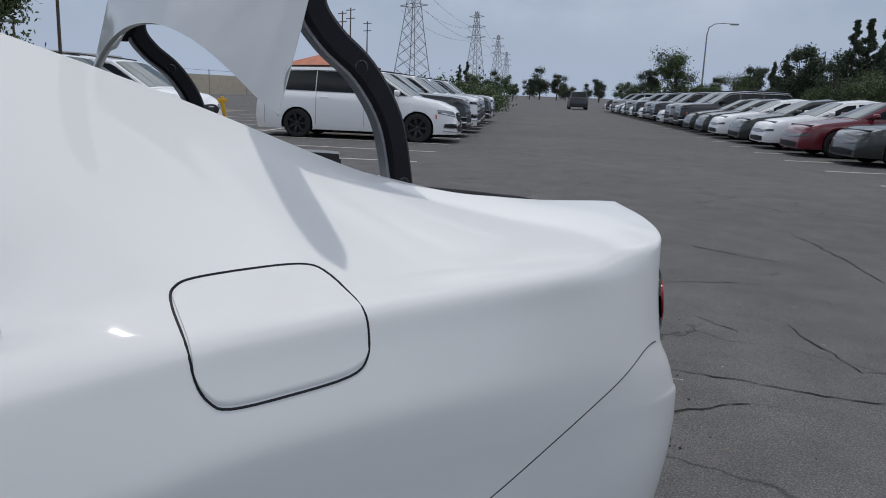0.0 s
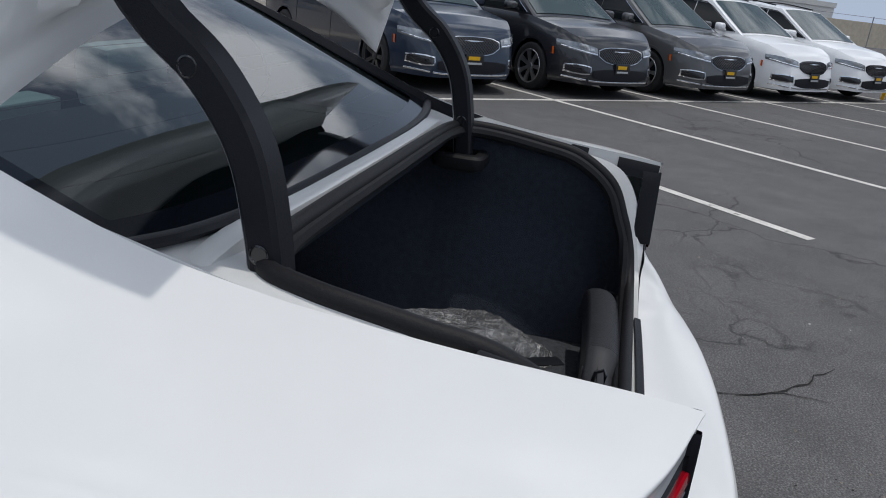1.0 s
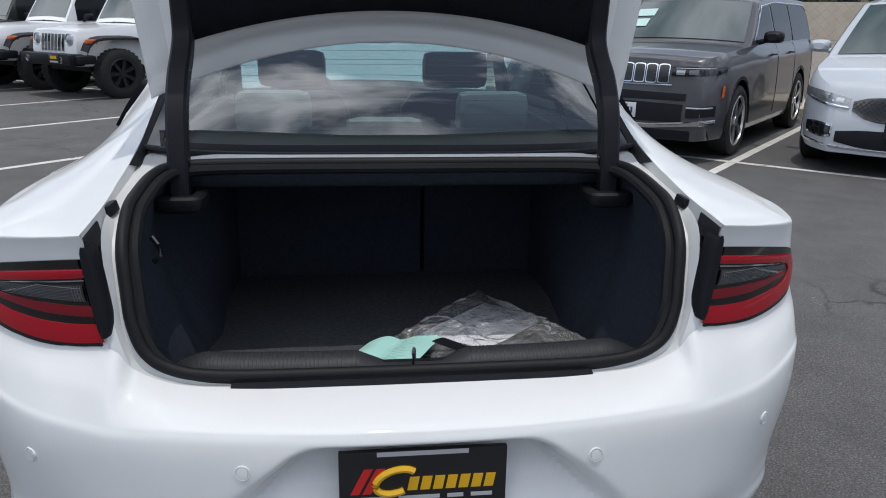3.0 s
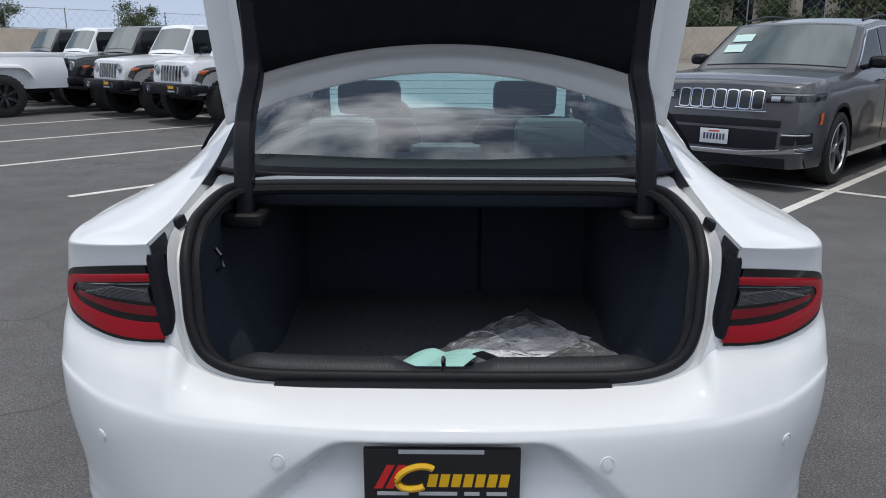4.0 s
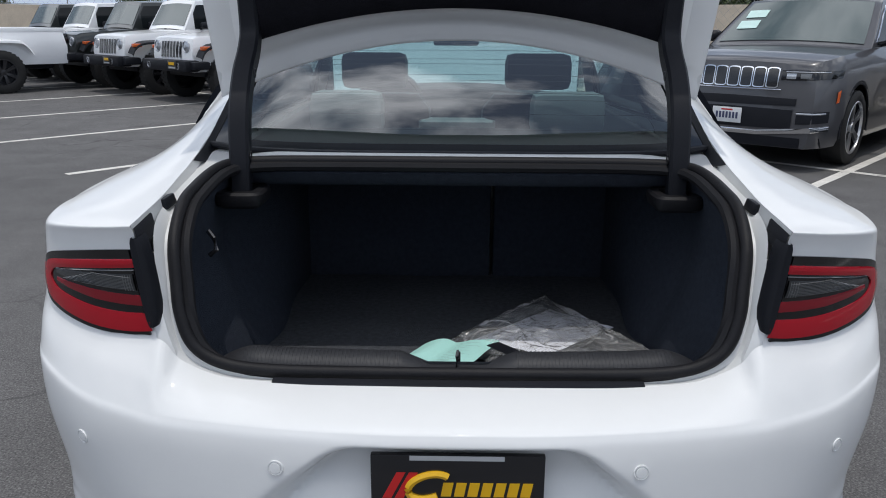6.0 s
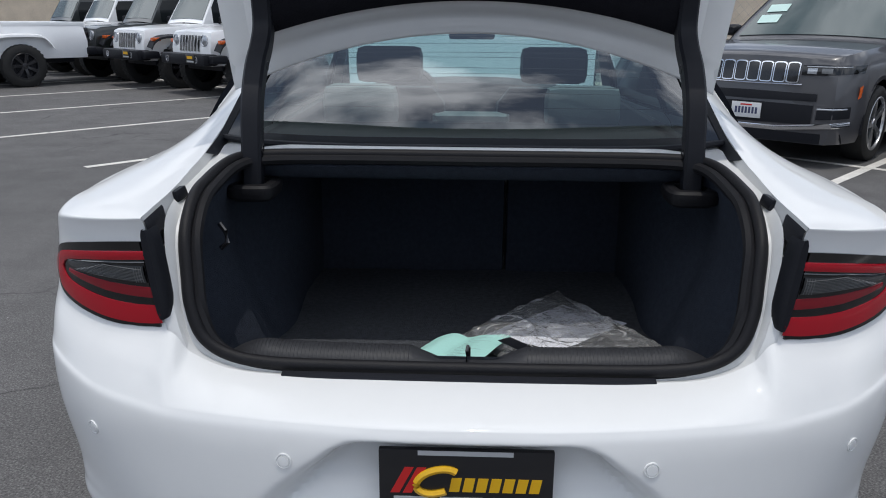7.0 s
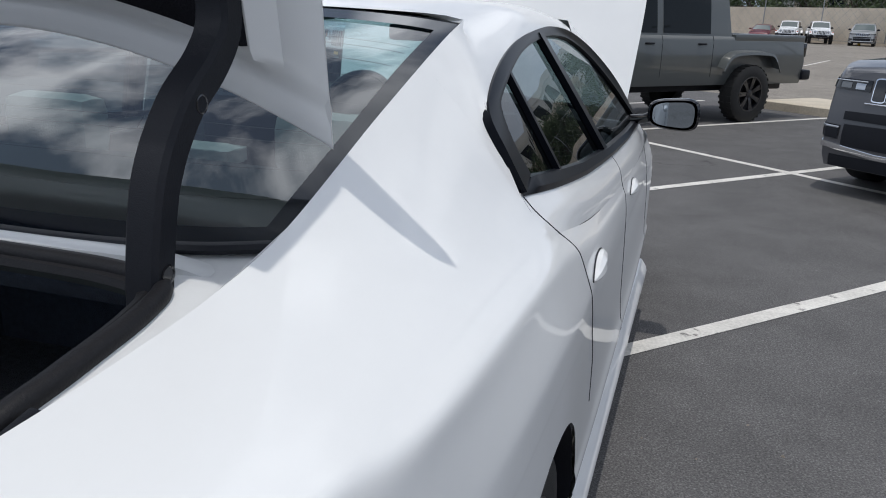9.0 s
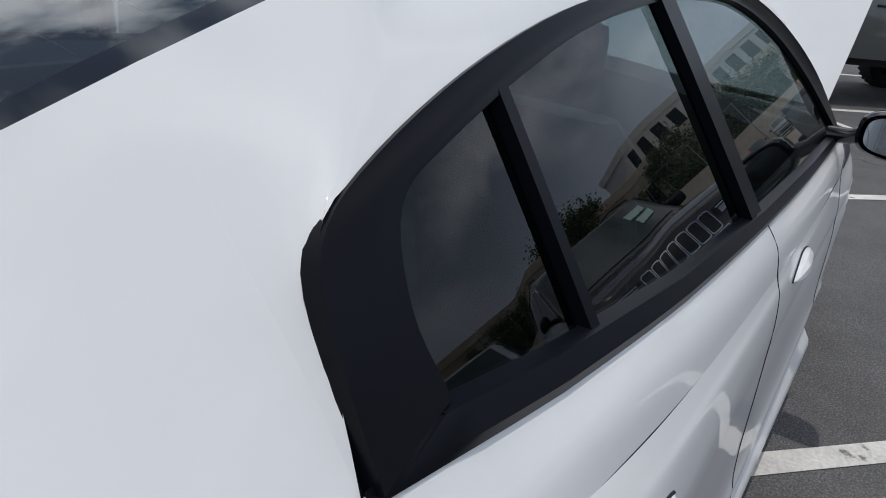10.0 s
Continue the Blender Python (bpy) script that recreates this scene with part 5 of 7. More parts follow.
rows = [[lining(-1 + 2 * i / 60, j / 24) for i in range(61)] for j in range(25)]
grid(bm, rows)
edge_r = rows[0]
grid(bm, [edge_r, [p + Vector((0, 0.02, 0)) for p in edge_r]])
for e in (0, -1):
    grid(bm, [[r[e] for r in rows], [r[e] + Vector((0, 0.02, 0)) for r in rows]])
weld(bm)
part("lid_lining", bm, M["liner"], lid, "black felt lid lining")
for s in (1, -1):
    bm = bmesh.new()
    path = dense([(0.658, 1.008), (0.663, 1.05), (0.672, 1.13), (0.695, 1.225), (0.745, 1.300), (0.805, 1.350), (0.838, 1.40), (0.832, 1.48), (0.815, 1.58)], 5)
    rows = []
    for k, (y, z) in enumerate(path):
        f = k / (len(path) - 1)
        a, b = path[max(k - 1, 0)], path[min(k + 1, len(path) - 1)]
        d = np.array((b[0] - a[0], b[1] - a[1]))
        d /= np.linalg.norm(d)
        nrm = np.array((d[1], -d[0]))
        w, h = 0.0215 + 0.003 * math.sin(f * 3), 0.0195 + 0.004 * f
        ring = []
        for cx, cn in ((-1, -0.7), (-0.75, -1), (0.75, -1), (1, -0.7), (1, 0.7), (0.75, 1), (-0.75, 1), (-1, 0.7)):
            ring.append((s * (0.520 + cx * w), y + nrm[0] * cn * h, z + nrm[1] * cn * h))
        rows.append(ring)
    vs = grid(bm, rows, close=True)
    bm.faces.new(vs[0])
    bm.faces.new(vs[-1])
    strip = []
    for k in range(len(rows)):
        r = rows[k]
        c0, c1 = Vector(r[5]), Vector(r[6])
        n0 = (Vector(r[5]) - Vector(r[2])).normalized()
        strip.append([c0.lerp(c1, g) + n0 * o for g, o in ((0.12, 0), (0.16, 0.004), (0.84, 0.004), (0.88, 0))])
    arm = part("hinge_arm", bm, M["black_trim"], car, "black plastic-covered gooseneck hinge")
    bm = bmesh.new()
    grid(bm, strip)
    part("hinge_strip", bm, M["hinge_steel"], arm, "grey painted steel edge")
    for hy, hz in ((0.672, 1.115), (0.757, 1.305)):
        for so_ in (1, -1):
            bm = bmesh.new()
            disc(bm, (s * 0.520 + so_ * 0.023, hy, hz), (so_, 0, 0), [(0.012, -0.002), (0.012, 0.002), (0.010, 0.0025), (0.009, 0.001), (0.002, 0.001)], 18)
            part("hinge_cap", bm, M["black_gloss"], arm)

# ---- wheels, liners, sill
for cy in (1.08, 4.13):
    for s in (1, -1):
        wheel(car, (s * 0.815, cy, 0.35), s, 0.35, 0.23, 0.245, 9)
        bm = bmesh.new()
        rows = []
        for x in (0.955, 0.60):
            rows.append([(s * (x if x < 0.7 else abs(on_side(cy + 0.385 * math.cos(a), max(0.21, 0.35 + 0.385 * math.sin(a)), 0, s).x) - 0.006), cy + 0.383 * math.cos(a), 0.35 + 0.383 * math.sin(a)) for a in np.linspace(-0.4, math.pi + 0.4, 30)])
        grid(bm, rows)
        bm.faces.new([bm.verts.new(p) for p in rows[1]])
        part("wheel_housing", bm, M["black_trim"], car)
bm = bmesh.new()
box(bm, (-0.80, 0.25, 0.16), (0.80, 0.66, 0.30), 0.02)
box(bm, (-0.80, 1.50, 0.14), (0.80, 3.70, 0.30), 0.02)
box(bm, (-0.6, 0.6, 0.18), (0.6, 4.8, 0.42), 0.02)
part("underbody", bm, M["black_trim"], car)
for s in (1, -1):
    bm = bmesh.new()
    rows = []
    for x, z in ((-0.07, 0.29), (-0.030, 0.280), (-0.006, 0.245), (0.0, 0.222), (-0.006, 0.19), (-0.10, 0.165)):
        rows.append([(s * (0.966 + 0.012 * (y - 1.5) + x), y, z) for y in np.linspace(1.47, 3.75, 14)])
    grid(bm, rows)
    part("sill", bm, M["white_paint"], car)

# ---- mirrors
for s in (1, -1):
    bm = bmesh.new()
    rows = []
    for y, k in ((3.345, 0.90), (3.355, 0.99), (3.38, 1.0), (3.44, 0.93), (3.48, 0.75), (3.50, 0.3)):
        ring = []
        for a in np.linspace(0, 2 * math.pi, 28, endpoint=False):
            c, d = math.cos(a), math.sin(a)
            cx, cz = math.copysign(abs(c) ** 0.55, c), math.copysign(abs(d) ** 0.6, d)
            ring.append((s * (1.040 + 0.107 * cx * k), y, 1.045 + (0.066 + 0.008 * cx) * cz * k))
        rows.append(ring)
    vs = grid(bm, rows, close=True)
    bm.faces.new(vs[-1])
    tube(bm, [(s * 0.86, 3.46, 1.0), (s * 0.92, 3.44, 1.01), (s * 0.97, 3.42, 1.03)], [0.030, 0.028, 0.035], 10, True, 0.8)
    mir = part("side_mirror", bm, M["black_gloss"], car, "black wing mirror")
    bm = bmesh.new()
    bm.faces.new([bm.verts.new((s * 1.040 + (p[0] - s * 1.040) * 0.88, 3.3435, 1.045 + (p[2] - 1.045) * 0.86)) for p in rows[0]])
    part("mirror_glass", bm, M["mirror"], mir, "mirror glass", smooth=False)

# ---- raised hood at the far end, windscreen
bm = bmesh.new()
hp = lambda u, v: Vector((u * (0.79 + 0.08 * v - 0.10 * v ** 4), 4.00 + 0.50 * v - 0.04 * math.sin(v * 3) - 0.03 * (1 - u * u), 0.98 + 1.0 * v + 0.02 * (1 - u * u)))
rows = [[hp(-1 + 2 * i / 24, j / 12) for i in range(25)] for j in range(13)]
grid(bm, rows)
thicken(bm, 0.03)
part("hood", bm, M["white_paint"], car, "raised white hood seen from inside")
bm = bmesh.new()
rows = [[(u * 0.60, 2.90, 1.44 - 0.04 * u * u), (u * 0.68, 3.2, 1.30 - 0.05 * u * u), (u * 0.78, 3.6, 1.09 - 0.07 * u * u), (u * 0.84, 3.95 - 0.2 * u * u, 0.96)] for u in np.linspace(-1, 1, 17)]
grid(bm, rows)
p = part("windscreen", facing(bm, (0, -1, -0.3)), M["glass_clear"], car, "clear windscreen", recalc=False)
p.visible_shadow = False
# front pillars
for s in (1, -1):
    bm = bmesh.new()
    a = [Vector((s * 0.60, 2.90, 1.415)), Vector((s * 0.68, 3.2, 1.265)), Vector((s * 0.78, 3.55, 1.04)), Vector((s * 0.84, 3.72, 0.955))]
    b = [Vector((s * p[0], p[1], p[2])) for p in (TRIM[8], TRIM[9], TRIM[10], TRIM[11])]
    grid(bm, [b, [0.5 * (p + q) + Vector((s * 0.01, 0, 0.02)) for p, q in zip(a, b)], a])
    part("front_pillar", bm, M["white_paint"], car)
# bonnet bay and front deck so the nose is closed
bm = bmesh.new()
box(bm, (-0.80, 3.78, 0.55), (0.80, 4.72, 0.80), 0.03)
part("engine_bay", bm, M["black_trim"], car, "dark engine bay")
bm = bmesh.new()
grid(bm, [[(0.80 * u, y, z0 + dz * (1 - abs(u) ** 2.6)) for u in np.linspace(-1, 1, 25)] for y, z0, dz in ((3.42, 0.70, 0.0), (3.40, 0.86, 0.10), (3.42, 0.93, 0.125), (3.52, 0.95, 0.135), (3.80, 0.93, 0.03))])
part("dashboard", bm, M["cabin"], car)
bm = bmesh.new()
for s in (1, -1):
    box(bm, (s * 0.83 - 0.02, 1.30, 0.35), (s * 0.83 + 0.02, 3.7, 0.98), 0.01)
box(bm, (-0.82, 1.42, 0.28), (0.82, 3.8, 0.36), 0.01)
part("cabin_lining", bm, M["cabin"], car)
bm = bmesh.new()
grid(bm, [[(-0.62, y, z - 0.02), (-0.3, y, z), (0.3, y, z), (0.62, y, z - 0.02)] for y, z in ((1.64, 1.405), (2.2, 1.44), (2.85, 1.415))])
part("headliner", bm, M["seat_grey"], car)
bm = bmesh.new()
grid(bm, [[(-0.62, y, z), (0, y, z + 0.01), (0.62, y, z)] for y, z in ((0.79, 1.075), (1.1, 1.08), (1.40, 1.085))])
part("parcel_shelf", bm, M["cabin"], car, "dark parcel shelf")


def seat(x, y, tall, mat, head):
    bm = bmesh.new()
    rows = []
    for z, w, d in ((0.52, 0.26, 0.10), (0.80, 0.27, 0.09), (1.02, 0.25, 0.07), (1.08, 0.20, 0.05)):
        zz = 0.5 + (z - 0.5) * tall
        ring = []
        for a in np.linspace(0, 2 * math.pi, 20, endpoint=False):
            c, d2 = math.cos(a), math.sin(a)
            ring.append((x + w * math.copysign(abs(c) ** 0.5, c), y - (zz - 0.5) * 0.28 + d * math.copysign(abs(d2) ** 0.5, d2), zz))
        rows.append(ring)
    vs = grid(bm, rows, close=True)
    bm.faces.new(vs[-1])
    st_ = part("seat", bm, mat, car)
    bm = bmesh.new()
    ztop = 0.5 + 0.58 * tall
    yy = y - (ztop - 0.5) * 0.28
    hw, hh = head
    box(bm, (x - hw, yy - 0.05, ztop + 0.02), (x + hw, yy + 0.05, ztop + 0.02 + hh), 0.04)
    part("headrest", bm, mat, st_, "padded headrest")


for x in (-0.37, 0.37):
    seat(x, 1.62, 0.925, M["seat_grey"], (0.125, 0.150))
seat(0.0, 1.64, 0.94, M["seat_grey"], (0.13, 0.05))
for x in (-0.37, 0.37):
    seat(x, 2.60, 1.06, M["seat_dark"], (0.15, 0.16))
bm = bmesh.new()
disc(bm, (-0.37, 3.28, 0.98), (0, -0.9, 0.4), [(0.185, -0.012), (0.195, 0.0), (0.185, 0.012), (0.17, 0.012), (0.165, 0.0), (0.17, -0.012), (0.185, -0.012)], 30)
part("steering_wheel", bm, M["black_trim"], car)
bm = bmesh.new()
box(bm, (-0.12, 3.02, 1.31), (0.12, 3.05, 1.375), 0.015)
part("rear_view_mirror", bm, M["black_trim"], car)

# ---------------------------------------------------------------- parked vehicles
SPEC = {
    # lengths along the vehicle from its nose; heights; half widths
    "van": dict(L=5.18, W=1.01, low=0.22, top=[(0, 0.72), (0.10, 0.86), (0.5, 0.99), (1.15, 1.10), (2.0, 1.12), (5.0, 1.16), (5.18, 1.12)],
                nose=0.66, cowl=1.10, roof_f=2.05, roof_r=4.75, tail=5.15, roof=[(2.05, 1.68), (3.0, 1.76), (4.75, 1.72)], axle=(0.97, 4.06), r=0.36, arch=0.42, lean=0.80),
    "suv": dict(L=5.20, W=0.98, low=0.24, top=[(0, 1.04), (0.06, 1.08), (0.4, 1.135), (1.45, 1.19), (3.0, 1.19), (5.1, 1.22), (5.2, 1.20)],
                nose=0.84, cowl=1.40, roof_f=2.15, roof_r=4.70, tail=5.15, roof=[(2.15, 1.70), (3.0, 1.78), (4.70, 1.76)], axle=(0.93, 4.02), r=0.39, arch=0.46, lean=0.80),
    "sedan": dict(L=5.04, W=0.95, low=0.20, top=[(0, 0.62), (0.08, 0.72), (0.5, 0.83), (1.35, 0.96), (2.5, 1.0), (4.2, 1.07), (4.95, 1.06), (5.04, 1.0)],
                  nose=0.80, cowl=1.30, roof_f=2.15, roof_r=3.45, tail=4.30, roof=[(2.15, 1.38), (2.8, 1.46), (3.45, 1.40)], axle=(0.92, 3.97), r=0.35, arch=0.39, lean=0.74),
    "jeep": dict(L=4.60, W=0.80, low=0.55, top=[(0, 1.12), (0.10, 1.16), (1.25, 1.24), (1.4, 1.24), (4.5, 1.24), (4.6, 1.22)],
                 nose=0.70, cowl=1.28, roof_f=1.62, roof_r=4.35, tail=4.55, roof=[(1.62, 1.82), (3.0, 1.85), (4.35, 1.84)], axle=(0.66, 3.67), r=0.42, arch=0.0, lean=0.88),
    "pickup": dict(L=5.50, W=0.80, low=0.55, top=[(0, 1.12), (0.10, 1.16), (1.25, 1.24), (1.4, 1.24), (5.4, 1.24), (5.5, 1.22)],
                   nose=0.70, cowl=1.28, roof_f=1.62, roof_r=3.72, tail=3.80, roof=[(1.62, 1.82), (3.0, 1.85), (3.72, 1.84)], axle=(0.66, 4.15), r=0.42, arch=0.0, lean=0.88),
}


def vehicle(kind, name, label, category, paint, m, rim="rim_black", group="", plate="dealer", roof_paint=None, detail=True, stickers=False):
    S = SPEC[kind]
    v = thing(name, label, category, group, m=m)
    L, W, low = S["L"], S["W"], S["low"]
    top = lambda s: float(np.interp(s, [p[0] for p in S["top"]], [p[1] for p in S["top"]]))
    boxy = kind in ("jeep", "pickup")

    def half(s):
        f, b = min(s / (0.80 if kind == "van" else 0.55), 1), min((L - s) / 0.5, 1)
        if boxy:
            f = b = 1
            return W * (0.86 + 0.14 * min(1, max(0, (s - 0.1) / 1.2)))
        return W * (S["nose"] + (1 - S["nose"]) * (1 - (1 - f) ** 2.4)) * (0.86 + 0.14 * (1 - (1 - b) ** 2.2))

    prof = ((0.0, 0.945), (0.12, 0.985), (0.35, 1.0), (0.62, 0.995), (0.80, 0.985), (0.92, 0.965), (1.0, 0.925)) if not boxy else \
        ((0.0, 0.97), (0.1, 0.99), (0.5, 1.0), (0.9, 0.99), (1.0, 0.955))
    ys = sorted(set([0, 0.02, 0.06, 0.12, 0.2, 0.3, 0.45] + [round(0.5 + 0.1 * k, 2) for k in range(int((L - 0.9) / 0.1))] + [L - 0.3, L - 0.2, L - 0.1, L - 0.04, L]))

    def bend(s, f):
        """Nose and tail lean back towards top and bottom."""
        k = 0.0
        if s < 0.5:
            k = (1 - s / 0.5) * (0.10 * abs(f - 0.35) ** 1.5 + (0.04 if not boxy else 0.0) * f)
        if s > L - 0.4:
            k = -(1 - (L - s) / 0.4) * (0.16 * abs(f - 0.35) ** 1.6)
        return -(s + k)

    bm = bmesh.new()
    for sd in (1, -1):
        rows = []
        for f, k in prof:
            rows.append([(sd * half(s) * k, bend(s, f), low + (top(s) - low) * f) for s in ys])
        grid(bm, rows)
        cr = [[(sd * half(s) * 0.925 * c if not boxy else sd * half(s) * 0.955 * c, bend(s, 1) + 0.035 * (1 - c * c) * max(0, 1 - s / 0.2) - 0.03 * (1 - c * c) * max(0, 1 - (L - s) / 0.2), top(s) + 0.035 * (1 - c * c) * (0.5 if boxy else 1)) for s in ys] for c in (1, 0.9, 0.6, 0.3, 0)]
        grid(bm, cr)
    for e in (0, -1):
        s = ys[e]
        rows = [[(half(s) * k * c, bend(s, f) + (0.035 if e == 0 else -0.03) * (1 - c * c), low + (top(s) - low) * f + 0.035 * (1 - c * c) * (0.5 if boxy else 1) * f ** 6) for c in (1, 0.9, 0.6, 0.3, 0, -0.3, -0.6, -0.9, -1)] for f, k in prof]
        grid(bm, rows)
    weld(bm, 0.002)
    if S["arch"]:
        for ax in S["axle"]:
            cut_arch(bm, -ax, S["r"], S["arch"])
    body = part("body", bm, M["car_paint"], v)
    body.color = (*paint, 1)
    # dark underside and wheel wells
    bm = bmesh.new()
    box(bm, (-W * 0.78, -L + 0.25, 0.24 if not boxy else 0.45), (W * 0.78, -0.25, 0.80), 0.03)
    part("chassis", bm, M["black_trim"], v)
    for ax in S["axle"]:
        for sd in (1, -1):
            wheel(v, (sd * (W - 0.12 if not boxy else W + 0.03), -ax, S["r"]), sd, S["r"], 0.24, S["r"] * (0.72 if not boxy else 0.62), 5 if kind == "suv" else 7, M[rim], True, 30 if boxy else 0)
            if boxy:
                bm = bmesh.new()
                a = [(-0.62, 0.80), (-0.52, 0.95), (-0.30, 1.03), (0.30, 1.03), (0.48, 0.97), (0.62, 0.78)]
                rows = []
                for x, dz in ((W * 0.93, 0.02), (W + 0.02, 0.01), (W + 0.14, -0.01), (W + 0.15, -0.05), (W + 0.13, -0.05)):
                    rows.append([(sd * x, -ax - p, z + dz) for p, z in dense(a, 3)])
                grid(bm, rows)
                fl = part("fender_flare", bm, M["car_paint"] if (kind == "pickup" and detail) or ax > 2 and paint[0] > 0.5 else M["black_trim"], v, "broad wheel-arch flare")
                fl.color = (*paint, 1)
            else:
                bm = bmesh.new()
                R_ = S["arch"]
                rows = []
                for x, rr in ((0.0, R_ - 0.012), (0.012, R_ - 0.010), (0.012, R_ + 0.03), (0.0, R_ + 0.032)):
                    rows.append([(sd * (half(ax + math.cos(t) * rr) * 0.985 + x), -ax - math.cos(t) * rr, S["r"] + math.sin(t) * rr) for t in np.linspace(-0.15, math.pi + 0.15, 26)])
                grid(bm, rows)
                part("arch_moulding", bm, M["black_trim"] if kind == "suv" else M["car_paint"], v).color = (*paint, 1)
    # greenhouse
    rz = lambda s: float(np.interp(s, [S["cowl"], *[p[0] for p in S["roof"]], S["tail"]], [top(S["cowl"]), *[p[1] for p in S["roof"]], top(S["tail"])]))
    rmax = max(p[1] for p in S["roof"])
    edge = 0.925 if not boxy else 0.95

    def wall(s, z, off=0.0):
        b = top(s)
        f = (z - b) / (rmax - b)
        return half(s) * edge * (1 - (1 - S["lean"]) * max(f, 0.0) ** 1.15) + off
    gs = sorted(set([S["cowl"], S["tail"], S["roof_f"], S["roof_r"]] + [S["cowl"] + (S["tail"] - S["cowl"]) * k / 30 for k in range(31)]))
    bm = bmesh.new()
    for sd in (1, -1):
        grid(bm, [[(sd * wall(s, top(s) - 0.01 + (rz(s) - top(s) + 0.01) * f), -s, top(s) - 0.01 + (rz(s) - top(s) + 0.01) * f) for s in gs] for f in (0, 0.25, 0.5, 0.75, 0.93, 1)])
        grid(bm, [[(sd * wall(s, rz(s)) * c, -s, rz(s) + 0.035 * (1 - c * c) - (0.012 if c == 1 else 0)) for s in gs] for c in (1, 0.96, 0.8, 0.5, 0.2, 0)])
    weld(bm, 0.002)
    cab = part("cab", bm, M["car_paint"], v)
    cab.color = (*(roof_paint or paint), 1)

    def top_pane(s0, s1, name_, lab):
        bm = bmesh.new()
        grid(bm, [[((wall(s, rz(s)) * 0.90) * c, -s, rz(s) + 0.035 * (1 - c * c * 0.81) + 0.012) for c in np.linspace(-1, 1, 13)] for s in np.linspace(s0, s1, 9)])
        thicken(bm, 0.004)
        return part(name_, bm, M["glass_screen"] if name_ == "windscreen" else M["glass_far"], v, lab)
    top_pane(S["cowl"] + 0.04, S["roof_f"] - 0.05, "windscreen", "dark reflecting windscreen")
    top_pane(S["roof_r"] + 0.02, S["tail"] - 0.02, "rear_window", "dark rear window")
    # side windows
    doors = {"van": ((1.30, 2.34), (2.36, 3.58), (3.60, 4.86)), "suv": ((1.62, 2.55), (2.63, 3.55), (3.62, 4.72)),
             "sedan": ((1.50, 2.40), (2.48, 3.62)), "jeep": ((1.52, 2.30), (2.40, 3.25), (3.36, 4.30)), "pickup": ((1.52, 2.30), (2.42, 3.35))}[kind]
    for sd in (1, -1):
        for s0, s1 in doors:
            bm = bmesh.new()
            rows = []
            for k in range(9):
                s = s0 + (s1 - s0) * k / 8
                zl = top(s) + 0.03
                zh = max(min(rz(s) - 0.075, rmax - 0.09), zl + 0.015)
                rows.append([(sd * wall(s, zl + (zh - zl) * f, 0.006), -s, zl + (zh - zl) * f) for f in (0, 0.33, 0.66, 1)])
            grid(bm, rows)
            thicken(bm, 0.004)
            part("side_window", bm, M["glass_far"], v, "dark tinted side window")
        bm = bmesh.new()
        mx, my, mz = wall(S["cowl"] + 0.35, top(S["cowl"] + 0.35)), -(S["cowl"] + 0.38), top(S["cowl"] + 0.3)
        rows = []
        for yy, k in ((-0.06, 0.85), (-0.05, 1), (0.03, 0.95), (0.07, 0.5)):
            rows.append([(sd * (mx + 0.15 + 0.11 * k * math.copysign(abs(math.cos(a)) ** 0.6, math.cos(a))), my + yy, mz + 0.10 + 0.07 * k * math.copysign(abs(math.sin(a)) ** 0.6, math.sin(a))) for a in np.linspace(0, 2 * math.pi, 16, endpoint=False)])
        vs = grid(bm, rows, close=True)
        bm.faces.new(vs[0])
        bm.faces.new(vs[-1])
        tube(bm, [(sd * (mx - 0.03), my, mz + 0.03), (sd * (mx + 0.10), my, mz + 0.07)], 0.03, 8)
        mr = part("side_mirror", bm, M["black_trim"] if boxy or kind == "suv" else M["car_paint"], v, "door mirror")
        mr.color = (*paint, 1)
        for s in [d[0] + (d[1] - d[0]) * 0.8 for d in doors[:2]]:
            bm = bmesh.new()
            z = top(s) - 0.11
            tube(bm, [(sd * half(s) * 0.97, -s + 0.08, z), (sd * (half(s) + 0.02), -s + 0.05, z), (sd * (half(s) + 0.02), -s - 0.06, z), (sd * half(s) * 0.97, -s - 0.09, z)], 0.013, 8)
            dh = part("door_handle", bm, M["black_trim"] if boxy else M["car_paint"], v)
            dh.color = (*paint, 1)
        if kind in ("van", "suv"):
            bm = bmesh.new()
            line = []
            for s in np.linspace(doors[0][0] - 0.05, doors[-1][1] + 0.04, 22):
                zl = top(s) + 0.03
                zh = max(min(rz(s) - 0.060, rmax - 0.075), zl)
                line.append((sd * wall(s, zh, 0.008), -s, zh))
            tube(bm, line, 0.009, 6)
            part("window_trim", bm, M["chrome" if sum(paint) < 1.9 else "black_gloss"], v, "thin line over the side windows")
            bm = bmesh.new()
            rr = [(sd * (wall(s, rz(s)) * 0.93), -s, rz(s) + 0.045 + 0.02 * math.sin((s - 2.2) / 2.4 * math.pi)) for s in np.linspace(2.25, 4.6, 12)]
            tube(bm, rr, 0.014, 8)
            part("roof_rail", bm, M["black_trim"], v)
        for s in [d[0] - 0.03 for d in doors[1:]] + [doors[-1][1] + 0.05]:
            bm = bmesh.new()
            z1 = top(s)
            tube(bm, [(sd * (half(s) * np.interp((z - low) / (z1 - low), [p[0] for p in prof], [p[1] for p in prof]) + 0.0005), -s, z) for z in np.linspace(low + 0.12, z1, 10)], 0.004, 5)
            part("door_seam", bm, M["black_trim"], v)
    # faces
    fx = lambda s, f: half(s) * float(np.interp(f, [p[0] for p in prof], [p[1] for p in prof]))

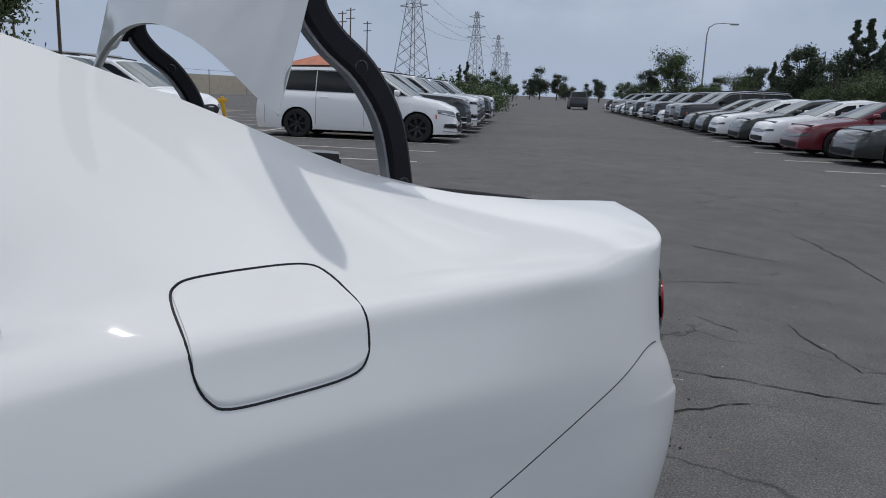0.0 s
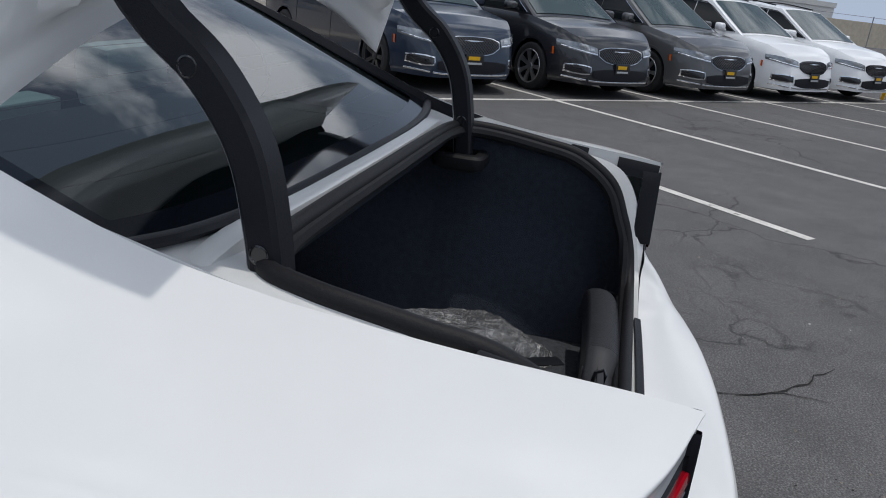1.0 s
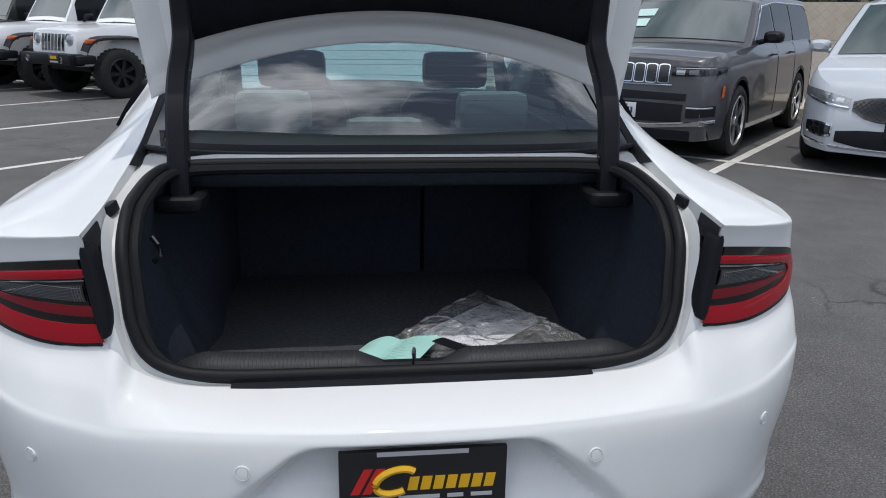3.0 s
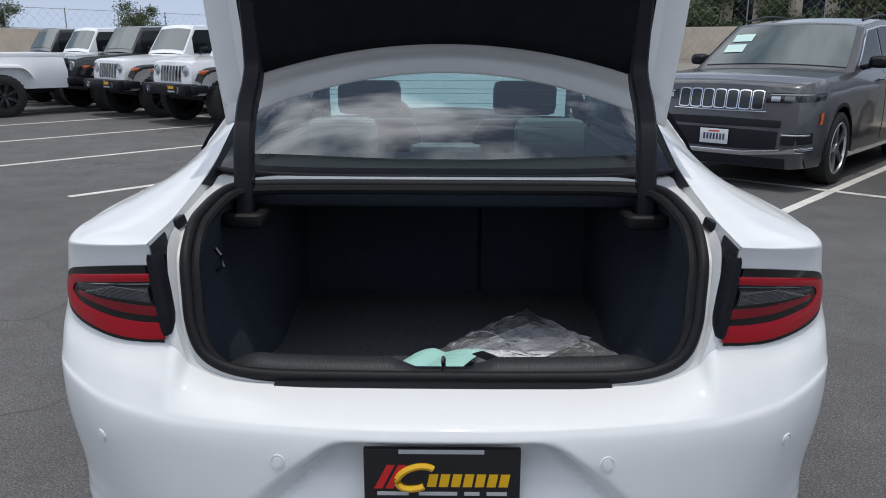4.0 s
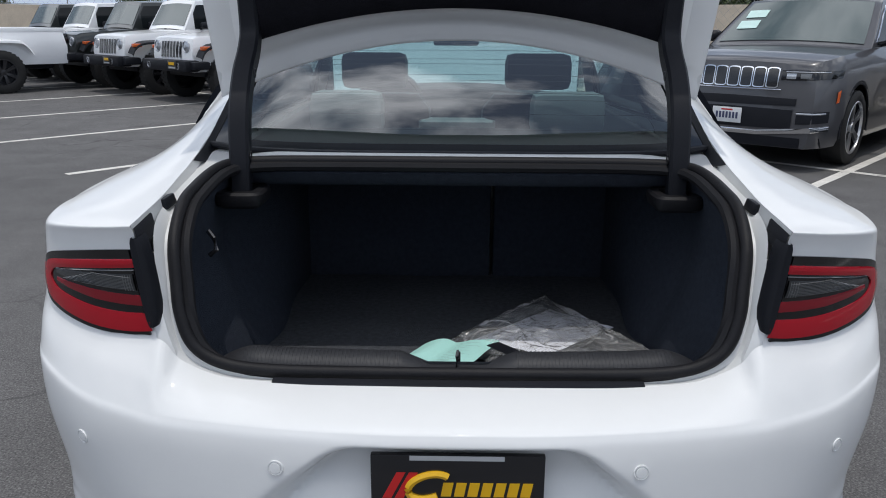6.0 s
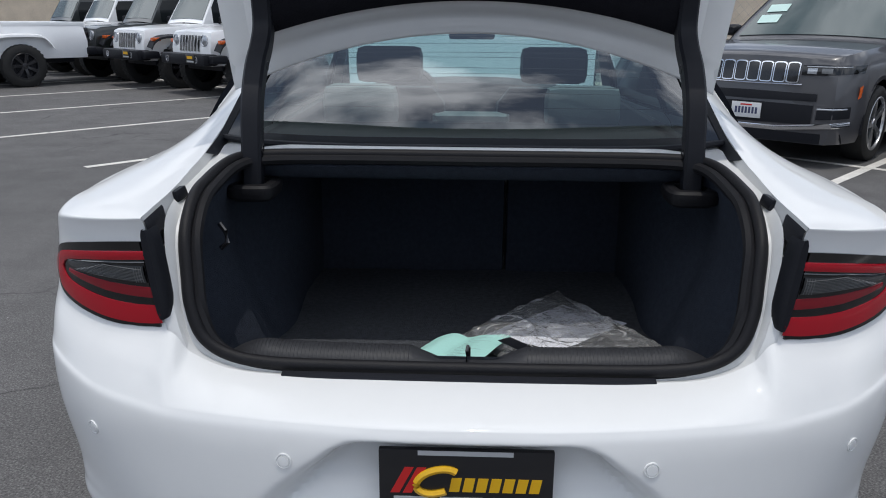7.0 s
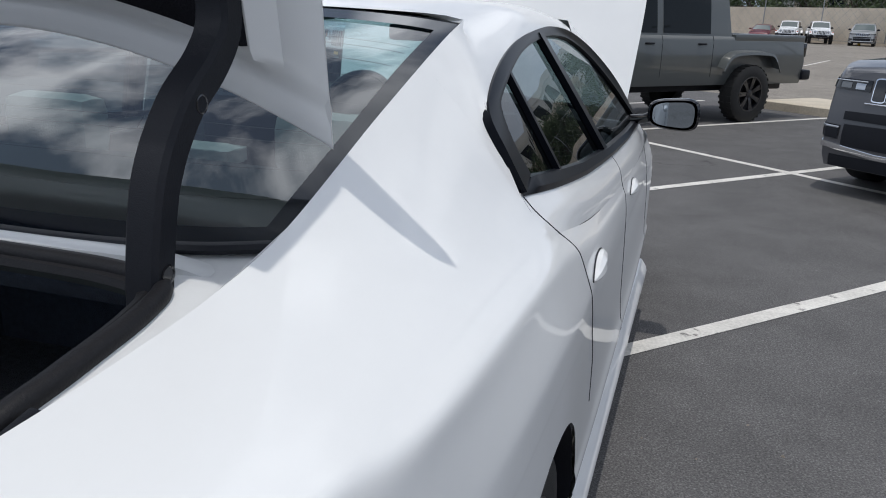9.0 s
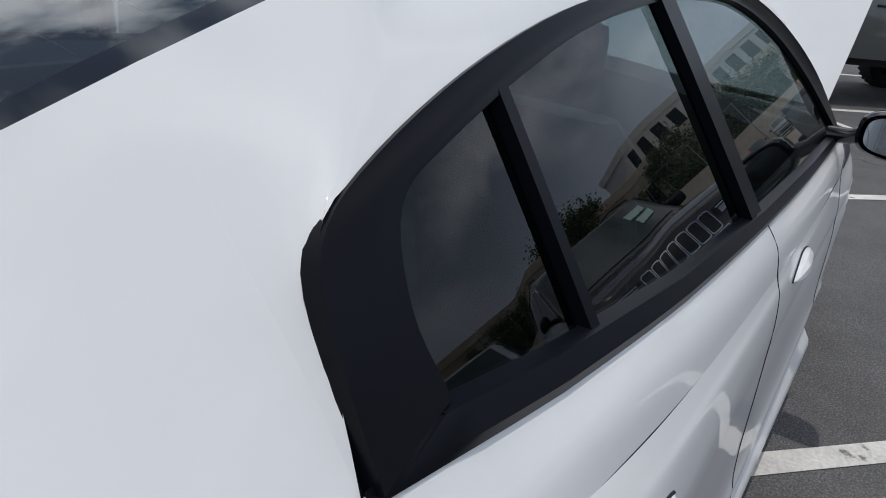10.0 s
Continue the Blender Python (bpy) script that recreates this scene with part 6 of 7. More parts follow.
    def face(x, z, off=0.004):
        """A place on the nose."""
        f = (z - low) / (top(0) - low)
        h = fx(0, min(max(f, 0), 1))
        if abs(x) <= h:
            c = x / h
            return Vector((x, bend(0, f) + 0.035 * (1 - c * c) + off, z))
        s = float(np.interp(abs(x), [fx(q, min(max(f, 0), 1)) for q in ys[:12]], ys[:12]))
        f = min(max((z - low) / (top(s) - low), 0), 1)
        s = float(np.interp(abs(x), [fx(q, f) for q in ys[:12]], ys[:12]))
        grow = (fx(s + 0.02, f) - fx(s, f)) / 0.02
        lean = math.hypot(1, grow)
        return Vector((x + math.copysign(off / lean, x), bend(s, f) + off * grow / lean, z))

    def panel(x0, x1, lo, hi, mat, nm, lab="", off=0.008, n=10, both=True):
        for sd in ((1, -1) if both else (1,)):
            bm = bmesh.new()
            rows = []
            for k, o in ((0, -0.012), (0, off), (0.5, off + 0.003), (1, off), (1, -0.012)):
                r = []
                for i in range(n + 1):
                    t = i / n
                    x = x0 + (x1 - x0) * t
                    a, b = np.interp(t, np.linspace(0, 1, len(lo)), lo), np.interp(t, np.linspace(0, 1, len(hi)), hi)
                    p = face(x, a + (b - a) * k, o)
                    p.x *= sd
                    r.append(p)
                rows.append(r)
            grid(bm, rows)
            q = part(nm, bm, mat, v, lab)
            q.color = (*paint, 1)
    if kind == "van":
        g_lo, g_hi = (0.640, 0.572, 0.545, 0.540, 0.540, 0.540, 0.545, 0.572, 0.640), (0.715, 0.752, 0.764, 0.768, 0.769, 0.768, 0.764, 0.752, 0.715)
        panel(-0.465, 0.465, [z - 0.007 for z in g_lo], [z + 0.007 for z in g_hi], M["chrome" if paint[0] < 0.3 else "black_gloss"], "grille_frame", "grille surround", 0.007, 24, False)
        panel(-0.455, 0.455, g_lo, g_hi, M["black_gloss"], "grille", "dark mesh grille", 0.012, 24, False)
        bm = bmesh.new()
        for way in (1, -1):
            for k in range(26):
                line = []
                for i_ in range(13):
                    x, z = -0.60 + 0.0475 * k + way * (i_ / 12 - 0.5) * 0.24, 0.54 + 0.23 * i_ / 12
                    t = (x + 0.455) / 0.91
                    if 0 <= t <= 1 and np.interp(t, np.linspace(0, 1, 9), g_lo) < z < np.interp(t, np.linspace(0, 1, 9), g_hi):
                        line.append(face(x, z, 0.017))
                if len(line) > 1:
                    tube(bm, line, 0.004, 4, False)
        tagged(part("grille_mesh", bm, M["grey_plastic"], v, smooth=False), kind="stuff")
        panel(-0.16, 0.16, (0.712, 0.704, 0.712), (0.722, 0.724, 0.722), M["chrome"], "grille_bar", "chrome wing bar", 0.022, 10, False)
        panel(0.49, 0.96, (0.645, 0.660, 0.690, 0.740), (0.748, 0.785, 0.812, 0.828), M["lamp_glass"], "headlamp", "swept clear headlamp", 0.009)
        panel(0.50, 0.93, (0.652, 0.668, 0.696, 0.742), (0.672, 0.688, 0.714, 0.758), M["chrome"], "daylight_strip", "bright chrome lamp strip", 0.014)
        panel(0.55, 0.65, (0.700, 0.712), (0.748, 0.758), M["headlamp"], "projector", "", 0.015, 5)
        panel(0.68, 0.77, (0.715, 0.730), (0.768, 0.778), M["lamp_rib"], "projector", "", 0.015, 5)
        panel(0.970, 0.978, (0.60, 0.61), (0.705, 0.71), M["amber"], "side_marker", "amber side marker", 0.010, 4)
        panel(-0.58, 0.58, (0.33, 0.285, 0.275, 0.275, 0.285, 0.33), (0.43, 0.455, 0.46, 0.46, 0.455, 0.43), M["black_trim"], "air_intake", "black lower intake", 0.008, 12, False)
        panel(0.62, 0.90, (0.375, 0.360, 0.365, 0.385), (0.485, 0.505, 0.508, 0.495), M["chrome"], "fog_surround", "chrome fog lamp surround", 0.007, 9)
        panel(0.634, 0.888, (0.392, 0.380, 0.384, 0.400), (0.472, 0.490, 0.494, 0.482), M["black_gloss"], "fog_lamp", "", 0.012, 9)
        panel(-0.90, 0.90, (0.30, 0.262, 0.258, 0.258, 0.262, 0.30), (0.325, 0.284, 0.278, 0.278, 0.284, 0.325), M["chrome"], "bumper_accent", "thin chrome line under the bumper", 0.012, 18, False)
    elif kind == "suv":
        for k in range(7):
            x = -0.46 + k * 0.132
            panel(x, x + 0.122, (0.832, 0.822, 0.82, 0.82, 0.82, 0.82, 0.822, 0.832), (1.008, 1.018, 1.021, 1.022, 1.022, 1.021, 1.018, 1.008), M["chrome"], "grille_frame", "chrome grille slot frame", 0.010, 14, False)
            panel(x + 0.011, x + 0.111, (0.841, 0.832, 0.831, 0.831, 0.831, 0.831, 0.832, 0.841), (0.999, 1.008, 1.011, 1.011, 1.011, 1.011, 1.008, 0.999), M["black_gloss"], "grille_slot", "black mesh slot", 0.016, 14, False)
        panel(-0.50, 0.50, (0.800, 0.796, 0.800), (0.812, 0.808, 0.812), M["chrome"], "grille_lip", "thin chrome lip under the grille", 0.012, 10, False)
        panel(0.48, 0.95, (0.90, 0.905, 0.925), (0.995, 1.0, 1.0), M["lamp_black"], "headlamp", "slim dark headlamp", 0.010)
        panel(0.53, 0.62, (0.915, 0.915), (0.965, 0.968), M["headlamp"], "projector", "", 0.014, 4)
        panel(0.66, 0.76, (0.92, 0.922), (0.968, 0.972), M["lamp_rib"], "projector", "", 0.014, 4)
        panel(0.52, 0.88, (0.975, 0.980), (0.986, 0.991), M["headlamp"], "daylight_strip", "", 0.015)
        panel(-0.66, 0.66, (0.655, 0.645, 0.655), (0.725, 0.735, 0.725), M["black_trim"], "upper_intake", "black upper intake slot", 0.008, 12, False)
        panel(-0.64, 0.64, (0.43, 0.42, 0.43), (0.615, 0.625, 0.615), M["black_trim"], "air_intake", "black mesh lower intake", 0.008, 12, False)
        panel(-0.92, 0.92, (0.415, 0.352, 0.352, 0.415), (0.465, 0.398, 0.398, 0.465), M["chrome"], "bumper_chrome", "chrome lower bumper bar", 0.016, 18, False)
        panel(-0.88, 0.88, (0.245, 0.245), (0.345, 0.345), M["black_trim"], "bumper_apron", "black lower bumper", 0.006, 12, False)
        panel(0.68, 0.92, (0.48, 0.50), (0.60, 0.61), M["black_trim"], "fog_recess", "black fog lamp recess", 0.009, 6)
        panel(0.68, 0.90, (0.575, 0.58), (0.592, 0.597), M["headlamp"], "fog_lamp", "", 0.013, 6)
        panel(0.944, 0.956, (0.68, 0.70), (0.79, 0.81), M["amber"], "side_marker", "amber side marker", 0.010, 4)
    elif kind == "sedan":
        panel(-0.55, 0.55, (0.49, 0.47, 0.49), (0.555, 0.575, 0.555), M["black_gloss"], "grille", "dark narrow grille", 0.010, 12, False)
        panel(0.55, 0.88, (0.50, 0.53), (0.57, 0.59), M["lamp_clear"], "headlamp", "slim dark headlamp", 0.010)
        panel(-0.60, 0.60, (0.24, 0.23, 0.24), (0.36, 0.38, 0.36), M["black_trim"], "air_intake", "black lower intake", 0.008, 12, False)
    else:
        for k in range(7):
            x = -0.37 + k * 0.107
            panel(x, x + 0.062, (0.80, 0.80), (1.075, 1.075), M["black_gloss"], "grille_slot", "upright black grille slot", 0.012, 3, False)
        for sd in (1, -1):
            bm = bmesh.new()
            c = face(sd * 0.50, 0.985, 0.0)
            disc(bm, c, (0, 1, 0), [(0.105, -0.02), (0.105, 0.018), (0.095, 0.022), (0.088, 0.010), (0.04, 0.022), (0.002, 0.026)], 24)
            part("headlamp", bm, M["headlamp"], v, "round headlamp")
            bm = bmesh.new()
            box(bm, (sd * 0.86 - 0.07, -0.26, 0.93), (sd * 0.86 + 0.07, -0.10, 1.0), 0.02)
            part("turn_lamp", bm, M["amber"], v, "amber turn lamp")
        bm = bmesh.new()
        box(bm, (-0.78, -0.10, 0.56), (0.78, 0.20, 0.76), 0.05)
        box(bm, (-0.92, -0.22, 0.60), (-0.70, 0.10, 0.74), 0.04)
        box(bm, (0.70, -0.22, 0.60), (0.92, 0.10, 0.74), 0.04)
        part("front_bumper", bm, M["black_trim"], v, "black steel-look bumper")
        for sd in (1, -1):
            bm = bmesh.new()
            disc(bm, (sd * 0.52, 0.195, 0.66), (0, 1, 0), [(0.06, 0), (0.06, 0.012), (0.045, 0.012), (0.04, 0.004), (0.002, 0.006)], 18)
            part("fog_lamp", bm, M["headlamp"], v)
        bm = bmesh.new()
        for k in range(7):
            s = 0.55 + k * 0.085
            x = half(s) * 0.99
            box(bm, (x - 0.004, -s - 0.028, 1.135), (x + 0.006, -s + 0.028, 1.185))
        part("hood_marking", bm, M["black_trim"], v, "row of black marks on the hood side", smooth=False)
        if kind == "pickup":
            # open load bed
            bm = bmesh.new()
            for sd in (1, -1):
                box(bm, (sd * 0.74 - 0.05, -5.46, 1.18), (sd * 0.74 + 0.05, -3.86, 1.275), 0.015)
            box(bm, (-0.76, -5.50, 0.70), (0.76, -5.44, 1.27), 0.015)
            bd = part("bed_rail", bm, M["car_paint"], v)
            bd.color = (*paint, 1)
            bm = bmesh.new()
            box(bm, (-0.84, -5.66, 0.60), (0.84, -5.46, 0.76), 0.04)
            part("rear_bumper", bm, M["black_trim"], v)
            for sd in (1, -1):
                bm = bmesh.new()
                box(bm, (sd * 0.72 - 0.07, -5.535, 0.95), (sd * 0.72 + 0.10, -5.44, 1.16), 0.015)
                part("tail_lamp", bm, M["lamp_black"], v, "dark tail lamp")
    if plate:
        zc = {"van": 0.475, "suv": 0.53, "sedan": 0.42, "jeep": 0.80, "pickup": 0.80}[kind]
        xo = -0.35 if boxy else 0.0
        if boxy:
            zc, yo = 0.68, 0.205
        else:
            yo = face(0, zc).y + 0.012
        bm = bmesh.new()
        box(bm, (xo - 0.153, yo, zc - 0.077), (xo + 0.153, yo + 0.012, zc + 0.077), 0.003)
        pl = part("number_plate", bm, M["plate_white" if plate == "white" else "plate_black"], v, "white number plate" if plate == "white" else "black dealer plate with a yellow mark")
        bm = bmesh.new()
        if plate == "white":
            for k in range(7):
                box(bm, (xo - 0.118 + k * 0.035, yo + 0.012, zc - 0.035), (xo - 0.096 + k * 0.035, yo + 0.014, zc + 0.030))
            part("print", bm, M["bar_blue"], pl, smooth=False)
            bm = bmesh.new()
            box(bm, (xo - 0.06, yo + 0.012, zc + 0.045), (xo + 0.06, yo + 0.014, zc + 0.06))
            part("print", bm, M["bar_red"], pl, smooth=False)
        else:
            box(bm, (xo - 0.085, yo + 0.012, zc - 0.005), (xo + 0.11, yo + 0.014, zc + 0.045))
            part("print", bm, M["yellow"], pl, smooth=False)
            bm = bmesh.new()
            box(bm, (xo - 0.12, yo + 0.012, zc - 0.062), (xo + 0.12, yo + 0.014, zc - 0.035))
            part("print", bm, M["bar_grey"], pl, smooth=False)
    if stickers:
        for sx, k0, k1 in ((0.42, 0.55, 0.72), (0.45, 0.30, 0.48)):
            bm = bmesh.new()
            s0, s1 = S["cowl"] + (S["roof_f"] - S["cowl"]) * k0, S["cowl"] + (S["roof_f"] - S["cowl"]) * k1
            grid(bm, [[(x, -s, rz(s) + 0.035 * (1 - (x / wall(s, rz(s))) ** 2 * 0.81) + 0.020) for x in (sx, sx + 0.12, sx + 0.24)] for s in (s0, s1)])
            part("windscreen_sheet", bm, M["paper_pale"], v, "pale green sheet behind the windscreen", smooth=False)
    return v


def park(a, b, facing=-1, turn=0.0):
    """The nose at (a, b) in the lot; facing -1 looks to the aisle from the far side, +1 from the near side."""
    p = lot(a, b)
    return pose(p.x, p.y, 0, 0, 0, (138 if facing < 0 else -42) + turn)


GREY, WHITE, SILVER, BLUE, BLACK, RED = (0.068, 0.068, 0.074), (0.84, 0.85, 0.86), (0.50, 0.53, 0.57), (0.009, 0.020, 0.042), (0.020, 0.022, 0.026), (0.13, 0.008, 0.018)
g_ = "parked cars"
vehicle("suv", "suv", "dark grey three-row SUV with chrome seven-slot grille", "car", GREY, park(-2.55, 7.12), "rim_silver", g_, "white", stickers=True)
vehicle("van", "minivan", "silver minivan with black mesh grille", "car", SILVER, park(0.08, 7.55), "rim_silver", g_)
vehicle("van", "minivan", "dark blue minivan with black wheels", "car", BLUE, park(5.35, 7.95), "rim_black", g_)
vehicle("van", "minivan", "near-black minivan with silver wheels", "car", (0.014, 0.015, 0.019), park(7.9, 7.6), "rim_silver", g_)
vehicle("van", "minivan", "charcoal grey minivan with silver wheels", "car", (0.075, 0.076, 0.078), park(10.45, 7.5), "rim_silver", g_)
vw = vehicle("van", "minivan", "white minivan with black wheels", "car", WHITE, park(13.05, 7.5), "rim_black", g_)
copy_thing(vw, park(15.65, 7.6))
copy_thing(vw, park(18.0, 1.9))
vehicle("pickup", "pickup_truck", "grey four-door pickup with black wheels", "truck", (0.085, 0.092, 0.090), park(-7.85, 6.4), "rim_black", g_, "", detail=True)
wp = vehicle("pickup", "pickup_truck", "white four-door pickup with an open bed", "truck", WHITE, park(-17.2, 0.55), "rim_black", g_, "", detail=True)
jw = vehicle("jeep", "off_roader", "white boxy off-roader with black grille slots", "car", WHITE, park(-12.6, 6.35), "rim_black", g_)
copy_thing(jw, park(-14.95, 6.25))
jb = vehicle("jeep", "off_roader", "black boxy off-roader with a soft top", "car", (0.02, 0.024, 0.024), park(-17.3, 6.3), "rim_black", g_)
copy_thing(jw, park(-19.6, 6.3))
copy_thing(jb, park(-21.9, 6.3))
sd_s = vehicle("suv", "suv", "black SUV parked in a row of cars", "car", BLACK, park(20.7, 1.9), "rim_black", g_, "")
sw_s = vehicle("suv", "suv", "white SUV parked in a row of cars", "car", WHITE, park(23.4, 1.8), "rim_black", g_, "")
copy_thing(sd_s, park(26.0, 1.9))
copy_thing(sw_s, park(28.6, 2.0))
copy_thing(sd_s, park(31.2, 1.9))
copy_thing(sw_s, park(33.8, 1.9))
# across the aisle
red = vehicle("sedan", "parked_sedan", "dark red four-door sedan parked across the aisle", "car", RED, park(19.1, -6.65, 1), "rim_black", g_, "")
sw = vehicle("sedan", "parked_sedan", "white four-door sedan with a dark grille", "car", WHITE, park(21.75, -6.55, 1), "rim_black", g_, "")
sb = vehicle("sedan", "parked_sedan", "black four-door sedan parked across the aisle", "car", (0.022, 0.026, 0.024), park(24.35, -6.5, 1), "rim_black", g_, "")
sg = vehicle("suv", "suv", "silver-grey SUV parked across the aisle", "car", (0.30, 0.31, 0.32), park(45.5, -6.4, 1), "rim_silver", g_, "")
copy_thing(sb, park(16.45, -7.0, 1))
for a, ob in ((26.95, sw), (29.5, sb), (32.1, sb), (34.7, sd_s), (37.3, sg), (39.9, sw), (42.5, sd_s), (48.1, sw), (50.7, sd_s), (53.3, sw), (55.9, sg), (58.5, sw), (61.1, sb), (63.7, sw), (66.3, sg), (68.9, sw), (71.5, sd_s), (74.1, sw)):
    copy_thing(ob, park(a, -6.4, 1))
p_ = lot(83.7, -4.2)
copy_thing(sd_s, pose(p_.x, p_.y, 0, 0, 0, 48 + 180))
# beyond the kerb, before the far wall
for a, b, ob, t in ((-47.5, 62, red, 0), (-44.6, 62, wp, 0), (-41.2, 62, wp, 10), (-37.6, 62, sg, 0), (-34.4, 62, sb, 0), (-31.4, 62, sb, 0), (-19.5, 62, sg, 0), (-4, 62, sb, 0), (0, 62, sw, 0)):
    copy_thing(ob, park(a, b, -1, t + 30))
for a, b, ob in ((-34, 16, sw), (-36.6, 15, sg), (-39, 16, sw), (-42, 15, sb), (-45, 16, sw)):
    copy_thing(ob, park(a, b, -1, 0))

# ---------------------------------------------------------------- loose papers and plastic bag in the trunk
def sheet(name, corners, lift, mat, label, category, seed, n=10, curl=0.02, fold=0.0):
    a, b, c, d = [Vector((x, y, FLOOR)) for x, y in corners]
    bm = bmesh.new()
    rows = []
    for j in range(n + 1):
        r = []
        for i in range(n + 1):
            u, v = i / n, j / n
            p = (a * (1 - u) + b * u) * (1 - v) + (d * (1 - u) + c * u) * v
            z = np.interp(u + v * 0.3, [0, 1.3], lift) if len(lift) == 2 else lift[0] * (1 - u) * (1 - v) + lift[1] * u * (1 - v) + lift[2] * u * v + lift[3] * (1 - u) * v
            if fold:
                z += fold * math.sin(min(u / 0.42, 1) * math.pi) ** 1.0 * (0.6 + 0.4 * v) + 0.5 * fold * math.sin(max(0, u - 0.42) / 0.58 * math.pi)
            z += curl * math.sin(u * 3.1) * math.sin(v * 2.2 + seed) * 0.5 + 0.003 * noise.noise((u * 5, v * 5, seed))
            r.append(p + Vector((0, 0, z)))
        rows.append(r)
    grid(bm, rows)
    thicken(bm, 0.0006)
    return tagged(part(name, bm, mat), label, category), rows


mint, rows = sheet("mint_paper", ((-0.208, 0.462), (-0.022, 0.444), (0.112, 0.690), (-0.080, 0.690)), (0.034, 0.042, 0.040, 0.030), M["paper_mint"], "mint green printed sheet lying on the trunk floor", "paper", 1, 24, 0.003, 0.012)


def print_lines(parent, rows, spans, mat):
    n = len(rows) - 1
    for u0, u1, v, w in spans:
        bm = bmesh.new()
        pts = []
        for k in range(7):
            u = u0 + (u1 - u0) * k / 6
            i, j = min(int(u * n), n - 1), min(int(v * n), n - 1)
            fu, fv = u * n - i, v * n - j
            q = (rows[j][i] * (1 - fu) + rows[j][i + 1] * fu) * (1 - fv) + (rows[j + 1][i] * (1 - fu) + rows[j + 1][i + 1] * fu) * fv
            pts.append(q + Vector((0, 0, 0.0009)))
        tube(bm, pts, w * 0.42, 4, True, 0.3)
        part("print", bm, mat, parent, smooth=False)


print_lines(mint, rows, [(0.52, 0.66 + 0.24 * ((k * 7) % 5) / 5, 0.10 + 0.042 * k, 0.0008) for k in range(20)] + [(0.08, 0.20, 0.10, 0.0012), (0.26, 0.40, 0.085, 0.0014), (0.26, 0.40, 0.11, 0.0014)], M["ink"])
white, rows = sheet("white_paper", ((0.048, 0.755), (0.222, 0.645), (0.438, 0.846), (0.278, 0.988)), (0.016, 0.018, 0.018, 0.016), M["paper"], "white sheet of paper in a clear plastic sleeve", "paper", 2, 12, 0.008)
print_lines(white, rows, [(0.62, 0.92, 0.80, 0.0018), (0.70, 0.92, 0.85, 0.0018), (0.78, 0.92, 0.75, 0.0016)], M["ink"])


def plastic(name, outline, height, label, seed, n=90, along=(1.0, 0.4), mat="film", low=0.012):
    """A crumpled clear film over a four-sided patch of the floor, with long folds and a ragged hem."""
    a, b, c, d = [Vector((x, y, FLOOR)) for x, y in outline]
    bm = bmesh.new()
    rows = []
    ridge = lambda q: 1 - 2 * abs(noise.noise(q))
    for j in range(n + 1):
        r = []
        for i in range(n + 1):
            u, v = i / n, j / n
            e = min(u, 1 - u, v, 1 - v)
            p = (a * (1 - u) + b * u) * (1 - v) + (d * (1 - u) + c * u) * v
            w = Vector((noise.noise((u * 3, v * 3, seed)), noise.noise((u * 3, v * 3, seed + 5)), 0)) * 0.6
            q = Vector((u * 3.0 * along[0] + v * 2, v * 9 * along[1] - u * 2, seed)) + w
            z = height * min(1, e * 5) * (0.35 + 0.65 * ridge(q * 0.5)) + 0.011 * max(0, ridge(q * 1.4)) ** 2 + 0.0022 * max(0, ridge(q * 3.6)) ** 2
            rag = 0.012 * (1 if e < 0.02 else 0.3)
            r.append(p + Vector((rag * noise.noise((u * 9, v * 9, seed + 2)), rag * noise.noise((u * 9, v * 9, seed + 3)), 0.003 + low * min(1, e * 9) + max(z, 0))))
        rows.append(r)
    grid(bm, rows)
    ob = tagged(new(name), label, "plastic bag")
    part("film", facing(bm, (0, 0, 1)), M[mat], ob, recalc=False).visible_shadow = False
    # rolled hem along two edges
    for nm, line in (("hem", rows[0]), ("hem", rows[-1])):
        bm = bmesh.new()
        tube(bm, [p_ + Vector((0, 0, 0.002)) for p_ in line], 0.0016, 5, True)
        part(nm, bm, M[mat], ob).visible_shadow = False
    return ob


plastic("plastic_sleeve", ((-0.03, 0.738), (0.385, 0.345), (0.555, 0.52), (0.262, 1.08)), 0.022, "large clear crumpled plastic cover on the trunk floor", 3, low=0.042)
plastic("plastic_bag", ((-0.02, 0.43), (0.19, 0.345), (0.29, 0.44), (0.10, 0.69)), 0.030, "small clear crinkled plastic bag behind the trunk sill", 8, 50, (2.0, 0.7))
plastic("bubble_bag", ((-0.215, 0.450), (-0.13, 0.335), (0.05, 0.335), (0.02, 0.462)), 0.050, "small whitish crumpled bubble wrap bag by the trunk sill", 12, 60, (2.6, 1.1), "bubble_film", 0.02)
bm = bmesh.new()
rows = []
for k in range(15):
    c = np.array(curve([(0.090, 0.612, 0.020), (0.125, 0.548, 0.030), (0.165, 0.488, 0.034), (0.212, 0.420, 0.032), (0.265, 0.348, 0.026)], 15)[k]) + np.array((0, 0, FLOOR + 0.046))
    rows.append([Vector(c) + Vector((0.0155 * g, 0.0105 * g, 0.002 * (1 - abs(g)))) for g in (-1, -0.5, 0.5, 1)])
grid(bm, rows)
thicken(bm, 0.002)
tagged(part("strap", bm, M["black_trim"]), "flat black strap lying on the plastic cover", "strap")
bm = bmesh.new()
slab(bm, [(0.040, 0.461, FLOOR + 0.072), (0.050, 0.416, FLOOR + 0.070), (0.085, 0.431, FLOOR + 0.070), (0.074, 0.482, FLOOR + 0.073)], (0, 0, 0.001))
tg = tagged(part("tag", bm, M["plate_white"], smooth=False), "small white printed tag on the plastic", "tag")
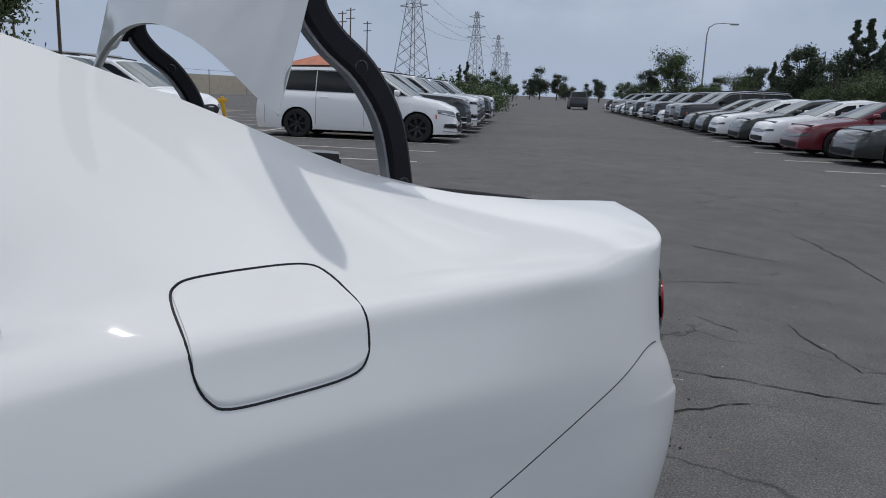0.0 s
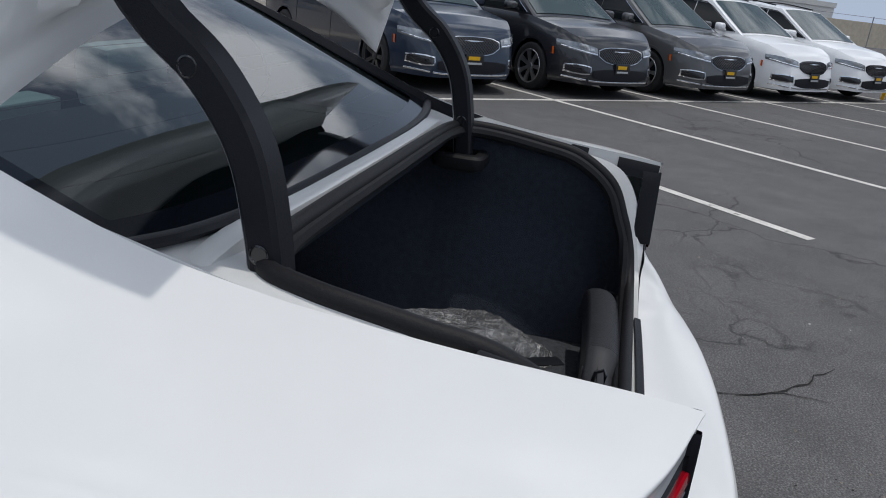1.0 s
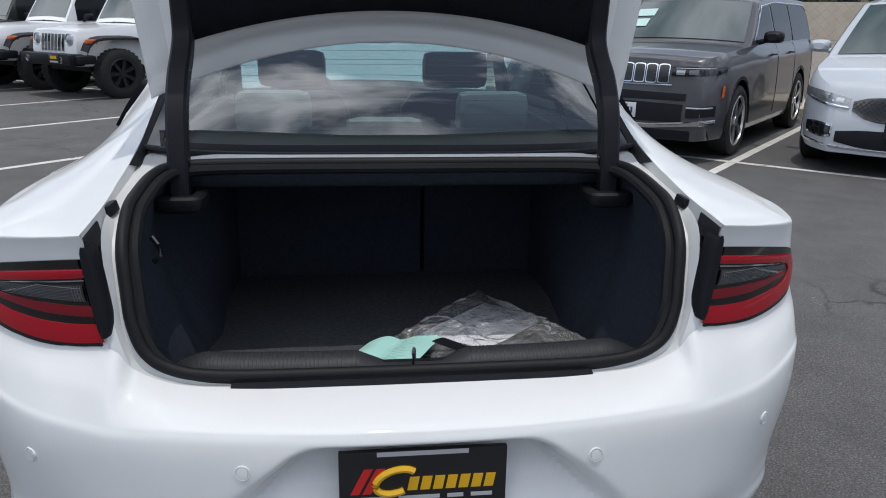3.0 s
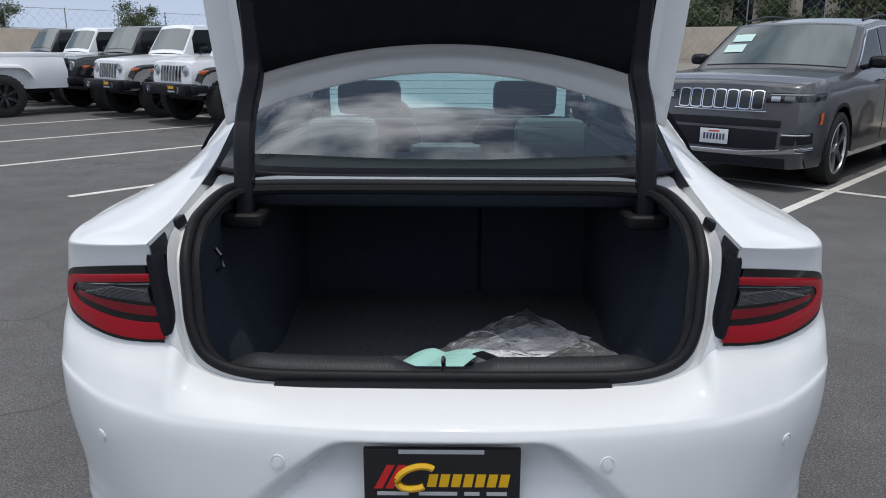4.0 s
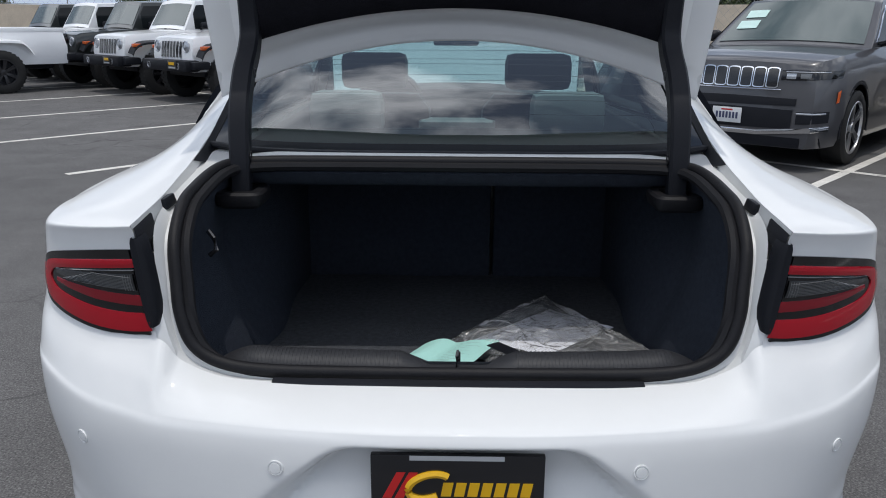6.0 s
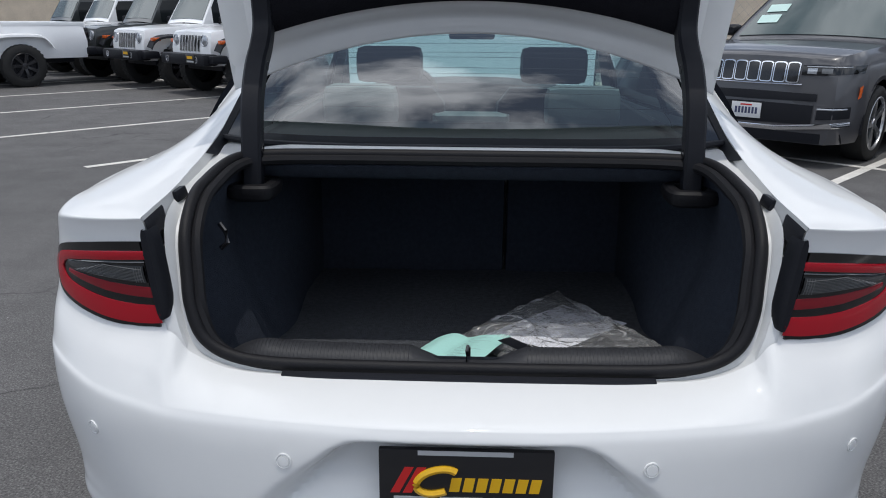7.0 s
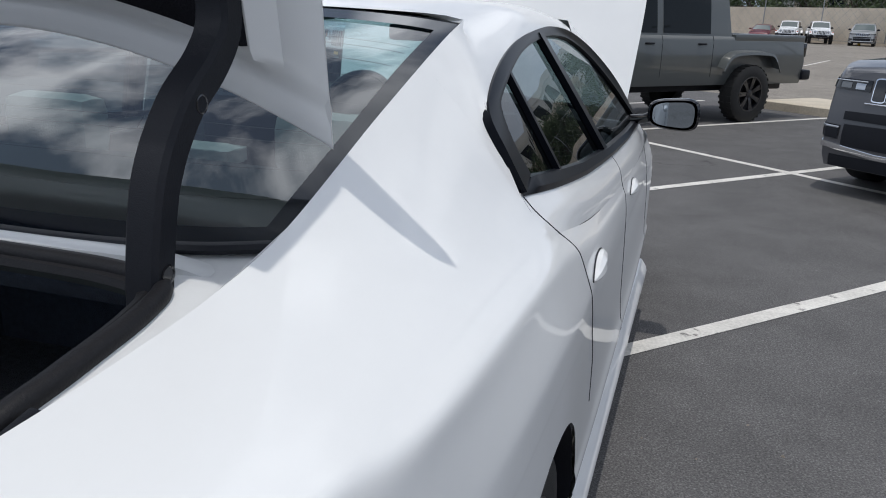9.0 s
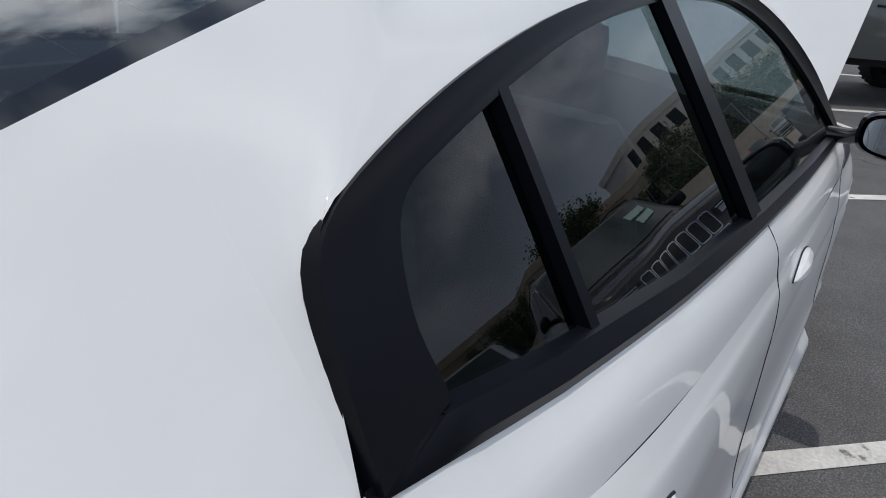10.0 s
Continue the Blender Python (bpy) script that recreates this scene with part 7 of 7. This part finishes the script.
for k in range(4):
    bm = bmesh.new()
    f = 0.2 + 0.17 * k
    a_, b_ = Vector((0.040, 0.461, FLOOR + 0.0745)).lerp(Vector((0.074, 0.482, FLOOR + 0.0755)), f), Vector((0.050, 0.416, FLOOR + 0.0725)).lerp(Vector((0.085, 0.431, FLOOR + 0.0725)), f)
    tube(bm, [a_.lerp(b_, 0.12), a_.lerp(b_, 0.85 if k % 2 else 0.6)], 0.0012, 4, True, 0.3)
    part("print", bm, M["ink"], tg, smooth=False)

# ---------------------------------------------------------------- far surroundings
def wall_run(p, q, h, name, label, mat, th=0.25, courses=8):
    d = (q - p)
    n = Vector((-d.y, d.x, 0)).normalized() * th / 2
    bm = bmesh.new()
    prof = []
    for k in range(courses):
        z0, z1 = h * k / courses, h * (k + 1) / courses
        prof += [(1.0, z0), (1.0, z1 - 0.012), (0.9, z1 - 0.010), (0.9, z1)]
    rows = [[pt + n * o + Vector((0, 0, z)) for o, z in prof] + [pt - n * o + Vector((0, 0, z)) for o, z in prof[::-1]] for pt in (p, p.lerp(q, 0.5), q)]
    vs = grid(bm, rows, close=True)
    bm.faces.new(vs[0])
    bm.faces.new(vs[-1])
    return tagged(part(name, bm, mat, smooth=False), label, "wall", kind="structure")


def chain_fence(p, q, z0, h, label, step=3.0, post=0.035, mesh_step=0.30, mw=0.006):
    f = thing("chain_link_fence", label, "fence")
    d = q - p
    n = int(d.length / step)
    bm0 = None
    for k in range(n + 1):
        bm = bmesh.new()
        c = p.lerp(q, k / n)
        tube(bm, [c + Vector((0, 0, z0)), c + Vector((0, 0, z0 + h + 0.1))], post, 6)
        part("fence_post", bm, M["steel"], f)
    bm = bmesh.new()
    for z in (z0 + 0.05, z0 + h):
        tube(bm, [p + Vector((0, 0, z)), q + Vector((0, 0, z))], 0.02, 5)
    part("fence_rail", bm, M["steel"], f)
    if mesh_step:
        bm = bmesh.new()
        u = d.normalized()
        m_ = int(d.length / mesh_step)
        for k in range(-int(h / mesh_step), m_):
            for sg_ in (1, -1):
                s0 = k * mesh_step if sg_ > 0 else k * mesh_step + h
                s1 = s0 + h * sg_
                a, b = p + u * s0 + Vector((0, 0, z0)), p + u * s1 + Vector((0, 0, z0 + h))
                if min(s0, s1) < 0 or max(s0, s1) > d.length:
                    continue
                w = Vector((0, 0, mw))
                bm.faces.new([bm.verts.new(v) for v in (a - w, b - w, b + w, a + w)])
        tagged(part("wire_mesh", bm, M["steel"], f, "diamond wire mesh", smooth=False), kind="stuff")
    return f


wall_run(lot(-75, 68), lot(30, 68), 3.1, "wall_far", "long tan concrete block wall", M["wall_block"], 0.3, 14)
chain_fence(lot(-70, 67.2), lot(30, 67.2), 0.2, 5.6, "tall chain link fence before the block wall", 6.0, 0.05, 0.8, 0.010)
wall_run(lot(-62, 2), lot(-75, 68), 2.6, "wall_side", "tan block wall along the lot", M["wall_block"], 0.3, 12)
chain_fence(lot(-61.5, 2), lot(-74.2, 66), 2.6, 1.6, "chain link fence on top of the block wall", 5.0, 0.05, 0.8, 0.008)


def building(name, centre, size, rz, mat, label, floors, bays, roof=None, win=True):
    b = thing(name, label, "building", m=pose(centre.x, centre.y, 0, 0, 0, rz))
    w, d, h = size
    bm = bmesh.new()
    box(bm, (-w / 2, -d / 2, 0), (w / 2, d / 2, h))
    part("building_wall", bm, mat, b, smooth=False)
    bm = bmesh.new()
    if roof:
        e = 0.6
        vs = [bm.verts.new(q) for q in ((-w / 2 - e, -d / 2 - e, h), (w / 2 + e, -d / 2 - e, h), (w / 2 + e, d / 2 + e, h), (-w / 2 - e, d / 2 + e, h), (-w / 2 + d / 2, 0, h + 2.2), (w / 2 - d / 2, 0, h + 2.2))]
        for f in ((0, 1, 5, 4), (1, 2, 5), (2, 3, 4, 5), (3, 0, 4), (3, 2, 1, 0)):
            bm.faces.new([vs[i] for i in f])
        part("building_roof", bm, roof, b, smooth=False)
    else:
        box(bm, (-w / 2 - 0.2, -d / 2 - 0.2, h - 0.5), (w / 2 + 0.2, d / 2 + 0.2, h + 0.4))
        part("parapet", bm, mat, b, smooth=False)
    if win:
        for f in range(floors):
            for k in range(bays):
                bm = bmesh.new()
                x0 = -w / 2 + w * (k + 0.2) / bays
                z0 = h * (f + 0.25) / floors
                box(bm, (x0, -d / 2 - 0.06, z0), (x0 + w * 0.6 / bays, -d / 2 + 0.1, z0 + h * 0.5 / floors))
                part("building_window", bm, M["glass_far"], b, smooth=False)
    return b


building("office_building", lot(-52, 96), (34, 14, 13), -42 + 0, M["building"], "large pale office building behind the wall", 3, 12)
building("warehouse", lot(-26, 84), (60, 12, 8.2), 138 + 180, M["wall_block"], "tan building with a row of dark openings", 1, 18)
building("warehouse", lot(90, 95), (120, 20, 5.5), -42, M["building"], "long low white industrial building", 1, 1, None, False)
building("house", lot(112, 30), (26, 12, 4.0), -30, M["wall_block"], "low building with a red tiled roof", 1, 6, M["roof_red"])
building("house", lot(150, 42), (30, 14, 4.5), -30, M["wall_block"], "low building with a red tiled roof", 1, 6, M["roof_red"])
chain_fence(lot(14, 44), lot(120, 30), 0.0, 2.6, "chain link fence along the far side of the lot", 8.0, 0.05, 0)
wall_run(lot(14, 46), lot(130, 32), 2.2, "wall_back", "low grey wall along the far side of the lot", M["concrete"], 0.2, 4)


def pylon(p, h, w, arms, seed):
    """A lattice power pylon."""
    t = thing("power_pylon", "grey lattice steel power pylon with cross arms", "pylon", "power pylons", m=pose(p.x, p.y, 0, 0, 0, 20))
    bm = bmesh.new()
    top_w = w * 0.16
    n = 10
    for k in range(n):
        f0, f1 = k / n, (k + 1) / n
        w0, w1 = w * (1 - f0) ** 1.2 * 0.5 + top_w * 0.5, w * (1 - f1) ** 1.2 * 0.5 + top_w * 0.5
        c0 = [(w0, w0), (-w0, w0), (-w0, -w0), (w0, -w0)]
        c1 = [(w1, w1), (-w1, w1), (-w1, -w1), (w1, -w1)]
        for i in range(4):
            j = (i + 1) % 4
            tube(bm, [(*c0[i], h * f0), (*c1[i], h * f1)], h * 0.0032, 4, False)
            tube(bm, [(*c0[i], h * f0), (*c1[j], h * f1)], h * 0.002, 4, False)
            tube(bm, [(*c0[j], h * f0), (*c1[i], h * f1)], h * 0.002, 4, False)
    part("lattice", bm, M["steel"], t)
    for fz, ln in arms:
        bm = bmesh.new()
        z = h * fz
        for sg_ in (1, -1):
            tube(bm, [(0, 0, z + h * 0.02), (sg_ * ln, 0, z)], h * 0.0028, 4, False)
            tube(bm, [(0, 0, z - h * 0.015), (sg_ * ln, 0, z)], h * 0.0028, 4, False)
        part("cross_arm", bm, M["steel"], t)
    return t


py = [(Vector((225.5, -144.6, 0)), 42, 9), (Vector((322.2, -245.2, 0)), 42, 8), (Vector((434.2, -350.2, 0)), 42, 8), (Vector((599.8, -495.3, 0)), 42, 8)]
for k, (p_, h, w) in enumerate(py):
    pylon(p_, h, w, ((0.70, 6.0), (0.82, 5.5), (0.94, 4.5)), k)
bm = bmesh.new()
for sg_ in (-5, 5):
    for fz in (0.66, 0.80):
        for (p0, h0, _), (p1, h1, _) in zip(py, py[1:]):
            a, b = p0 + Vector((sg_ * 0.6, sg_ * 0.6, h0 * fz)), p1 + Vector((sg_ * 0.6, sg_ * 0.6, h1 * fz))
            tube(bm, [a.lerp(b, t) - Vector((0, 0, 12 * t * (1 - t))) for t in np.linspace(0, 1, 8)], 0.05, 3, False)
tagged(part("power_lines", bm, M["dark_wood"]), "thin overhead power lines", "cable")


def pole(p, h, arms=1, cat="utility_pole"):
    t = thing(cat, "tall dark wooden utility pole with crossbars", "pole", "utility poles", m=pose(p.x, p.y, 0, 0, 0, 10))
    bm = bmesh.new()
    tube(bm, [(0, 0, 0), (0, 0, h * 0.5), (0, 0, h)], [0.17, 0.14, 0.10], 8)
    part("post", bm, M["dark_wood"], t)
    for k in range(arms):
        bm = bmesh.new()
        box(bm, (-1.3, -0.07, h - 0.5 - k * 1.5), (1.3, 0.07, h - 0.36 - k * 1.5), 0.01)
        part("crossbar", bm, M["dark_wood"], t)
    return t


for x, y, h in ((131.2, -68.3, 15.3), (146.4, -82.2, 15.3), (130.8, -69.8, 20.0)):
    pole(Vector((x, y, 0)), min(h, 16), 2)
for a, b, h in ((28.9, 19.95, 7.5), (35.1, 26.4, 3.9), (16, 33, 7.5), (9, 34, 7.5), (24, 33, 7.5), (-44, 12, 9)):
    p_ = lot(a, b)
    t = thing("light_pole", "slim dark steel light pole", "pole", "light poles", m=pose(p_.x, p_.y, 0))
    bm = bmesh.new()
    tube(bm, [(0, 0, 0), (0, 0, h)], [0.08, 0.055], 8)
    part("post", bm, M["dark_wood"], t)
    bm = bmesh.new()
    box(bm, (-0.2, -0.5, h - 0.02), (0.2, 0.5, h + 0.12), 0.03)
    part("lamp_head", bm, M["steel"], t)

# street lamp by the trees
p_ = Vector((54.3, -73.6, 0))
t = thing("street_lamp", "grey street lamp with a curved arm", "lamp", m=pose(p_.x, p_.y, 0, 0, 0, 48 + 180))
bm = bmesh.new()
tube(bm, [(0, 0, 0), (0, 0, 5), (0, 0, 8.6), (0.15, 0, 9.4), (0.7, 0, 9.8), (1.6, 0, 9.9), (2.6, 0, 9.85)], [0.11, 0.09, 0.07, 0.06, 0.05, 0.045, 0.04], 8)
part("post", bm, M["steel"], t)
bm = bmesh.new()
box(bm, (2.4, -0.16, 9.72), (3.3, 0.16, 9.9), 0.06)
part("lamp_head", bm, M["steel"], t)

# traffic cones / delineator and bollards beyond the kerb
for a, b, nm, mt, lb in ((-23.6, 43.7, "delineator_post", M["orange"], "orange plastic delineator post"), (-39.0, 64, "bollard", M["yellow"], "yellow steel bollard before the block wall"), (-33.0, 64, "bollard", M["yellow"], "yellow steel bollard before the block wall"), (-27.0, 64, "bollard", M["yellow"], "yellow steel bollard before the block wall")):
    p_ = lot(a, b)
    bm = bmesh.new()
    disc(bm, p_, (0, 0, 1), [(0.35, 0), (0.33, 0.06), (0.12, 0.10), (0.11, 1.1), (0.08, 1.2), (0.02, 1.22)] if nm == "delineator_post" else [(0.12, 0), (0.12, 1.15), (0.09, 1.25), (0.01, 1.28)], 14)
    tagged(part(nm, bm, mt), lb, "post")
# yellow A-stand by the white minivans
p_ = lot(16.95, 7.9)
t = thing("folding_stand", "yellow folding wheel stand on the stall line", "stand", m=pose(p_.x, p_.y, 0, 0, 0, 30))
for sg_ in (-1, 1):
    bm = bmesh.new()
    box(bm, (-0.04, -0.02, 0), (0.04, 0.02, 0.95), 0.008, pose(sg_ * 0.14, 0, 0, 0, -sg_ * 9, 0))
    part("leg", bm, M["yellow"], t)
bm = bmesh.new()
box(bm, (-0.12, -0.03, 0.80), (0.12, 0.03, 0.90), 0.01)
part("top_bar", bm, M["yellow"], t)

# ---- trees
LEAF = {}


def crown_mesh(key, clumps, per, size, leaf, seed, mat):
    rng = random.Random(seed)
    verts, faces = [], []
    for cx, cy, cz, r in clumps:
        for _ in range(per):
            d = Vector((rng.gauss(0, 1), rng.gauss(0, 1), rng.gauss(0, 0.8)))
            d = d.normalized() * r * min(1.5, 0.35 + abs(rng.gauss(0, 0.5)))
            c = Vector((cx, cy, cz)) + d
            a = Vector((rng.gauss(0, 1), rng.gauss(0, 1), rng.gauss(0, 1))).normalized()
            b = a.cross(Vector((rng.gauss(0, 1), rng.gauss(0, 1), rng.gauss(0, 1)))).normalized()
            s = leaf * rng.uniform(0.6, 1.3)
            i = len(verts)
            verts += [tuple(c - a * s), tuple(c + b * s * 0.5), tuple(c + a * s), tuple(c - b * s * 0.5)]
            faces.append((i, i + 1, i + 2, i + 3))
    me = bpy.data.meshes.new(key)
    me.from_pydata(verts, [], faces)
    me.materials.append(mat)
    return me


def tree(p, h, spread, mat, seed, label, conic=False, leaf=0.28, per=260):
    rng = random.Random(seed)
    t = thing("tree", label, "tree", "trees", m=pose(p.x, p.y, 0, 0, 0, rng.uniform(0, 360)))
    bm = bmesh.new()
    tube(bm, [(0, 0, 0), (0.1, 0.05, h * 0.25), (0.0, 0.12, h * 0.55), (0.1, 0.0, h * 0.9)], [h * 0.028, h * 0.022, h * 0.014, h * 0.005], 8)
    clumps = []
    for k in range(16 if not conic else 30):
        a = rng.uniform(0, 2 * math.pi)
        if conic:
            f = k / 29
            z = h * (0.12 + 0.84 * f)
            rr = spread * (1 - f) ** 0.8 * rng.uniform(0.35, 1.0)
            c = (math.cos(a) * rr, math.sin(a) * rr, z - 0.15 * rr, max(0.3, spread * (1 - f) * 0.42 + 0.15))
        else:
            rr = spread * rng.uniform(0.25, 0.8)
            z = h * rng.uniform(0.24, 0.92)
            c = (math.cos(a) * rr, math.sin(a) * rr, z, spread * rng.uniform(0.20, 0.42))
        clumps.append(c)
        tube(bm, [(0, 0.05, h * 0.3 if not conic else z * 0.9), (c[0] * 0.5, c[1] * 0.5, (h * 0.3 + c[2]) / 2 if not conic else z), (c[0], c[1], c[2])], [h * 0.010, h * 0.007, h * 0.003], 5, False)
    part("trunk", bm, M["bark"], t)
    cr = new("crown", crown_mesh("crown", clumps, per, spread, leaf, seed, mat))
    cr.parent = t
    return t


broad = [tree(lot(-66, 92), 11, 5.0, M["leaf"], 5 + k, "broad green tree behind the wall" if k else "tall broad green tree behind the wall", False, 0.20, 560) for k in range(3)]
dark = [tree(lot(235, -62), 12, 4.2, M["leaf_dark"], 15 + k, "dark evergreen tree at the edge of the lot", False, 0.20, 560) for k in range(2)]
conif = [tree(lot(245, -70), 14, 3.0, M["leaf_dark"], 25 + k, "dark pointed conifer at the edge of the lot", True, 0.18, 330) for k in range(2)]


def grow(src, a, b, s, rz=0):
    p_ = lot(a, b)
    return copy_thing(src, Matrix.Translation(p_) @ Matrix.Rotation(radians(rz), 4, "Z") @ Matrix.Diagonal((s, s, s, 1)))


rng = random.Random(77)
# behind the side wall, seen over the off-roaders
for a, b, s in ((-70, 14, 0.42), (-76, 22, 0.52), (-78, 25, 0.46), (-80, 40, 0.55), (-72, 8, 0.40), (-88, 60, 0.55)):
    grow(broad[rng.randrange(3)], a, b, s, rng.uniform(0, 360))
# behind the far wall
for k in (0, 1, 2, 3, 4, 5, 6, 7, 8, 9, 11, 12, 13):
    grow(broad[rng.randrange(3)], -60 + k * 6.4 + rng.uniform(-2, 2), 74 + rng.uniform(0, 4), rng.uniform(0.55, 0.95), rng.uniform(0, 360))
# across the aisle and at its end
for x, y, h, src, hs in (
        (33.5, -0.9, 6.2, broad[2], 11),
        (57.4, -73.1, 6.7, broad[0], 11),
        (62.8, -75.1, 5.0, dark[1], 12),
        (51.9, -73.4, 4.1, dark[0], 12),
        (47.9, -73.7, 4.6, conif[1], 14),
        (46.3, -68.8, 3.9, broad[0], 11),
        (40.1, -66.8, 6.0, conif[1], 14),
        (37.7, -66.0, 6.4, dark[0], 12),
        (35.5, -64.9, 6.6, dark[1], 12),
        (31.7, -62.4, 8.3, conif[0], 14),
        (31.7, -64.7, 8.6, conif[1], 14),
        (29.7, -63.4, 7.9, conif[0], 14),
        (25.8, -54.2, 3.9, broad[1], 11),
        (31.5, -60.3, 4.9, dark[0], 12),
        (143.4, -150.5, 6.2, dark[1], 12),
        (131.5, -134.2, 4.6, dark[0], 12),
        (173.0, -163.2, 8.0, dark[1], 12),
        (183.9, -166.2, 10.1, dark[0], 12),
        (206.7, -154.2, 11.6, conif[1], 14),
        (200.1, -146.3, 10.1, conif[0], 14),
        (105.6, -117.4, 4.6, broad[1], 11),
        (84.2, -96.3, 3.6, broad[0], 11),
):
    s = h / hs
    copy_thing(src, Matrix.Translation((x, y, 0)) @ Matrix.Rotation(x, 4, "Z") @ Matrix.Diagonal((s, s, s, 1)))
for k in range(26):
    a = 60 + k * 3.2
    grow((dark + broad)[rng.randrange(5)], a, -44 + rng.uniform(-4, 4), rng.uniform(0.28, 0.45), rng.uniform(0, 360))
for k in range(22):
    grow((dark + broad)[rng.randrange(5)], 170 + k * 9, rng.uniform(-30, 30), rng.uniform(0.35, 0.6), rng.uniform(0, 360))
# hedge at the end of the near row
bm_cl = [(rng.uniform(-2.2, 2.2), k * 1.3, rng.uniform(0.4, 1.3), 0.95) for k in range(26)]
hp_ = lot(38, 5)
hedge = thing("hedge", "long green clipped hedge beside the lot", "hedge", m=pose(hp_.x, hp_.y, 0, 0, 0, 138 + 90 + 0))
hc = new("foliage", crown_mesh("foliage", bm_cl, 520, 1, 0.10, 4, M["leaf"]))
hc.parent = hedge
hedge.matrix_basis = Matrix.Translation(hp_) @ Matrix.Rotation(radians(-132), 4, "Z")
wall_run(lot(10, -14.2), lot(78, -14.2), 1.3, "wall_near", "low dark wall behind the parked cars", M["dark_wood"], 0.2, 3)
for k in range(34):
    grow((dark[0], broad[0], broad[1])[k % 3], 12 + k * 2.3, -16.5 + rng.uniform(-1, 1), rng.uniform(0.16, 0.26), rng.uniform(0, 360))
